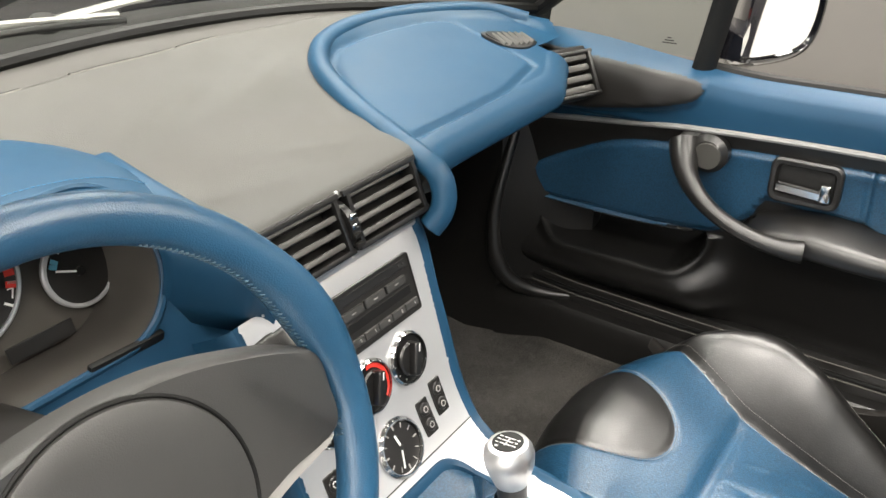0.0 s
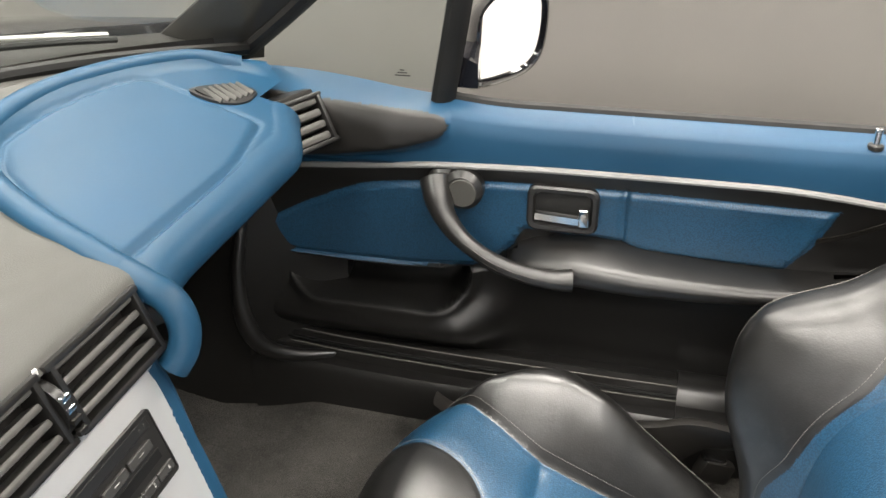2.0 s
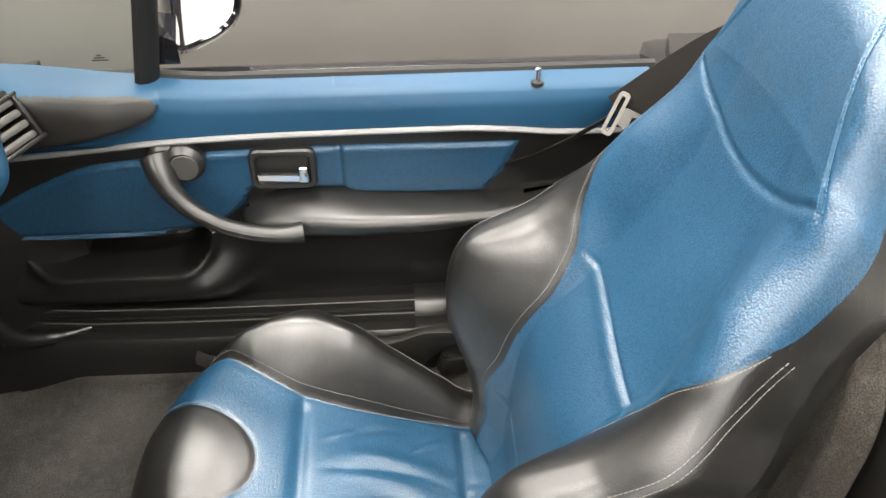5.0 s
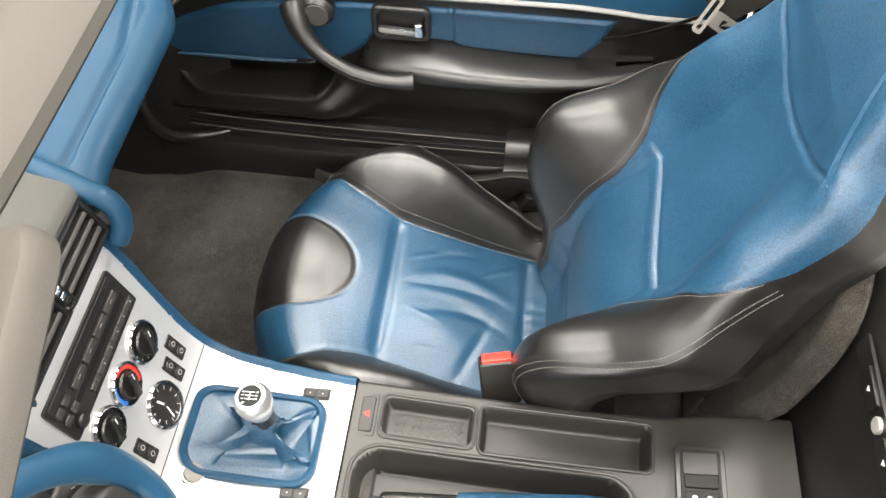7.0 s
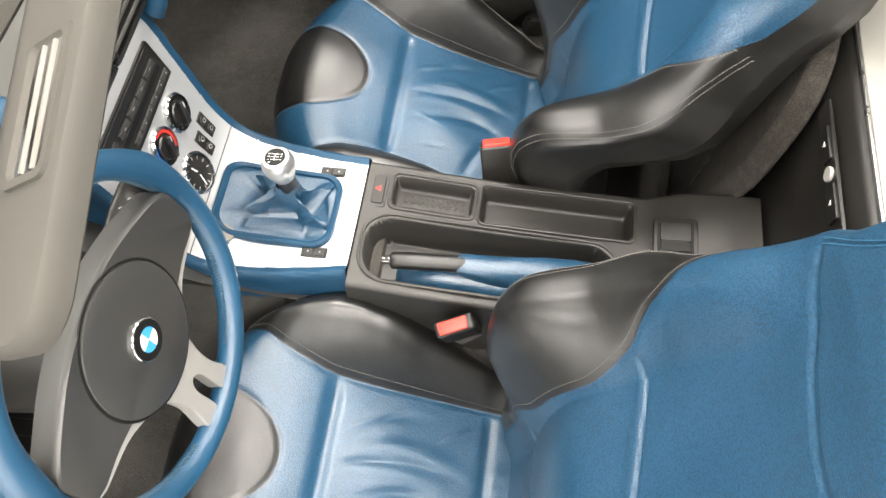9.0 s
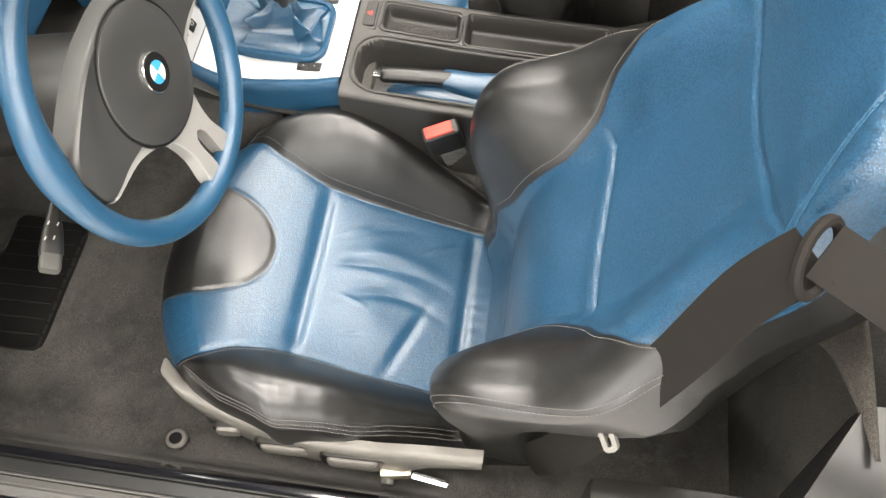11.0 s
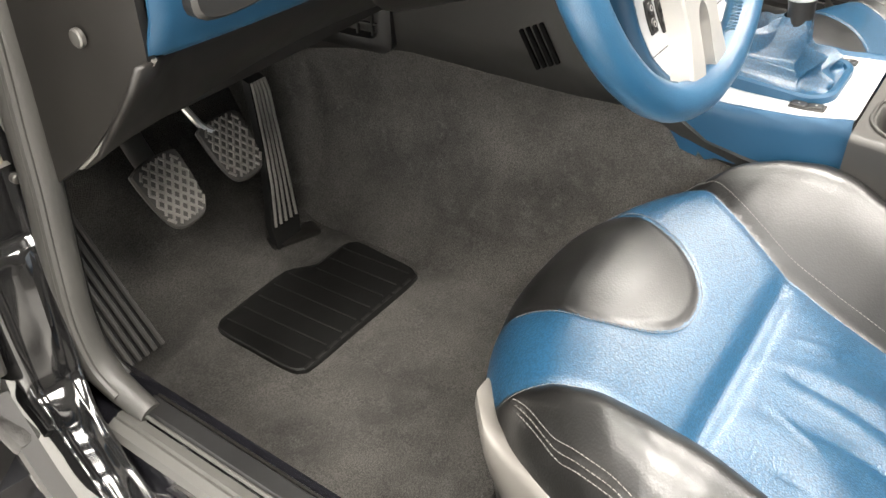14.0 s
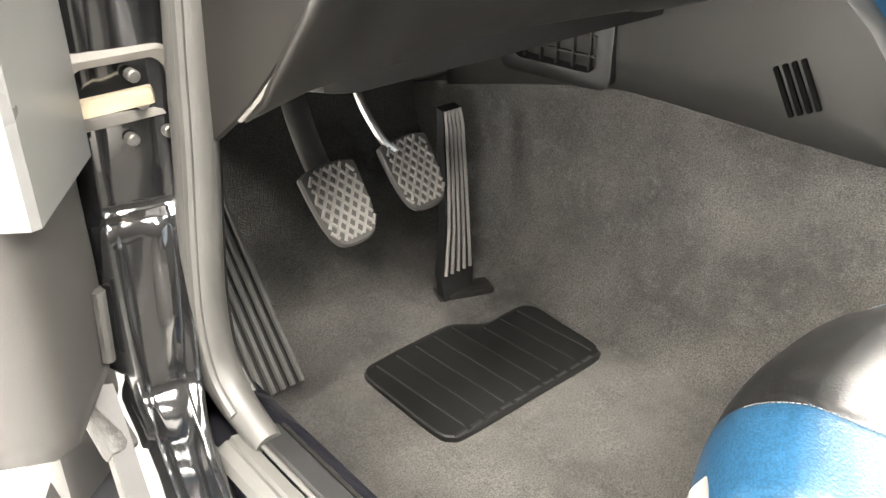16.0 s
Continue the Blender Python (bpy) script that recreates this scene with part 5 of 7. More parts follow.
RED_BAND, BLUE_BAND = RED, mat("blue_print", (0.03, 0.15, 0.55), 0.4, bump=0)
for i, x in enumerate((-0.062, -0.004, 0.055)):
    v = 0.318
    kb = thing("heater_knob", ("black rotary heater knob with chrome ring" if i != 1 else "black rotary heater knob with red and blue scale"), "knob", "heater knobs", at=tuple(along(v, x).translation))
    part("ring", fixed(disc((0, 0, -0.002), 0.0285, 0.0075, (0, 0, 0), 44, 0.0024, 0.0252), along(v, x)), RIM_CHROME, kb, "chrome ring")
    part("dial", fixed(disc((0, 0, -0.002), 0.0256, 0.004, (0, 0, 0), 40), along(v, x)), RUBBER, kb)
    part("grip", fixed(disc((0, 0, 0.001), 0.0180, 0.007, (0, 0, 0), 32, 0.002), along(v, x)), BLACK_SATIN, kb)
    part("ridge", fixed(box((0, 0, 0.011), (0.010, 0.034, 0.012), 0.003, (0, 0, -22), 3), along(v, x)), BLACK_SATIN, kb)
    part("pointer", fixed(box((0.0, 0.012, 0.0175), (0.0012, 0.008, 0.0006), 0, (0, 0, 0)), along(v, x) @ pose(0, 0, 0, 0, 0, -22)), WHITE, kb)
    if i == 1:
        for mt, a0, a1, nm in ((RED_BAND, -50, 95, "red_scale"), (BLUE_BAND, 130, 215, "blue_scale")):
            aa = np.radians(np.linspace(a0, a1, 18))
            own = rings([[(r * math.cos(a), r * math.sin(a), 0.0032) for r in (0.0195, 0.0245)] for a in aa], closed=False)
            part(nm, fixed(own, along(v, x)), mt, kb)
    else:
        for a in (-60, -30, 150, 180, 210, 240):
            part("mark", fixed(box((0.0218 * math.cos(radians(a)), 0.0218 * math.sin(radians(a)), 0.0024), (0.0020, 0.0012, 0.0006), 0, (0, 0, a)), along(v, x)), PRINT, kb)
# clock
cv, cx = 0.248, 0.006
clock = thing("clock", "round analogue clock with black face and chrome ring", "clock", at=tuple(along(cv, cx).translation))
part("ring", fixed(disc((0, 0, -0.002), 0.0315, 0.0085, (0, 0, 0), 48, 0.003, 0.0272), along(cv, cx)), RIM_CHROME, clock, "chrome ring")
part("face", fixed(disc((0, 0, -0.002), 0.0276, 0.004, (0, 0, 0), 40), along(cv, cx)), BLACK_PLASTIC, clock)
for a in range(0, 360, 30):
    part("tick", fixed(box((0.0222 * math.cos(radians(a)), 0.0222 * math.sin(radians(a)), 0.0024), (0.0050, 0.0009 if a % 90 else 0.0015, 0.0006), 0, (0, 0, a)), along(cv, cx)), PRINT, clock)
for a, l, w in ((100, 0.015, 0.0024), (250, 0.021, 0.0019)):
    part("hand", fixed(box((l / 2 * math.cos(radians(a)), l / 2 * math.sin(radians(a)), 0.0032), (l, w, 0.0006), 0, (0, 0, a)), along(cv, cx)), WHITE, clock)
part("pivot", fixed(disc((0, 0, 0.002), 0.0030, 0.002, (0, 0, 0), 12, 0.0004), along(cv, cx)), BLACK_SATIN, clock)
# paired push switches
for x, v, n in ((0.055, 0.253, 0), (0.082, 0.262, 1), (-0.058, 0.252, 2), (-0.085, 0.258, 3)):
    sw = thing("push_switch", "black double push switch in the silver panel", "switch", "console switches", at=tuple(along(v, x).translation))
    part("body", fixed(plate(0.019, 0.040, 0.002, -0.004, 0.0025), along(v, x)), BLACK_PLASTIC, sw)
    for dy in (-0.009, 0.009):
        part("button", fixed(disc((0, dy, 0.001), 0.0072, 0.0035, (0, 0, 0), 20, 0.001), along(v, x)), BLACK_SATIN, sw)
        part("symbol", fixed(disc((0, dy, 0.0046), 0.0036, 0.0004, (0, 0, 0), 12, 0.0001, 0.0026), along(v, x)), PRINT, sw)
for x in (0.071, -0.069):
    v = 0.052
    sw = thing("seat_heater_switch", "small black rocker switch in the silver panel", "switch", "seat heater switches", at=tuple(along(v, x).translation))
    part("body", fixed(plate(0.017, 0.038, 0.002, -0.004, 0.002), along(v, x)), BLACK_PLASTIC, sw)
    for dy in (-0.009, 0.009):
        part("button", fixed(plate(0.0125, 0.0155, 0.003, 0.001, 0.0035), along(v + dy, x)), BLACK_SATIN, sw)
        part("symbol", fixed(plate(0.003, 0.003, 0.001, 0.0034, 0.0039), along(v + dy, x)), PRINT, sw)
lighter = thing("lighter_socket", "round silver lighter socket cap", "lighter", at=tuple(along(0.185, -0.062).translation))
part("collar", fixed(disc((0, 0, -0.003), 0.0165, 0.006, (0, 0, 0), 32, 0.002), along(0.185, -0.062)), CHROME, lighter)
part("cap", fixed(disc((0, 0, 0.002), 0.0135, 0.0045, (0, 0, 0), 32, 0.0015), along(0.185, -0.062)), GREY_TRIM, lighter)
part("panel_joint", fixed(box((0, 0, 0.0004), (0.226, 0.0012, 0.0008)), along(0.222)), BLACK_SATIN, console)

# gear lever
gear = thing("gear_lever", "gear lever with silver knob and blue leather gaiter", "gear lever", at=(0, 0.06, 0.53))
part("gaiter_frame", rings([[(x, 0.058 + y, float(ip(0.058 + y, PROFILE_Y, PROFILE_Z)) + z) for x, y in rounded(w, h, r, 6)] for w, h, r, z in ((0.128, 0.176, 0.03, -0.006), (0.126, 0.174, 0.03, 0.007), (0.120, 0.168, 0.028, 0.010), (0.112, 0.160, 0.026, 0.009), (0.106, 0.154, 0.024, 0.0))], caps=False), BLUE_SMOOTH, gear, "blue gaiter frame")
gl = []
NG = 72
for lv in np.linspace(0, 1, 34):
    base = rounded(0.110, 0.158, 0.026, 17)
    ring = []
    for i in range(NG):
        bx, by = base[i]
        a = math.atan2(by, bx)
        k = lv ** 0.75
        q1, q2 = 1 - 2 * abs(math.sin(3.5 * a + 2.2 * lv + 0.3)), 1 - 2 * abs(math.sin(6.5 * a - 3.6 * lv + 0.5))
        fold = (0.019 * q1 + 0.010 * q2) * math.sin(math.pi * min(1, lv * 1.05)) + 0.006 * noise.noise(Vector((4 * math.cos(a), 4 * math.sin(a), 6 * lv))) * math.sin(math.pi * lv)
        rx = bx * (1 - k) + 0.014 * math.cos(a) * k + fold * math.cos(a)
        ry = by * (1 - k) + 0.016 * math.sin(a) * k + fold * math.sin(a)
        z = 0.538 + 0.064 * lv ** 1.5 + 0.007 * math.sin(3 * a + 1 + 4 * lv) * math.sin(math.pi * lv) ** 2 + 0.009 * math.sin(math.pi * lv) * (1.5 * q1 + 0.5 * q2)
        z += (float(ip(0.058 + by, PROFILE_Y, PROFILE_Z)) - 0.533) * (1 - lv)
        ring.append((rx - 0.002 * k, 0.058 + ry - 0.022 * k, z))
    gl.append(ring)
part("gaiter", rings(gl, caps=False), BLUE, gear, "wrinkled blue leather gaiter", smooth=60)
KM = pose(-0.002, 0.034, 0.60, -6, 0, 0)
part("knob_shaft", fixed(rings([[(r * math.cos(a), r * 1.1 * math.sin(a), z) for a in np.linspace(0, 2 * math.pi, 24, endpoint=False)] for z, r in ((-0.01, 0.0125), (0.015, 0.013), (0.03, 0.0155), (0.04, 0.018))]), KM), BLACK_SATIN, gear, "black lever sleeve")
part("knob", fixed(rings([[(r * math.cos(a), r * math.sin(a), z) for a in np.linspace(0, 2 * math.pi, 32, endpoint=False)] for z, r in ((0.022, 0.0155), (0.032, 0.019), (0.042, 0.0222), (0.052, 0.0232), (0.059, 0.0218), (0.064, 0.0185), (0.0655, 0.014), (0.0652, 0.0))]), KM), KNOB, gear, "satin silver knob")
kn = part("shift_plate", fixed(disc((0, 0, 0.0645), 0.0142, 0.0018, (0, 0, 0), 32, 0.0005), KM), RUBBER, gear, "black shift diagram")
for t, x, y in (("1", -0.0045, 0.0085), ("3", 0.0, 0.0085), ("5", 0.0045, 0.0085), ("2", -0.0045, -0.0085), ("4", 0.0, -0.0085), ("6", 0.0045, -0.0085), ("R", -0.0095, 0.006)):
    write(t, 0.0045, KM @ pose(x, y, 0.0665), WHITE, kn, "numeral")
for x in (-0.0045, 0, 0.0045):
    part("gate", fixed(box((x, 0, 0.0665), (0.0006, 0.011, 0.0004)), KM), WHITE, kn)
part("gate", fixed(box((-0.001, 0, 0.0665), (0.011, 0.0006, 0.0004)), KM), WHITE, kn)

# rear console tray
TUNNEL = mat("satin_console_plastic", (0.026, 0.0245, 0.022), 0.44, spec=0.5, grain=1500, bump=0.15, tone=0.1, depth=0.0003)
tunnel = thing("rear_console", "black plastic tunnel console with open trays", "console", at=(0, -0.35, 0.25))


def boxed(y, x, y0, y1, x0, x1, r=0.012):
    dy, dx = np.abs(y - (y0 + y1) / 2) - (abs(y1 - y0) / 2 - r), np.abs(x - (x0 + x1) / 2) - (abs(x1 - x0) / 2 - r)
    return r - (np.sqrt(np.maximum(dy, 0) ** 2 + np.maximum(dx, 0) ** 2) + np.minimum(np.maximum(dy, dx), 0))


tray_a = lambda x, y: boxed(y, x, -0.104, -0.224, 0.026, 0.079, 0.008)
tray_b = lambda x, y: boxed(y, x, -0.236, -0.462, 0.020, 0.083, 0.008)
well = lambda x, y: boxed(y, x, -0.076, -0.440, -0.097, 0.006, 0.040)


def tunnel_at(x, y):
    a = np.abs(x + 0.0)
    edge = np.where(x < 0, 0.108, 0.092)
    over = np.maximum(a - edge, 0)
    r = 0.008
    ang = np.clip(over / r, 0, math.pi / 2)
    px = np.minimum(a, edge) + r * np.sin(ang)
    z = ip(y, (-0.66, -0.60, -0.54, -0.47, -0.3, -0.06), (0.552, 0.552, 0.543, 0.516, 0.518, 0.534)) - r * (1 - np.cos(ang)) - np.maximum(over - r * math.pi / 2, 0)
    z = z - 0.034 * ss(tray_a(x, y), 0, 0.005) - 0.040 * ss(tray_b(x, y), 0, 0.005) - 0.060 * ss(well(x, y), 0, 0.012) * (over < 0.02)
    return np.sign(x) * px, y, z


sheet_parts(tunnel_at, (-0.30, 0.30, -0.64, -0.062), (150, 120), [tray_a, tray_b, well], [
    ("coin_tray", TUNNEL, lambda g, u, v: g[0], "small open tray with ribbed mat"),
    ("long_tray", TUNNEL, lambda g, u, v: g[1], "long open tray"),
    ("brake_well", TUNNEL, lambda g, u, v: g[2], "recess for the handbrake"),
    ("shell", TUNNEL, lambda g, u, v: u > -9, "satin black shell"),
], tunnel)
def tunnel_z(x, y, lift=0.0):
    return float(tunnel_at(np.array([x]), np.array([y]))[2][0]) + lift


for i in range(9):
    for j in range(4):
        x, y = 0.0365 + 0.0105 * j, -0.120 - 0.0108 * i
        part("mat_rib", box((x, y, tunnel_z(x, y, 0.0006)), (0.0065, 0.0065, 0.0014), 0.0005, (0, 0, 45)), TUNNEL, tunnel)
for x0, x1, y0, y1, r, nm in ((0.021, 0.084, -0.100, -0.228, 0.010, "coin_tray_rim"), (0.017, 0.086, -0.234, -0.466, 0.010, "long_tray_rim"), (-0.101, 0.010, -0.071, -0.445, 0.042, "well_rim")):
    mx, my = (x0 + x1) / 2, (y0 + y1) / 2
    part(nm, tube([(mx + x, my + y, 0.0008 + float(ip(my + y, (-0.66, -0.60, -0.54, -0.47, -0.3, -0.06), (0.552, 0.552, 0.543, 0.516, 0.518, 0.534)))) for x, y in rounded(x1 - x0, y0 - y1, r, 6)], 0.0024, 8, True), TUNNEL, tunnel, "raised moulded rim")
hz = thing("hazard_switch", "black hazard switch with red triangle", "switch", at=(0.05, -0.083, 0.528))
part("bezel", fixed(plate(0.062, 0.026, 0.004, -0.004, 0.0015), pose(0.050, -0.082, 0.531, -2, 0, 0)), BLACK_SATIN, hz)
part("button", fixed(plate(0.050, 0.018, 0.003, 0.001, 0.004), pose(0.050, -0.082, 0.531, -2, 0, 0)), BLACK_PLASTIC, hz)
tri = rings([[(0.006 * k * math.cos(a), 0.006 * k * math.sin(a), 0.0044) for a in np.radians((90, 210, 330))] for k in (1.0, 0.6)], caps=False)
part("triangle", fixed(tri, pose(0.050, -0.082, 0.531, -2, 0, 0)), RED, hz, "red triangle outline")
ws = thing("window_switches", "black window switch block on the tunnel", "switch", at=(0.005, -0.52, 0.545))
WSM = pose(0.006, -0.520, 0.5405, -7, 0, 0)
part("bezel", fixed(plate(0.090, 0.062, 0.008, -0.006, 0.004), WSM), BLACK_SATIN, ws)
part("insert", fixed(plate(0.078, 0.050, 0.005, 0.003, 0.005), WSM), RUBBER, ws)
part("lid", fixed(plate(0.030, 0.044, 0.003, 0.004, 0.007), WSM @ pose(0.020, 0, 0)), BLACK_PLASTIC, ws)
for dx in (-0.004, -0.026):
    part("rocker", fixed(plate(0.017, 0.042, 0.003, 0.004, 0.008), WSM @ pose(dx, 0, 0)), RUBBER, ws)
for dy in (-0.009, 0.009):
    part("symbol", fixed(plate(0.007, 0.007, 0.002, 0.0078, 0.0084), WSM @ pose(-0.026, dy, 0)), WHITE, ws)

# handbrake
brake = thing("handbrake", "handbrake lever with black grip and blue leather gaiter", "handbrake", at=(-0.05, -0.25, 0.48))
part("grip", tube(smooth_line([(-0.064, -0.118, 0.527), (-0.062, -0.15, 0.528), (-0.059, -0.19, 0.527), (-0.056, -0.225, 0.525)], 5), [0.0095] + [0.0125] * 14 + [0.0115], 14), BLACK_SATIN, brake, "ribbed black grip")
part("button", tube([(-0.0645, -0.106, 0.5265), (-0.064, -0.120, 0.527)], [0.0062, 0.0068], 12), CHROME, brake, "chrome release button")
gl = []
for k, (y, x, z, a, b) in enumerate(((-0.215, -0.056, 0.522, 0.0145, 0.015), (-0.225, -0.056, 0.520, 0.017, 0.018), (-0.26, -0.054, 0.512, 0.022, 0.022), (-0.30, -0.050, 0.505, 0.026, 0.024), (-0.34, -0.046, 0.502, 0.027, 0.024), (-0.38, -0.042, 0.498, 0.027, 0.022), (-0.41, -0.038, 0.492, 0.024, 0.018), (-0.422, -0.036, 0.486, 0.012, 0.012))):
    gl.append([(x + a * math.cos(t) * (1 + 0.09 * math.sin(3 * t + k)), y, z + b * math.sin(t) * (1 + 0.1 * math.sin(2 * t + 1.7 * k))) for t in np.linspace(0, 2 * math.pi, 28, endpoint=False)])
part("gaiter", rings(gl), BLUE, brake, "creased blue leather gaiter", smooth=60)
gl = []
for k, (y, x, z, a, b) in enumerate(((-0.125, -0.066, 0.478, 0.010, 0.012), (-0.14, -0.067, 0.484, 0.020, 0.020), (-0.19, -0.064, 0.488, 0.025, 0.024), (-0.25, -0.062, 0.488, 0.028, 0.024), (-0.31, -0.060, 0.486, 0.029, 0.022), (-0.38, -0.055, 0.482, 0.028, 0.02), (-0.415, -0.045, 0.48, 0.012, 0.012))):
    gl.append([(x + a * math.cos(t) * (1 + 0.08 * math.sin(3 * t + k)), y, z + b * math.sin(t) * (1 + 0.1 * math.sin(2 * t + 2.1 * k))) for t in np.linspace(0, 2 * math.pi, 28, endpoint=False)])
part("gaiter_skirt", rings(gl), BLUE, brake, "creased blue leather gaiter", smooth=60)
part("tunnel_side", box((0, -0.35, 0.33), (0.19, 0.56, 0.24), 0.02), CARPET, tunnel, "black carpeted tunnel")

for txt, x, y, z in (("7", -0.2225, 0.3845, 0.815), ("6", -0.2225, 0.391, 0.838)):
    write(txt, 0.013, pose(x, y, z, 73, 0, 0), WHITE, binnacle, "numeral")

# ---- belt buckles ----
def buckle(x, y, z, turn, label):
    t = thing("belt_buckle", label, "belt buckle", "belt buckles", at=(x, y, z - 0.1))
    m = pose(x, y, z, *turn)
    part("body", fixed(box((0, 0, -0.035), (0.024, 0.056, 0.075), 0.006, None, 3), m), BLACK_PLASTIC, t)
    part("button", fixed(box((0.0, 0.002, 0.002), (0.018, 0.042, 0.010), 0.003, None, 3), m), RED, t, "red release button")
    part("stalk", fixed(box((0, -0.004, -0.11), (0.010, 0.040, 0.09), 0.004), m), BELT, t)
    for k in range(8):
        part("sleeve_rib", fixed(box((0, -0.004, -0.078 - 0.009 * k), (0.020, 0.040, 0.006), 0.0025), m), SLAT, t)


buckle(0.146, -0.250, 0.545, (-6, 24, 8), "black belt buckle with red button beside the passenger seat")
buckle(-0.150, -0.222, 0.520, (-14, -14, 24), "black belt buckle with red button beside the driver's seat")

# ---- windscreen header, visors, glass, pillar, mirror ----
header = thing("windscreen_header", "grey trimmed windscreen header rail", "header", at=(0, 0.14, 1.12))
part("header_trim", rings([[(x, 0.082 + 0.02 * (abs(x) / 0.6) ** 2 + dy, 1.150 + dz) for dy, dz in ((0.0, 0.0), (0.004, 0.010), (0.02, 0.020), (0.06, 0.024), (0.085, 0.016), (0.085, -0.004), (0.03, -0.012), (0.006, -0.010))] for x in np.linspace(-0.60, 0.60, 25)]), VISOR, header, "warm grey padded trim")
part("header_frame", rings([[(x, 0.168 + 0.03 * (abs(x) / 0.6) ** 2 + dy, 1.150 + dz) for dy, dz in ((0.0, 0.018), (0.03, 0.012), (0.05, -0.004), (0.02, -0.02), (0.0, -0.012))] for x in np.linspace(-0.62, 0.62, 25)]), GLOSS_BLACK, header, "black painted frame")


def visor(sx, label):
    t = thing("sun_visor", label, "sun visor", "sun visors", at=(sx * 0.3, 0.03, 1.19))
    o = Vector((-0.150, 0.006, 1.207))
    e1 = Vector((-0.30, -0.034, -0.060)).normalized()
    e2 = Vector((0.03, 0.070, -0.045))
    e2 = (e2 - e1 * e2.dot(e1)).normalized()
    e3 = e2.cross(e1).normalized()
    def lay(own):
        for q in own.verts:
            p = o + e1 * q.co.x + e2 * q.co.y + e3 * q.co.z
            q.co = Vector((p.x if sx < 0 else -p.x, p.y, p.z))
        return own
    w, h = 0.325, 0.10
    lv = [(-0.011, 0.93), (-0.009, 0.975), (0.0, 1.0), (0.009, 0.985), (0.0125, 0.94), (0.0135, 0.86)]
    part("pad", lay(rings([[(w / 2 + x * (1 - (1 - k) * 0.3), h / 2 + y * k, z) for x, y in rounded(w, h, 0.032, 8)] for z, k in lv])), VISOR, t, "warm grey padded visor")
    if sx < 0:
        part("mirror_frame", lay(rings([[(0.165 + x, 0.042 + y, z) for x, y in rounded(a, b, r)] for a, b, r, z in ((0.112, 0.058, 0.010, 0.010), (0.110, 0.056, 0.010, 0.0165), (0.098, 0.044, 0.007, 0.0165), (0.094, 0.040, 0.006, 0.012))], caps=False)), VISOR, t, "grey mirror frame")
        part("vanity_mirror", lay(fixed(plate(0.098, 0.044, 0.006, 0.0115, 0.0140), pose(0.165, 0.042, 0))), CHROME, t, "small vanity mirror")
        for k in (-0.008, 0.006):
            part("mirror_rib", lay(box((0.165, 0.042 + k, 0.0145), (0.092, 0.0025, 0.002), 0.0006)), GREY_TRIM, t)
    return t


visor(-1, "warm grey sun visor with a small mirror above the steering wheel")
GLASS = bpy.data.materials.new("clear_glass")
GLASS.use_nodes = True
gt = GLASS.node_tree
clear, gloss, fres, blend = (gt.nodes.new(k) for k in ("ShaderNodeBsdfTransparent", "ShaderNodeBsdfGlossy", "ShaderNodeFresnel", "ShaderNodeMixShader"))
clear.inputs["Color"].default_value = (0.90, 0.95, 0.93, 1)
gloss.inputs["Roughness"].default_value = 0.01
fres.inputs["IOR"].default_value = 1.3
gt.links.new(fres.outputs[0], blend.inputs[0])
gt.links.new(clear.outputs[0], blend.inputs[1])
gt.links.new(gloss.outputs[0], blend.inputs[2])
gt.links.new(blend.outputs[0], gt.nodes["Material Output"].inputs["Surface"])


def screen_at(u, v):
    x = u
    y = (0.612 - 0.22 * (abs(u) / 0.7) ** 2.2) * (1 - v) + (0.205 + 0.02 * (abs(u) / 0.6) ** 2) * v
    return (x * (1 - 0.12 * v), y, 0.946 - 0.053 * (abs(u) / 0.7) ** 2.2 + (1.145 - 0.946 + 0.053 * (abs(u) / 0.7) ** 2.2) * v)


glass = raw("windscreen", [screen_at(u, v) for v in np.linspace(0, 1, 9) for u in np.linspace(-0.685, 0.685, 25)], [(j * 25 + i, j * 25 + i + 1, (j + 1) * 25 + i + 1, (j + 1) * 25 + i) for j in range(8) for i in range(24)], GLASS)
tagged(glass, "curved clear windscreen glass", "windscreen")
glass.visible_shadow = False
for sx in (1, -1):
    t = thing("windscreen_pillar", "black windscreen pillar", "pillar", "windscreen pillars", at=(sx * 0.68, 0.45, 0.86))
    spine = smooth_line([(0.705, 0.575, 0.805), (0.700, 0.497, 0.862), (0.690, 0.392, 0.938), (0.668, 0.27, 1.035), (0.632, 0.17, 1.12), (0.60, 0.12, 1.165)], 5)
    loops = []
    for i, p in enumerate(spine):
        q = Vector(spine[min(i + 1, len(spine) - 1)]) - Vector(spine[max(i - 1, 0)])
        n = Vector((0, -q.z, q.y)).normalized()
        loops.append([(sx * (p[0] + 0.018 * math.sin(a) + 0.012 * math.cos(a)), p[1] + 0.050 * n.y * math.cos(a), p[2] + 0.050 * n.z * math.cos(a)) for a in np.linspace(0, 2 * math.pi, 20, endpoint=False)])
    part("pillar_cover", rings(loops), BLACK_PLASTIC, t)
    part("pillar_seal", tube([(sx * (p[0] - 0.004), p[1] + 0.038 * -0.60, p[2] - 0.038 * 0.80) for p in spine[2:]], 0.010, 8), RUBBER, t)
quarter = thing("quarter_window", "fixed quarter window with black frame in the passenger door", "window", at=(0.7, 0.2, 0.85))
part("divider", tube([(0.692, 0.130, 0.815), (0.688, 0.108, 0.93), (0.68, 0.085, 1.06)], 0.019, 10, flat=0.6), RUBBER, quarter, "black rubber divider")
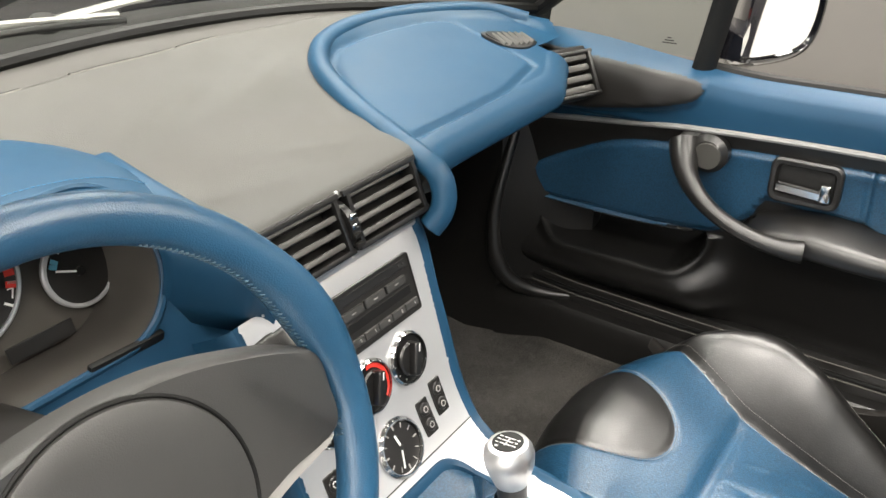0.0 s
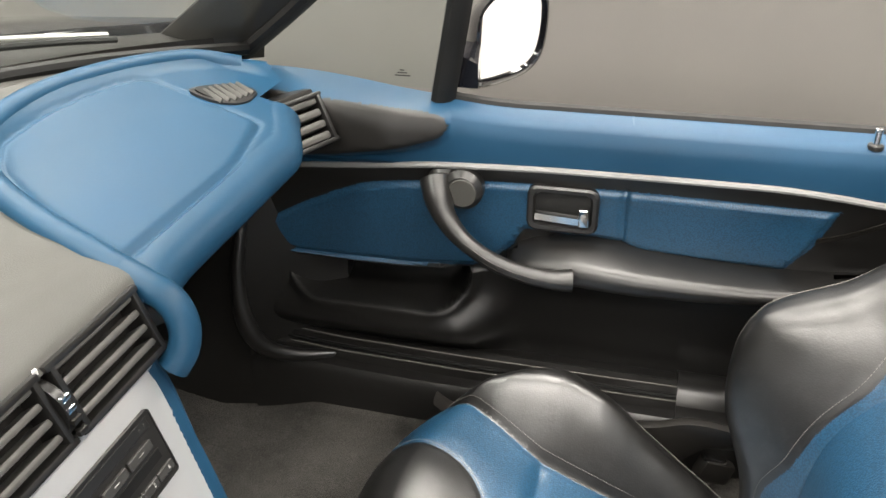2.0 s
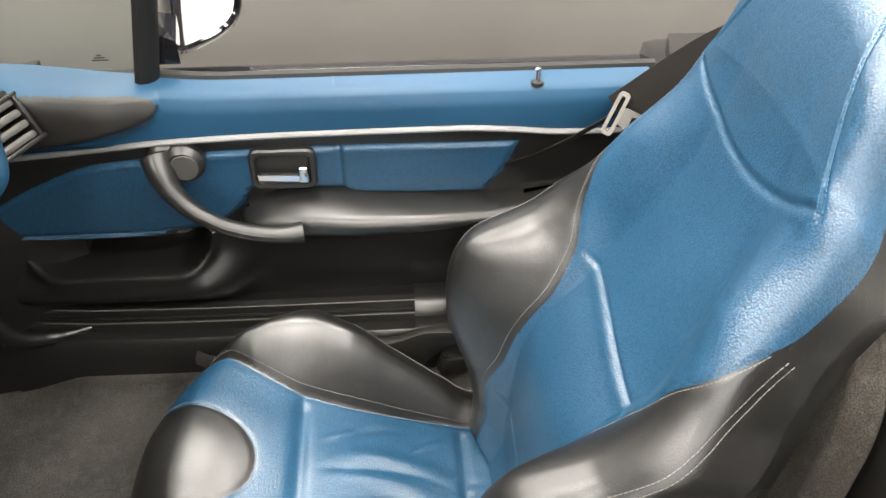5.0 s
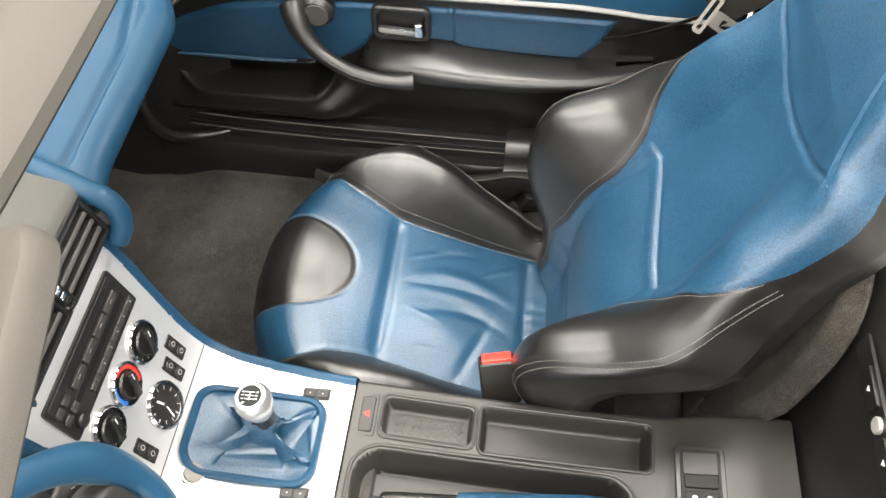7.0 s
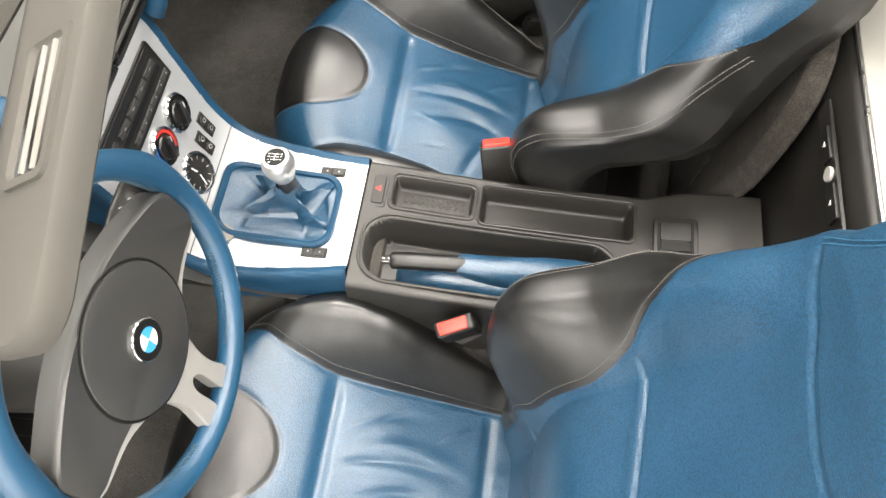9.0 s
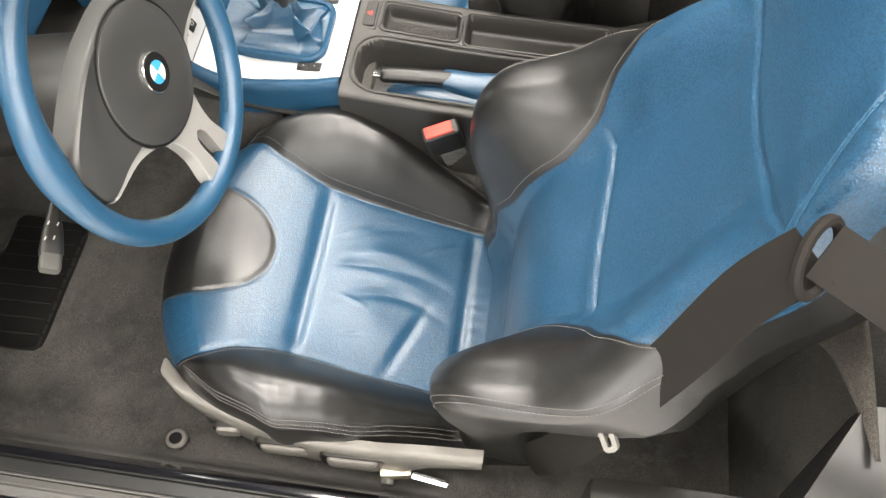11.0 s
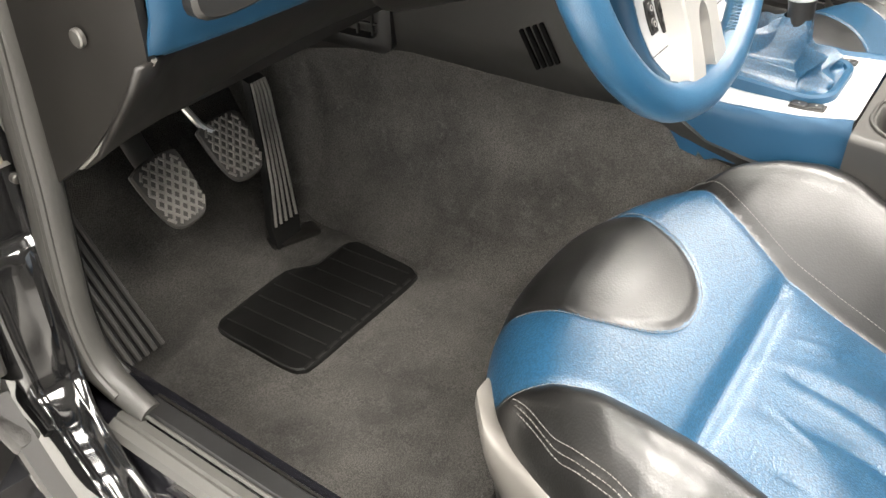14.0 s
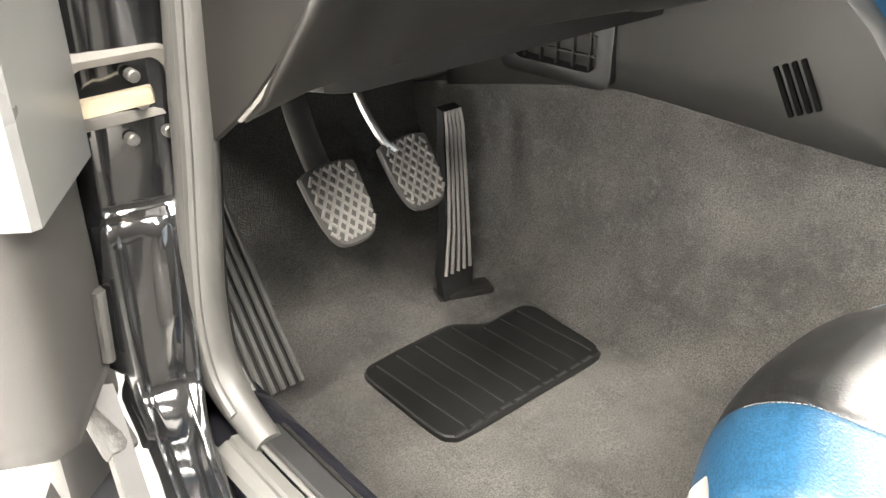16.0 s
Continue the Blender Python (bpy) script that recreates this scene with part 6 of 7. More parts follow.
pane = raw("pane", [(0.700, 0.125, 0.835), (0.690, 0.10, 0.99), (0.684, 0.085, 1.08), (0.668, 0.24, 1.02), (0.690, 0.36, 0.925), (0.703, 0.46, 0.845)], [(0, 1, 2, 3, 4, 5)], GLASS, quarter, "clear quarter glass")
pane.visible_shadow = False
for k in range(3):
    part("etching", box((0.6955 - 0.001 * k, 0.185, 0.853 + 0.004 * k), (0.0008, 0.022 - 0.008 * k, 0.0015)), RUBBER, quarter)
# door mirror
mirror = thing("door_mirror", "door mirror in a dark housing outside the passenger window", "mirror", at=(0.80, 0.12, 0.85))
mo = smooth_line(MIRROR_OUTLINE, 5, True)
mc = Vector(tuple(np.mean(np.array(mo), axis=0)))
nrm = (Vector((-0.31, -0.15, 1.2)) - mc).normalized() * 0.75 + Vector((-0.25, -1.0, 0.15)).normalized() * 0.25
nrm.normalize()
def shell(k, d):
    return [mc + (Vector(p) - mc) * k + nrm * d for p in mo]
part("mirror_glass", rings([shell(0.93, -0.004), shell(0.93, 0.0)]), mat("mirror_silver", (0.9, 0.9, 0.9), 0.02, 1.0, bump=0, tone=0.0), mirror, "silvered glass")
part("housing", rings([shell(0.94, -0.002), shell(0.97, 0.008), shell(1.03, 0.006), shell(1.10, -0.012), shell(1.10, -0.05), shell(0.95, -0.085), shell(0.6, -0.11), shell(0.1, -0.118)], caps=False), GLOSS_BLACK, mirror, "dark glossy housing")
part("mirror_foot", rings([[(0.715, 0.135, 0.835), (0.715, 0.085, 0.835), (0.715, 0.085, 0.868), (0.715, 0.135, 0.89)], [(0.80, 0.14, 0.85), (0.80, 0.10, 0.85), (0.80, 0.10, 0.872), (0.80, 0.14, 0.88)]]), GLOSS_BLACK, mirror, "glossy black foot")

# ---- car floor, footwells, bulkhead ----
floor_y = (-0.75, -0.3, 0.2, 0.56, 0.66, 0.73, 0.79, 0.81)
floor_z = (0.25, 0.25, 0.25, 0.252, 0.275, 0.345, 0.46, 0.75)


def floor_at(x, s):
    y = ip(s, (0, 0.45, 0.95, 1.31, 1.42, 1.52, 1.65, 1.95), floor_y)
    z = ip(s, (0, 0.45, 0.95, 1.31, 1.42, 1.52, 1.65, 1.95), floor_z)
    z = z + 0.10 * ss(np.abs(x), 0.615, 0.655) * (s < 1.8)
    z = z + 0.004 * np.sin(9 * x + 3 * y) * np.sin(7 * y)
    return x, y, z


sheet = sheet_parts(floor_at, (-0.655, 0.655, 0.0, 1.95), (60, 90), [lambda x, s: x], [("carpet", CARPET, lambda g, u, v: u > -9, "")], None)
fl = sheet[0]
fl.name = "floor"
tagged(fl, "black carpeted car floor with faint dust", "floor", kind="structure")
tagged(part("underbody", box((0, 0.0, 0.20), (1.5, 1.7, 0.06)), BLACK_PLASTIC), "black underbody", "floor", kind="structure")


def side_tunnel(sx, label):
    t = thing("tunnel_side", label, "tunnel panel", "tunnel side panels", at=(sx * 0.15, 0.4, 0.25))
    loops = []
    for y in np.linspace(-0.62, 0.80, 24):
        w = float(ip(y, (-0.62, 0.0, 0.25, 0.55, 0.80), (0.105, 0.112, 0.150, 0.175, 0.20)))
        top = float(ip(y, (-0.62, 0.0, 0.1, 0.3, 0.45, 0.61, 0.8), (0.44, 0.455, 0.500, 0.528, 0.533, 0.505, 0.46)))
        loops.append([(sx * (w + 0.07), y, 0.248), (sx * (w + 0.045), y, 0.262), (sx * (w + 0.022), y, 0.30), (sx * (w + 0.008), y, 0.36), (sx * w, y, 0.42), (sx * (w - 0.004), y, top), (sx * 0.05, y, top)])
    part("carpet", rings(loops, closed=False), CARPET, t, "black tunnel carpet")
    if sx > 0:
        return t
    loops = []
    for y in np.linspace(-0.06, 0.72, 18):
        w = float(ip(y, (-0.06, 0.08, 0.16, 0.25, 0.55, 0.80), (0.106, 0.113, 0.135, 0.166, 0.188, 0.20)))
        low = float(ip(y, (-0.06, 0.08, 0.17, 0.3, 0.45, 0.53, 0.61, 0.8), (0.44, 0.462, 0.512, 0.525, 0.530, 0.518, 0.501, 0.455)))
        high = float(ip(y, (-0.06, 0.08, 0.17, 0.26, 0.8), (0.465, 0.490, 0.57, 0.68, 0.68)))
        loops.append([(sx * (w - 0.004), y, low)] + [(sx * (w + 0.012 * k), y, low + (high - low) * k) for k in (0.3, 0.6, 1.0)] + [(sx * 0.08, y, high)])
    part("side_panel", rings(loops, closed=False), mat("dark_grey_plastic", (0.030, 0.029, 0.0265), 0.48, spec=0.45, grain=1400, bump=0.2, tone=0.12, depth=0.0003), t, "smooth black side panel").modifiers.new("thick", "SOLIDIFY").thickness = 0.004
    return t


tl = side_tunnel(-1, "carpeted tunnel side with smooth black panel in the driver's footwell")
side_tunnel(1, "carpeted tunnel side with smooth black panel in the passenger footwell")
# Solid black bars: the shade inside the grille's openings is their colour.
SLOT_SHADE = mat("slot_shade_black", (0.003, 0.003, 0.003), 0.95, spec=0.05, tone=0.1)
for k in range(4):
    part("grille_slot", box((-0.1745, 0.2765 - 0.0082 * k, 0.570 + 0.0041 * k), (0.005, 0.0054, 0.050), 0.002, (-28, 0, 10)), SLOT_SHADE, tl)
part("screw", disc((-0.1895, 0.422, 0.628), 0.0065, 0.006, (0, -90, 0), 16), BLACK_PLASTIC, tl)
fb = thing("footwell_bracket", "black slotted bracket under the dashboard", "bracket", at=(-0.24, 0.66, 0.5))
FM = pose(-0.197, 0.535, 0.582, 90, 0, -84)
part("plate", fixed(rings([frame_loop(0.150, 0.110, 0.014, -0.01), frame_loop(0.150, 0.110, 0.014, 0.004), frame_loop(0.138, 0.098, 0.012, 0.006), frame_loop(0.112, 0.076, 0.012, 0.005), frame_loop(0.106, 0.070, 0.012, -0.012)], caps=False), FM), BLACK_SATIN, fb, "black moulded frame")
part("void", fixed(plate(0.108, 0.072, 0.01, -0.016, -0.012), FM), RUBBER, fb)
for k in range(5):
    part("bar", fixed(box((-0.044 + 0.022 * k, 0, -0.003), (0.003, 0.074, 0.006), 0.001), FM), BLACK_PLASTIC, fb)
for k in range(3):
    part("bar", fixed(box((0, -0.022 + 0.022 * k, -0.004), (0.108, 0.003, 0.005), 0.001), FM), BLACK_PLASTIC, fb)
part("fitting", fixed(disc((-0.03, 0.008, -0.011), 0.016, 0.006, (0, 0, 0), 20), FM), GREY_TRIM, fb)

# heel pad
DUSTY = mat("dusty_worn_rubber", (0.0095, 0.009, 0.0085), 0.58, grain=500, bump=0.4, tone=0.45, depth=0.0005)
pad = thing("heel_pad", "ribbed black rubber heel pad on the carpet", "heel pad", at=(-0.37, 0.46, 0.253))
outline = smooth_line([(-0.462, 0.385), (-0.37, 0.3835), (-0.272, 0.382), (-0.256, 0.390), (-0.250, 0.405), (-0.247, 0.45), (-0.244, 0.490), (-0.248, 0.504), (-0.260, 0.511), (-0.285, 0.512), (-0.308, 0.512), (-0.322, 0.516), (-0.335, 0.527), (-0.348, 0.536), (-0.364, 0.539), (-0.41, 0.539), (-0.466, 0.537), (-0.480, 0.532), (-0.486, 0.518), (-0.487, 0.47), (-0.487, 0.408), (-0.480, 0.391)], 4, True)
pc = np.mean(np.array(outline), axis=0)
part("pad", rings([[(pc[0] + (x - pc[0]) * k, pc[1] + (y - pc[1]) * k, 0.2545 + z) for x, y in outline] for z, k in ((-0.004, 1.0), (0.002, 1.0), (0.004, 0.985), (0.0028, 0.95), (0.0028, 0.5), (0.0028, 0.05))]), RUBBER, pad, "black rubber pad")
for k in range(8):
    x = -0.462 + 0.028 * k
    part("rib", box((x, 0.463 if x < -0.34 else 0.451, 0.2573), (0.0018, 0.136 if x < -0.34 else 0.112, 0.0024), 0.0006, (0, 0, 2)), DUSTY, pad)
for k in range(10):
    part("edge_stitch", box((-0.470 + 0.021 * k, 0.3885 - 0.0003 * k, 0.2585), (0.015, 0.004, 0.0024), 0.0006), DUSTY, pad)

# ---- pedals ----
PEDAL_BASE = mat("dark_pedal_rubber", (0.06, 0.057, 0.052), 0.6, grain=500, bump=0.4, tone=0.3, depth=0.0006)


def pad_pedal(cx, cy, cz, tilt, yaw, label):
    t = thing("pedal", label, "pedal", "pedals", at=(cx, cy, cz))
    m = pose(cx, cy, cz, 90 + tilt, 0, yaw)
    o = smooth_line([(-0.034, 0.026), (-0.030, 0.036), (0.0, 0.040), (0.030, 0.036), (0.034, 0.026), (0.031, -0.015), (0.022, -0.038), (0.0, -0.043), (-0.022, -0.038), (-0.031, -0.015)], 4, True)
    part("pad", fixed(rings([[(x * k, y * k, z) for x, y in o] for z, k in ((-0.006, 0.92), (-0.003, 0.98), (0.001, 1.0), (0.004, 0.95), (0.0042, 0.5))]), m), PEDAL_BASE, t, "worn rubber pedal pad")
    for i in range(-4, 5):
        for sgn in (1, -1):
            pts = []
            for q in np.linspace(-0.06, 0.06, 25):
                a = radians(52 * sgn)
                x, y = 0.0115 * i - q * math.sin(a) * 0 + q * math.cos(a), q * math.sin(a)
                if (x / 0.030) ** 4 + (y / 0.037) ** 4 < 0.95:
                    pts.append((x, y, 0.0045))
            if len(pts) > 2:
                part("tread_rib", fixed(tube([pts[0], pts[-1]], 0.0019, 6), m), PEDAL, t)
    return t


DULL = mat("dull_steel", (0.16, 0.155, 0.145), 0.4, metal=0.7, grain=500, bump=0.1, tone=0.2)
cl = pad_pedal(-0.500, 0.530, 0.468, -35, 6, "worn black rubber clutch pedal")
bk = pad_pedal(-0.384, 0.560, 0.458, -35, 4, "worn black rubber brake pedal")
part("arm", tube(smooth_line([(-0.503, 0.546, 0.480), (-0.503, 0.566, 0.502), (-0.494, 0.60, 0.526), (-0.484, 0.63, 0.545), (-0.475, 0.68, 0.58)], 4), 0.0150, 10, flat=0.40), DULL, cl, "flat dull steel arm")
part("arm", tube(smooth_line([(-0.398, 0.572, 0.480), (-0.408, 0.580, 0.492), (-0.414, 0.602, 0.520), (-0.410, 0.628, 0.547), (-0.40, 0.67, 0.59)], 4), 0.0045, 8), STEEL, bk, "thin steel arm")
gas = thing("accelerator_pedal", "long ribbed black accelerator pedal", "pedal", at=(-0.29, 0.60, 0.26))
gl = []
for y, z, x0, x1 in ((0.578, 0.258, -0.322, -0.276), (0.592, 0.285, -0.316, -0.262), (0.603, 0.34, -0.300, -0.258), (0.612, 0.40, -0.292, -0.256), (0.622, 0.465, -0.287, -0.254), (0.626, 0.483, -0.285, -0.256)):
    gl.append([(x0, y, z), (x1, y, z), (x1, y + 0.012, z + 0.003), (x0, y + 0.012, z + 0.003)])
part("pad", rings(gl), RUBBER, gas)
for k in range(5):
    f = 0.12 + 0.19 * k
    part("rib", tube([(a[0][0] + (a[1][0] - a[0][0]) * f, a[0][1] - 0.0015, a[0][2]) for a in gl[1:]], 0.0022, 6), PEDAL, gas)
part("hinge", box((-0.285, 0.585, 0.258), (0.075, 0.03, 0.010), 0.004, (0, 0, -20)), BLACK_PLASTIC, gas)
RIB = mat("worn_foot_rest", (0.075, 0.073, 0.068), 0.4, grain=600, bump=0.15, tone=0.2)
rest = thing("foot_rest", "ribbed black plastic foot rest", "foot rest", at=(-0.58, 0.60, 0.27))
gl = [[(x0, y, z), (x1, y, z), (x1, y + 0.02, z - 0.01), (x0, y + 0.02, z - 0.01)] for y, z, x0, x1 in ((0.552, 0.268, -0.600, -0.543), (0.590, 0.33, -0.602, -0.548), (0.640, 0.41, -0.604, -0.552), (0.68, 0.475, -0.604, -0.555))]
part("base", rings(gl), BLACK_PLASTIC, rest)
for k in range(5):
    f = 0.1 + 0.2 * k
    part("rib", tube([(a[0][0] + (a[1][0] - a[0][0]) * f, a[0][1] - 0.003, a[0][2] + 0.002) for a in gl], 0.0034, 6), RIB, rest)

# ---- knee panel and outer end of the dash ----
knee = thing("knee_panel", "black moulded knee panel under the steering column", "panel", at=(-0.4, 0.4, 0.62))
loops = []
for x in np.r_[-0.677, -0.670, -0.66, np.linspace(-0.645, -0.10, 19)]:
    k = float(ss(x, -0.675, -0.58))
    yb = float(ip(x, (-0.677, -0.585, -0.424, -0.3, -0.2, -0.1), (0.364, 0.398, 0.414, 0.402, 0.382, 0.37)))
    mixed = [tuple(p + (q - p) * k for p, q in zip(a, b)) for a, b in (((0.272, 0.738), (0.330, 0.735)), ((0.290, 0.715), (0.334, 0.712)), ((0.318, 0.684), (0.342, 0.688)), ((yb - 0.022, 0.655), (yb - 0.04, 0.655)))]
    loops.append([(x, y, z) for y, z in mixed] + [(x, yb, 0.640), (x, yb + 0.02, 0.648), (x, 0.50, 0.665), (x, 0.66, 0.68)])
part("panel", rings(loops, closed=False), BLACK_PLASTIC, knee, "black moulded panel").modifiers.new("thick", "SOLIDIFY").thickness = 0.004
# The crease is a grey tube, paler than the panel.
part("crease", tube(smooth_line([(-0.662, 0.272, 0.738), (-0.667, 0.290, 0.715), (-0.672, 0.318, 0.684), (-0.676, 0.345, 0.656), (-0.6785, 0.366, 0.638)], 4), 0.0022, 6), GREY_TRIM, knee, "pale grey moulded edge")
part("lower_shelf", rings([[(x, 0.50, 0.668), (x, 0.66, 0.63), (x, 0.80, 0.62), (x, 0.80, 0.66), (x, 0.5, 0.70)] for x in np.linspace(-0.66, -0.1, 8)]), BLACK_PLASTIC, knee)

dend = thing("dash_end", "blue leather dash end with round black vent", "dash end", at=(-0.64, 0.25, 0.8))
loops = []
for t in np.linspace(0, 1, 12):
    x = -0.50 - 0.166 * t
    d = 0.014 * t * t
    loops.append([(x, 0.60, 0.872 - 0.02 * t), (x, 0.40, 0.872 - 0.015 * t), (x, 0.272 + d, 0.862 - 0.01 * t), (x, 0.248 + d, 0.845), (x, 0.242 + d, 0.80), (x, 0.246 + d, 0.765), (x, 0.256 + d, 0.742), (x, 0.272 + d, 0.732), (x, 0.32, 0.728)])
part("cover", rings(loops, closed=False), BLUE_SMOOTH, dend, "blue leather cover", smooth=60).modifiers.new("thick", "SOLIDIFY").thickness = 0.004
m = pose(-0.588, 0.243, 0.804, 88, 0, -8)
lz = smooth_line([(-0.050, -0.044), (-0.058, -0.02), (-0.052, 0.022), (-0.030, 0.040), (0.030, 0.046), (0.062, 0.034), (0.066, 0.0), (0.052, -0.030), (0.010, -0.040)], 5, True)
part("vent_plate", fixed(rings([[(x * k, y * k, z) for x, y in lz] for z, k in ((-0.008, 1.0), (0.004, 1.0), (0.007, 0.95), (0.007, 0.3))]), m), BLACK_PLASTIC, dend, "black vent plate")
ring = part("vent_ring", fixed(disc((0.010, 0.002, 0.004), 0.0385, 0.008, (0, 0, 0), 40, 0.003, 0.033), m), BLACK_SATIN, dend, "round vent ring")
part("vent_core", fixed(disc((0.010, 0.002, 0.006), 0.034, 0.002, (0, 0, 0), 36), m), RUBBER, ring)
for k in range(5):
    part("slat", fixed(box((0.010, -0.022 + 0.012 * k, 0.012), (0.058 - 0.009 * abs(k - 2), 0.005, 0.008), 0.001, (25, 0, 0)), m), SLAT, ring)
part("vent_tab", fixed(box((0.012, 0.004, 0.020), (0.008, 0.012, 0.010), 0.002), m), CHROME, ring, "bright slider")
part("vent_wheel", fixed(disc((0.052, 0.0, 0.004), 0.011, 0.008, (0, 0, 0), 20, 0.002), m), SLAT, dend, "small ribbed wheel")
side = part("end_panel", rings([[(x - d, y, z) for x, y, z in ((-0.677, 0.366, 0.638), (-0.675, 0.345, 0.656), (-0.671, 0.318, 0.684), (-0.666, 0.290, 0.715), (-0.661, 0.272, 0.738), (-0.664, 0.266, 0.80), (-0.664, 0.285, 0.856), (-0.668, 0.405, 0.858), (-0.676, 0.405, 0.612), (-0.677, 0.395, 0.618))] for d in (0.0, 0.006)]), BLACK_PLASTIC, dend, "black end panel")
part("screw", disc((-0.675, 0.325, 0.745), 0.0065, 0.004, (0, -90, 0), 16), DULL, dend)

# ---- driver's sill, door post, seal ----
sill_y = ((-0.70, 0.0), (-0.2, 0.0), (0.1, 0.003), (0.350, 0.0105))
loops = []
prof = ((-0.645, 0.26), (-0.656, 0.372), (-0.668, 0.396), (-0.683, 0.402), (-0.704, 0.402), (-0.706, 0.397), (-0.731, 0.390), (-0.733, 0.368), (-0.738, 0.360), (-0.770, 0.352), (-0.784, 0.338), (-0.808, 0.320), (-0.835, 0.27), (-0.84, 0.18), (-0.645, 0.18))
for y in np.linspace(-0.72, 0.50, 20):
    d = 0.015 * max(0.0, (y - 0.0) / 0.5)
    loops.append([(x, y, z + (d if z > 0.25 else 0)) for x, z in prof])
tagged(part("sill_driver", rings(loops), GLOSS_BLACK, smooth=25), "glossy black door sill of the open driver's side", "sill", kind="structure")
SILL_TRIM = mat("satin_sill_trim", (0.012, 0.012, 0.012), 0.42, grain=900, bump=0.12, tone=0.25, wear=0.005, depth=0.0003)
SEAL = mat("grey_seal_rubber", (0.06, 0.0585, 0.0545), 0.50, grain=500, bump=0.1, tone=0.12)
sr = thing("sill_trim", "satin black trim strip along the driver's sill", "sill strip", at=(-0.694, 0, 0.40))
part("strip", rings([[(-0.6835, y, 0.404 + dz), (-0.686, y, 0.4075 + dz), (-0.701, y, 0.4085 + dz), (-0.7035, y, 0.405 + dz)] for y, dz in sill_y]), SILL_TRIM, sr)
# The lip's highlight is put into its pale grey colour.
part("edge_lip", tube([(-0.7050, y, 0.4055 + dz) for y, dz in sill_y], 0.0020, 8), SEAL, sr, "lip in pale grey for the highlight along it")
part("inner_lip", tube([(-0.6815, y, 0.404 + dz) for y, dz in sill_y], 0.0016, 6), BLACK_SATIN, sr)
tp = thing("tread_plate", "bright metal tread plate on the driver's sill", "tread plate", at=(-0.752, 0, 0.35))
part("plate", rings([[(-0.739, y, 0.3615 + dz), (-0.741, y, 0.3640 + dz), (-0.766, y, 0.3570 + dz), (-0.768, y, 0.3545 + dz)] for y, dz in ((-0.45, 0.0), (0.05, 0.002), (0.30, 0.009))]), STEEL, tp, "polished metal plate")
part("clear_film", rings([[(-0.743, y, 0.3642 + dz), (-0.7435, y, 0.3650 + dz), (-0.7635, y, 0.3590 + dz), (-0.764, y, 0.3584 + dz)] for y, dz in ((0.21, 0.0063), (0.295, 0.009))]), GREY_TRIM, tp, "grey protective film")
seal_path = smooth_line([(-0.662, 0.412, 0.95), (-0.677, 0.411, 0.76), (-0.682, 0.410, 0.70), (-0.685, 0.410, 0.667), (-0.689, 0.410, 0.614), (-0.695, 0.410, 0.555), (-0.700, 0.409, 0.495), (-0.701, 0.402, 0.452), (-0.7005, 0.380, 0.428), (-0.700, 0.338, 0.414)], 6)
seal = thing("door_seal", "grey rubber door seal round the driver's door post", "door seal", "door seals", at=(-0.70, 0.36, 0.41))
part("bulb", tube(seal_path, [0.0150] * (len(seal_path) - 9) + [0.0145, 0.014, 0.0135, 0.013, 0.0125, 0.012, 0.0115, 0.011, 0.0105], 16), SEAL, seal)
part("lip", tube([(x - 0.0095, y - 0.009, z + 0.003) for x, y, z in seal_path[:-5]], 0.0042, 8), SEAL, seal)
part("lip", tube([(x + 0.0135, y - 0.004, z + 0.003) for x, y, z in seal_path[:-6]], 0.0030, 8), RUBBER, seal, "dark inner lip")
seal = thing("door_seal", "grey rubber door seal along the driver's sill", "door seal", "door seals", at=(-0.718, 0.0, 0.39))
part("flange", rings([[(-0.7065, y, 0.398 + dz), (-0.708, y, 0.4025 + dz), (-0.716, y, 0.4035 + dz), (-0.718, y, 0.4010 + dz), (-0.7205, y, 0.4020 + dz), (-0.728, y, 0.3985 + dz), (-0.7315, y, 0.3915 + dz)] for y, dz in ((-0.62, 0.0), (-0.2, 0.0), (0.1, 0.003), (0.362, 0.0115))]), SEAL, seal)
part("tail", tube(smooth_line([(-0.718, -0.61, 0.398), (-0.715, -0.65, 0.42), (-0.72, -0.69, 0.60)], 5), 0.010, 10), RUBBER, seal)
PALE = mat("pale_bracket_paint", (0.16, 0.152, 0.14), 0.45, bump=0.1, tone=0.1)
post = thing("door_post", "glossy black painted front door post", "door post", at=(-0.74, 0.40, 0.36))
st = np.array([(0.88, 0.455, -0.728, 0.450, -0.660), (0.70, 0.446, -0.742, 0.438, -0.680), (0.60, 0.438, -0.748, 0.426, -0.692), (0.572, 0.432, -0.751, 0.421, -0.698), (0.566, 0.424, -0.754, 0.414, -0.700), (0.50, 0.408, -0.758, 0.402, -0.711), (0.455, 0.396, -0.761, 0.388, -0.720), (0.432, 0.374, -0.764, 0.366, -0.729), (0.412, 0.350, -0.768, 0.344, -0.734), (0.396, 0.322, -0.772, 0.318, -0.738), (0.375, 0.300, -0.774, 0.296, -0.740)])
loops = []
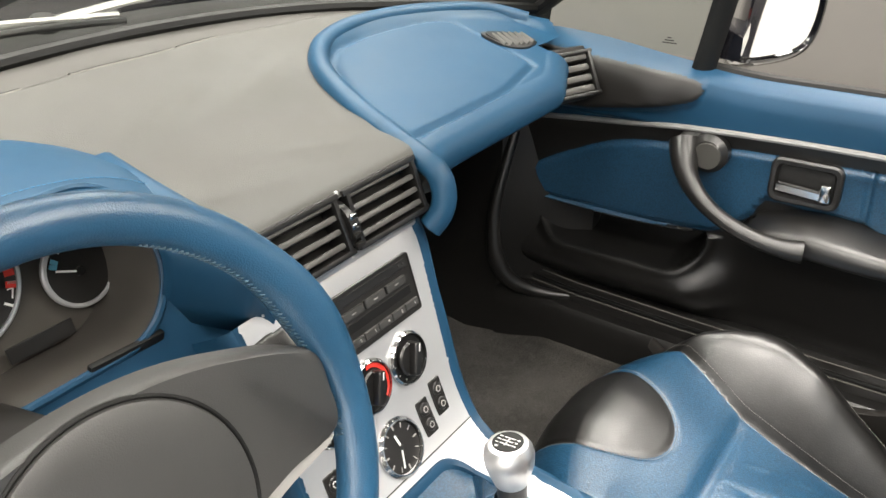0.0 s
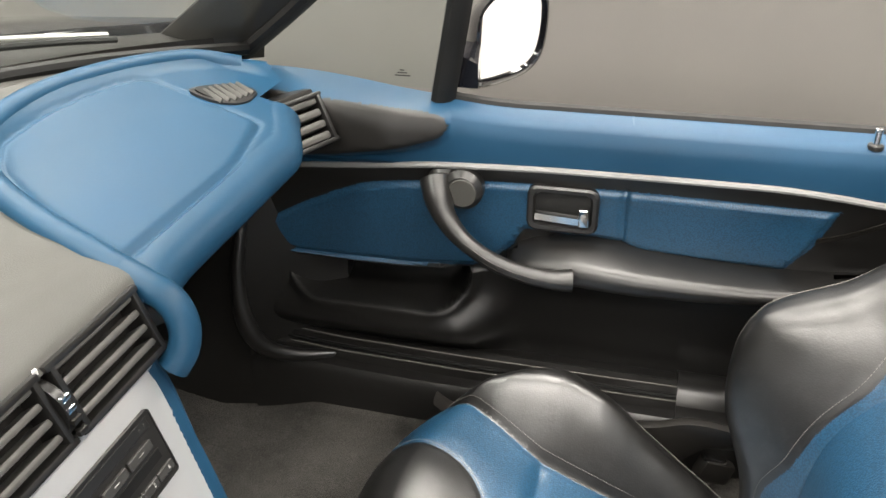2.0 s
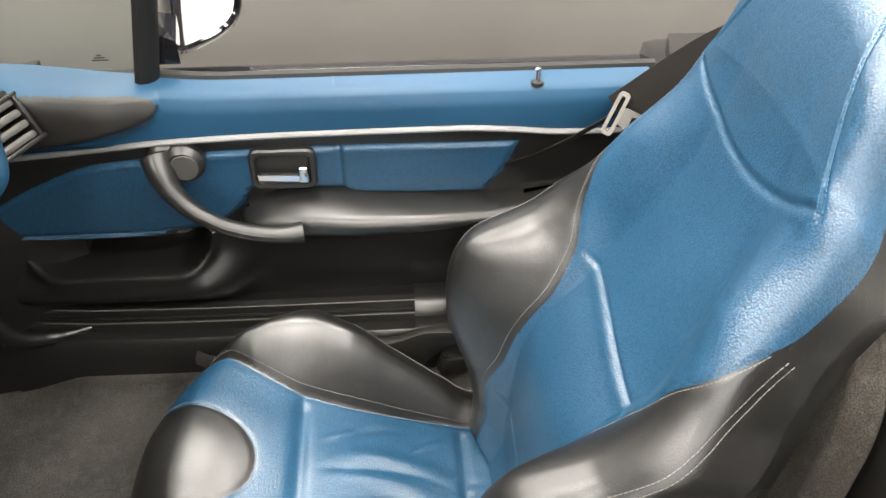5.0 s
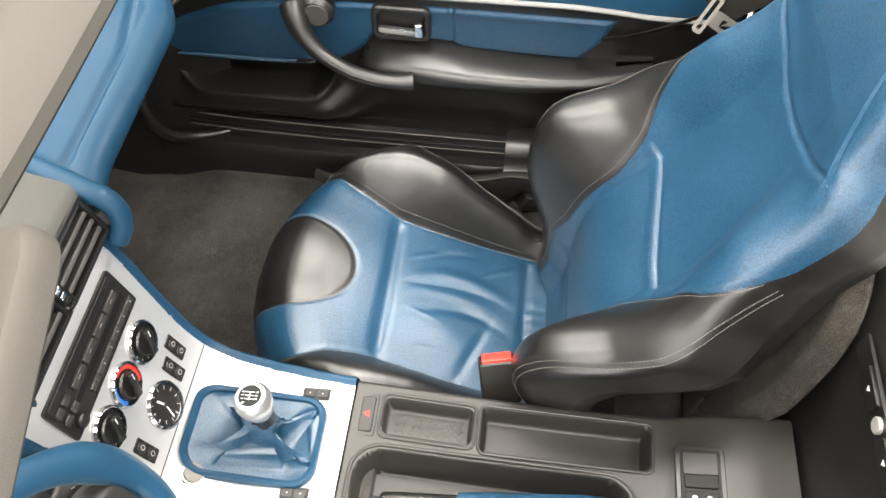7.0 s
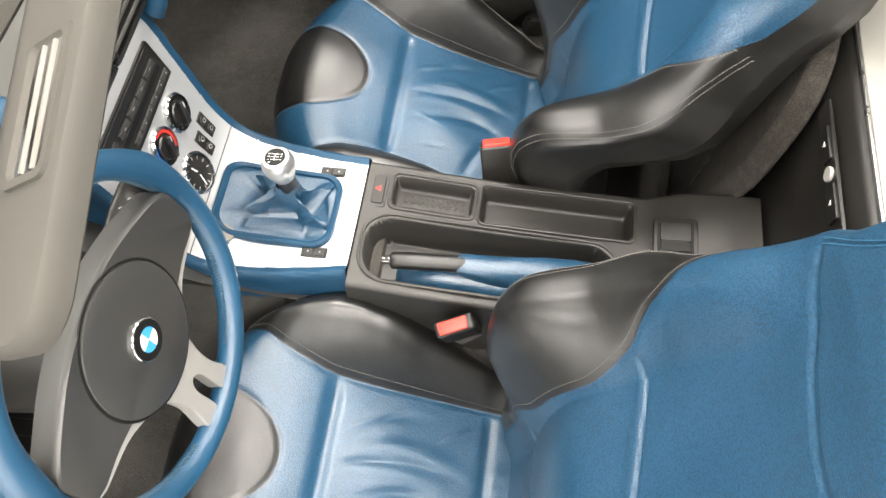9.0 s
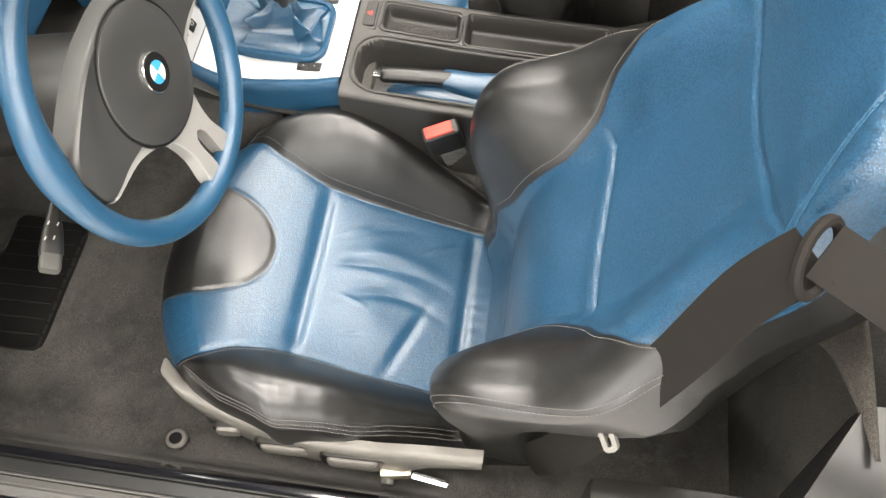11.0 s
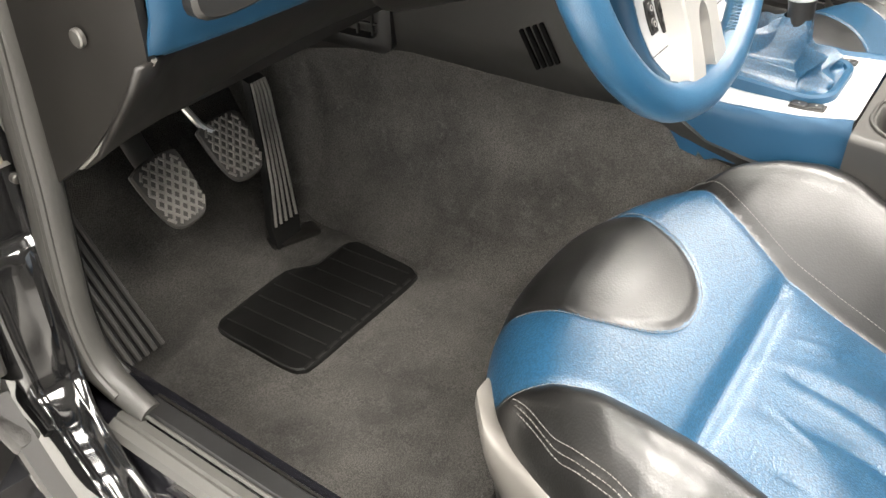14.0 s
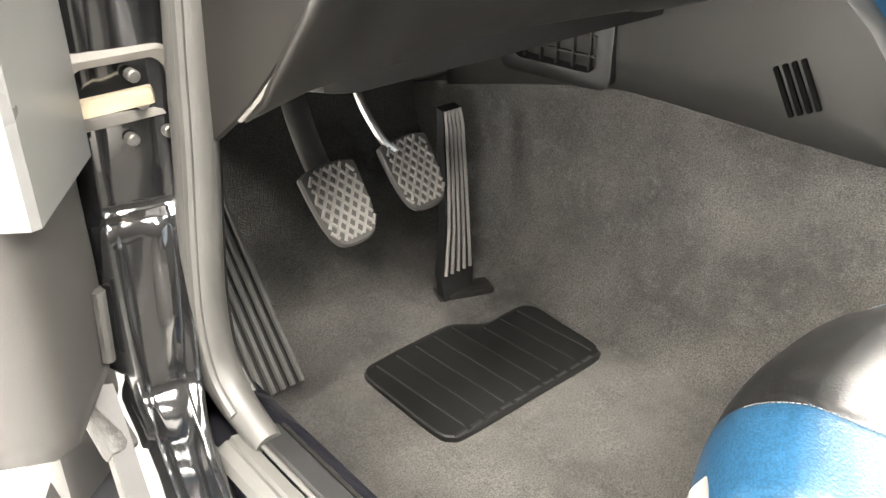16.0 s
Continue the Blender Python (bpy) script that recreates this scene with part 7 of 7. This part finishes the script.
for k in np.linspace(0, len(st) - 1, 41):
    z, yl, xo, yr, xi = [float(np.interp(k, range(len(st)), st[:, c])) for c in range(5)]
    row = [(xi + 0.016, yr + 0.10, z - 0.03), (xi + 0.008, yr + 0.016, z - 0.008)]
    for f in np.linspace(0, 1, 13):
        rim = 0.0028 * (math.exp(-((f - 0.05) / 0.06) ** 2) + math.exp(-((f - 0.95) / 0.06) ** 2))
        dent = 0.0006 * math.sin(9.0 * f + 40 * z) * math.sin(23 * z + 2) + 0.0022 * (2 * f - 1) ** 2
        pressed = 0.005 * math.exp(-((f - 0.36) / 0.07) ** 2) * float(ss(z, 0.478, 0.492) * (1 - ss(z, 0.560, 0.566)))
        off = dent - rim - pressed
        row.append((xi + (xo - xi) * f, yr + (yl - yr) * f + off * 0.8, z + 0.014 * f * float(ss(0.45 - z, 0.0, 0.03)) - off * 0.6))
    row += [(xo - 0.006, yl + 0.012, z), (xo - 0.010, yl + 0.10, z - 0.03)]
    loops.append(row)
part("post", rings(loops), mat("dented_gloss_black", (0.008, 0.008, 0.0085), 0.10, grain=70, bump=0.05, tone=0.2, coat=1.0, depth=0.0012, spec=0.8), post, "glossy black paint", smooth=50)
# A matte black block takes the place of the shaded gap beside the post.
part("gap_shade_block", box((-0.785, 0.53, 0.56), (0.05, 0.16, 0.66), 0.008), BLACK_PLASTIC, post, "black block standing for the shaded gap behind the wing")
GREASY = mat("greasy_steel", (0.06, 0.058, 0.055), 0.5, metal=0.3, grain=120, bump=0.8, tone=0.4, depth=0.002)
part("hinge_plate", box((-0.774, 0.425, 0.505), (0.020, 0.022, 0.050), 0.005, (-6, 8, 0)), GREASY, post, "greasy steel hinge")
part("hinge_pin", tube([(-0.768, 0.412, 0.532), (-0.772, 0.408, 0.482)], 0.0048, 10), GREASY, post, "greasy hinge pin")
part("hinge_leaf", box((-0.785, 0.398, 0.440), (0.022, 0.045, 0.016), 0.005, (35, 12, 12)), GREASY, post, "greasy steel hinge")
part("wing_flange", rings([[(x, y, z), (x - 0.014, y + 0.004, z + 0.002), (x - 0.016, y + 0.006, z - 0.012), (x - 0.002, y + 0.004, z - 0.014)] for x, y, z in ((-0.772, 0.410, 0.462), (-0.776, 0.385, 0.440), (-0.782, 0.350, 0.415), (-0.790, 0.300, 0.392))]), BLACK_PLASTIC, post, "dark wing flange")
part("check_bracket", rings([[(-0.722 + x, 0.425 + dy, 0.650 + z) for x, z in rounded(w, h, 0.010)] for w, h, dy in ((0.074, 0.046, 0.03), (0.074, 0.046, 0.010), (0.070, 0.042, 0.006), (0.060, 0.032, 0.008), (0.056, 0.028, 0.03))], caps=False), PALE, post, "pale check strap bracket")
part("check_strap", box((-0.738, 0.417, 0.648), (0.056, 0.010, 0.011), 0.003, (0, -8, -22)), mat("brass_strap", (0.30, 0.26, 0.19), 0.4, 0.6, bump=0.2), post, "tarnished metal check strap")
for x, z in ((-0.715, 0.658), (-0.712, 0.640), (-0.722, 0.618), (-0.698, 0.618)):
    part("bolt", disc((x, 0.433, z), 0.0042, 0.008, (90, 0, 0), 10), DULL, post)
ddoor = thing("driver_door", "open driver's door seen at its hinge edge", "car door", at=(-0.85, 0.36, 0.46))
DM = pose(-0.810, 0.335, 0.0, 0, 0, -35)
# The shell's bright reflection is put into one pale grey colour.
part("upper_shell", fixed(rings([[(-x, y, z) for x, y in ((0.0, 0.004), (0.004, 0.0), (0.6, 0.0), (0.6, 0.10), (0.0, 0.10))] for z in (0.619, 0.622, 0.70, 0.88)]), DM), mat("pale_reflection_grey", (0.125, 0.125, 0.122), 0.3, bump=0.02, tone=0.04), ddoor, "upper door shell, pale for the bright reflection on it")
part("lower_trim", fixed(rings([[(-x - d, y + d, z) for x, y in ((0.012, 0.018), (0.022, 0.004), (0.045, 0.000), (0.075, -0.004), (0.11, -0.010), (0.16, -0.014), (0.6, -0.014), (0.6, 0.10), (0.012, 0.10))] for z, d in ((0.455, 0.02), (0.462, 0.006), (0.48, 0.002), (0.55, 0.0), (0.617, 0.0))]), DM), mat("grey_door_trim", (0.042, 0.040, 0.037), 0.5, grain=900, bump=0.2, tone=0.1, depth=0.0004), ddoor, "grey lower door trim", smooth=60)

# ---- behind the seats ----
bulk = thing("rear_bulkhead", "black trimmed bulkhead with central storage box", "bulkhead", at=(0, -0.72, 0.3))
part("carpet_wall", rings([[(x, -0.72, 0.25), (x, -0.72, 0.42), (x, -0.74, 0.60), (x, -0.80, 0.80), (x, -0.86, 0.86), (x, -0.95, 0.87)] for x in np.linspace(-0.72, 0.72, 20)], closed=False), CARPET, bulk, "black carpeted wall")
part("storage_face", rings([[(x, y, z) for x in (-0.25, -0.24, 0.24, 0.25)] for y, z in ((-0.622, 0.40), (-0.640, 0.48), (-0.650, 0.60), (-0.657, 0.75), (-0.668, 0.795), (-0.68, 0.806))], closed=False), BLACK_PLASTIC, bulk, "black storage box face").modifiers.new("thick", "SOLIDIFY").thickness = 0.01
part("storage_lid", box((0, -0.80, 0.808), (0.62, 0.24, 0.016), 0.005, (-2, 0, 0)), mat("pale_grey_lid", (0.24, 0.233, 0.216), 0.5, grain=500, bump=0.15, tone=0.06), bulk, "pale grey storage lid")
part("lid_edge", tube([(-0.3, -0.679, 0.806), (0.3, -0.679, 0.806)], 0.003, 6), STEEL, bulk, "bright lid edge")
part("storage_seam", tube([(0.14, -0.638, 0.478), (-0.14, -0.638, 0.478)], 0.0015, 6), GREY_TRIM, bulk)
SMX = pose(0.0, -0.6545, 0.757, -86, 0, 0)
part("lock_strip", fixed(plate(0.21, 0.030, 0.004, 0.0, 0.004), SMX), BLACK_SATIN, bulk, "black lock strip")
for dx in (-0.042, 0.042):
    part("arrow_button", fixed(plate(0.050, 0.021, 0.003, 0.003, 0.0075), SMX @ pose(dx, 0, 0)), BLACK_SATIN, bulk, "black arrow button")
    part("arrow", fixed(rings([[(0.004 * math.cos(a), 0.004 * math.sin(a), z) for a in np.radians((0, 120, 240))] for z in (0.0072, 0.0080)]), SMX @ pose(dx, 0, 0, 0, 0, 90)), WHITE, bulk)
part("lock", fixed(disc((0, 0, 0.003), 0.0095, 0.005, (0, 0, 0), 20, 0.001), SMX), SPOKE, bulk, "round lock")


def felt_at(u, v):
    """u sideways from the free edge, v up; the free edge curls back."""
    edge = ip(v, (0.34, 0.55, 0.60, 0.70, 0.75, 0.79, 0.82, 0.84), (0.11, 0.092, 0.085, 0.096, 0.112, 0.145, 0.20, 0.26))
    y = -0.592 - 0.022 * ss(-u, -0.03, 0.0) - 0.20 * (v - 0.6) - 0.02 * np.sin(5 * u)
    return edge + u, y - 0.003 * np.exp(-(((u - 0.10 - 0.25 * (v - 0.5)) / 0.003) ** 2)), v


for sx in (1, -1):
    ob = sheet_parts(lambda u, v: (lambda a, b, c: (sx * a, b, c))(*felt_at(u, v)), (0.0, 0.40, 0.34, 0.84), (60, 40), [lambda u, v: u + 1], [("felt_panel", FELT, lambda g, u, v: u > -9, "curved grey-brown felt panel")], bulk, flip=sx > 0)[0]
    md = ob.modifiers.new("thick", "SOLIDIFY")
    md.thickness, md.offset = 0.006, -1
for sx in (1, -1):
    t = thing("rear_quarter_trim", "black side trim behind the door", "side trim", "rear side trims", at=(sx * 0.68, -0.7, 0.4))
    part("trim", rings([[(sx * 0.70, -0.60, z), (sx * (0.66 - 0.05 * (z > 0.7)), -0.66, z), (sx * 0.60, -0.80, z), (sx * 0.78, -0.85, z), (sx * 0.78, -0.62, z)] for z in (0.30, 0.5, 0.7, 0.80, 0.83)]), BLACK_SATIN, t)
    # Added black block: stands for the unlit space and hides the carpet behind.
    part("lower_trim", box((sx * 0.668, -0.585, 0.42), (0.05, 0.24, 0.28), 0.02, (0, sx * -6, 0)), BLACK_PLASTIC, t, "black block filling the dark space below the belt")
    part("body_top", box((sx * 0.76, -0.80, 0.765), (0.16, 0.42, 0.08), 0.03), GLOSS_BLACK, t)
tagged(part("rear_deck", box((0, -1.15, 0.80), (1.4, 0.6, 0.10), 0.04), BLACK_PLASTIC), "black folded roof cover behind the seats", "deck")

# ---- belts ----
def ribbon(pts, width, up, material, parent, name="webbing"):
    p = [Vector(q) for q in smooth_line(pts, 6)]
    loops = []
    for i, q in enumerate(p):
        d = (p[min(i + 1, len(p) - 1)] - p[max(i - 1, 0)]).normalized()
        w = d.cross(Vector(up)).normalized() * width / 2
        n = w.cross(d).normalized() * 0.0008
        loops.append([q - w - n, q + w - n, q + w + n, q - w + n])
    return part(name, rings(loops), material, parent, "dark brown-grey webbing")


def tongue(m, parent):
    o, i = rounded(0.062, 0.016, 0.006), rounded(0.050, 0.006, 0.002)
    part("tongue_bar", fixed(rings([[(x, y, -0.004) for x, y in o], [(x, y, 0.004) for x, y in o], [(x, y, 0.004) for x, y in i], [(x, y, -0.004) for x, y in i]], caps=False, around=True), m), GREY_TRIM, parent, "grey belt tongue")
    o, i = rounded(0.026, 0.040, 0.007), rounded(0.012, 0.016, 0.003)
    part("tongue_blade", fixed(rings([[(x, y - 0.026, -0.0015) for x, y in o], [(x, y - 0.026, 0.0015) for x, y in o], [(x, y - 0.030, 0.0015) for x, y in i], [(x, y - 0.030, -0.0015) for x, y in i]], caps=False, around=True), m), DULL, parent, "metal belt tongue")


pb = thing("seat_belt", "dark seat belt hanging beside the passenger door", "seat belt", "seat belts", at=(0.62, -0.5, 0.4))
ribbon([(0.600, -0.660, 0.905), (0.602, -0.610, 0.878), (0.606, -0.555, 0.835), (0.612, -0.510, 0.795)], 0.048, (-0.9, 0.25, 0.35), BELT, pb)
ribbon([(0.613, -0.505, 0.790), (0.64, -0.45, 0.735), (0.67, -0.40, 0.69), (0.69, -0.34, 0.66)], 0.008, (1, 0.2, 0.2), BELT, pb)
tongue(pose(0.606, -0.505, 0.795, 38, -62, -62), pb)
db = thing("seat_belt", "dark seat belt with tongue beside the driver's seat", "seat belt", "seat belts", at=(-0.64, -0.5, 0.4))
ribbon([(-0.558, -0.560, 0.985), (-0.566, -0.530, 0.925), (-0.580, -0.503, 0.80), (-0.592, -0.470, 0.655), (-0.602, -0.445, 0.56), (-0.596, -0.42, 0.46), (-0.580, -0.405, 0.38)], 0.050, (-0.62, 0.42, 0.66), BELT, db)
ribbon([(-0.556, -0.565, 0.990), (-0.60, -0.66, 0.965), (-0.66, -0.78, 0.93), (-0.70, -0.86, 0.90)], 0.046, (-0.4, 0.3, 0.85), BELT, db)
part("guide_loop", tube([(-0.560 + 0.026 * math.cos(a), -0.562 - 0.010 * math.cos(a) + 0.014 * math.sin(a), 0.985 + 0.012 * math.cos(a) + 0.012 * math.sin(a)) for a in np.linspace(0, 2 * math.pi, 20, endpoint=False)], 0.005, 8, True), BELT, db, "leather belt guide")
tongue(pose(-0.607, -0.461, 0.672, -38, -20, 28), db)
fb2 = thing("belt_anchor", "black floor buckle by the passenger sill", "belt anchor", at=(0.66, -0.29, 0.30))
part("block", box((0.622, -0.290, 0.318), (0.026, 0.05, 0.036), 0.006, (20, 0, 20)), BLACK_PLASTIC, fb2)
part("metal", box((0.619, -0.288, 0.339), (0.014, 0.036, 0.008), 0.002, (20, 0, 20)), CHROME, fb2)
sp = thing("floor_stud", "round black floor stud near the driver's sill", "floor stud", at=(-0.60, 0.12, 0.26))
part("collar", disc((-0.598, 0.118, 0.268), 0.016, 0.008, (0, 12, 0), 20, 0.003), GREY_TRIM, sp)
part("socket", disc((-0.598, 0.118, 0.273), 0.010, 0.005, (0, 12, 0), 16), RUBBER, sp)
ra = thing("seat_rail_bracket", "bare metal seat rail bracket beside the driver's seat", "bracket", at=(-0.61, -0.24, 0.30))
part("bracket", box((-0.610, -0.225, 0.325), (0.02, 0.045, 0.025), 0.005, (0, 0, 10)), mat("zinc", (0.5, 0.46, 0.36), 0.45, 0.8, bump=0.3), ra)
part("bolt", disc((-0.622, -0.215, 0.318), 0.010, 0.008, (0, -90, 0), 6), STEEL, ra)
part("lever", tube([(-0.615, -0.25, 0.335), (-0.62, -0.30, 0.33)], 0.006, 8), CHROME, ra)

# ---- wipers, cowl and bonnet outside the screen ----
def outside(x, dy, dz):
    y = 0.618 - 0.22 * (abs(x) / 0.75) ** 2.2
    return (float(x), float(y + dy), float(0.944 - 0.055 * (abs(x) / 0.75) ** 2.2 + dz))


for x0, x1, d0 in ((-0.42, 0.10, 0.050), (0.02, 0.56, 0.050)):
    t = thing("wiper", "grey wiper arm resting on the windscreen base", "wiper", "wipers", at=outside(x0, d0, 0.0))
    ks = np.linspace(0, 1, 14)
    c = [outside(x0 + (x1 - x0) * k, d0 - 0.022 * k + 0.014 * math.sin(math.pi * k), 0.010 + 0.012 * math.sin(math.pi * k)) for k in ks]
    part("arm", tube(c, [float(0.009 - 0.004 * k) for k in ks], 8, flat=0.6), SPOKE, t, "grey metal arm")
    part("blade", tube([(x, y - 0.012, z - 0.006) for x, y, z in c[4:]], 0.0045, 8), RUBBER, t)
    part("blade_bridge", tube([(x, y - 0.006, z + 0.006 - 0.006 * abs(i - 4) / 4) for i, (x, y, z) in enumerate(c[4:13])], 0.0032, 6), SPOKE, t)
    part("pivot_cap", disc(outside(x0, d0, 0.004), 0.016, 0.016, (10, 0, 0), 24, 0.004), BLACK_SATIN, t)
cowl = tagged(part("cowl", rings([[outside(x, dy, dz) for dy, dz in ((0.010, -0.006), (0.05, -0.012), (0.10, -0.004), (0.115, -0.03), (0.015, -0.04))] for x in np.linspace(-0.75, 0.75, 25)]), BLACK_PLASTIC), "black plastic cowl below the windscreen", "cowl")
bonnet = tagged(part("bonnet", rings([[outside(x, dy, dz) for x in np.linspace(-0.75, 0.75, 25)] for dy, dz in ((0.108, -0.012), (0.112, 0.006), (0.125, 0.012), (0.4, 0.002), (0.8, -0.05), (1.2, -0.13))], closed=False), GLOSS_BLACK), "glossy black bonnet beyond the windscreen", "bonnet")
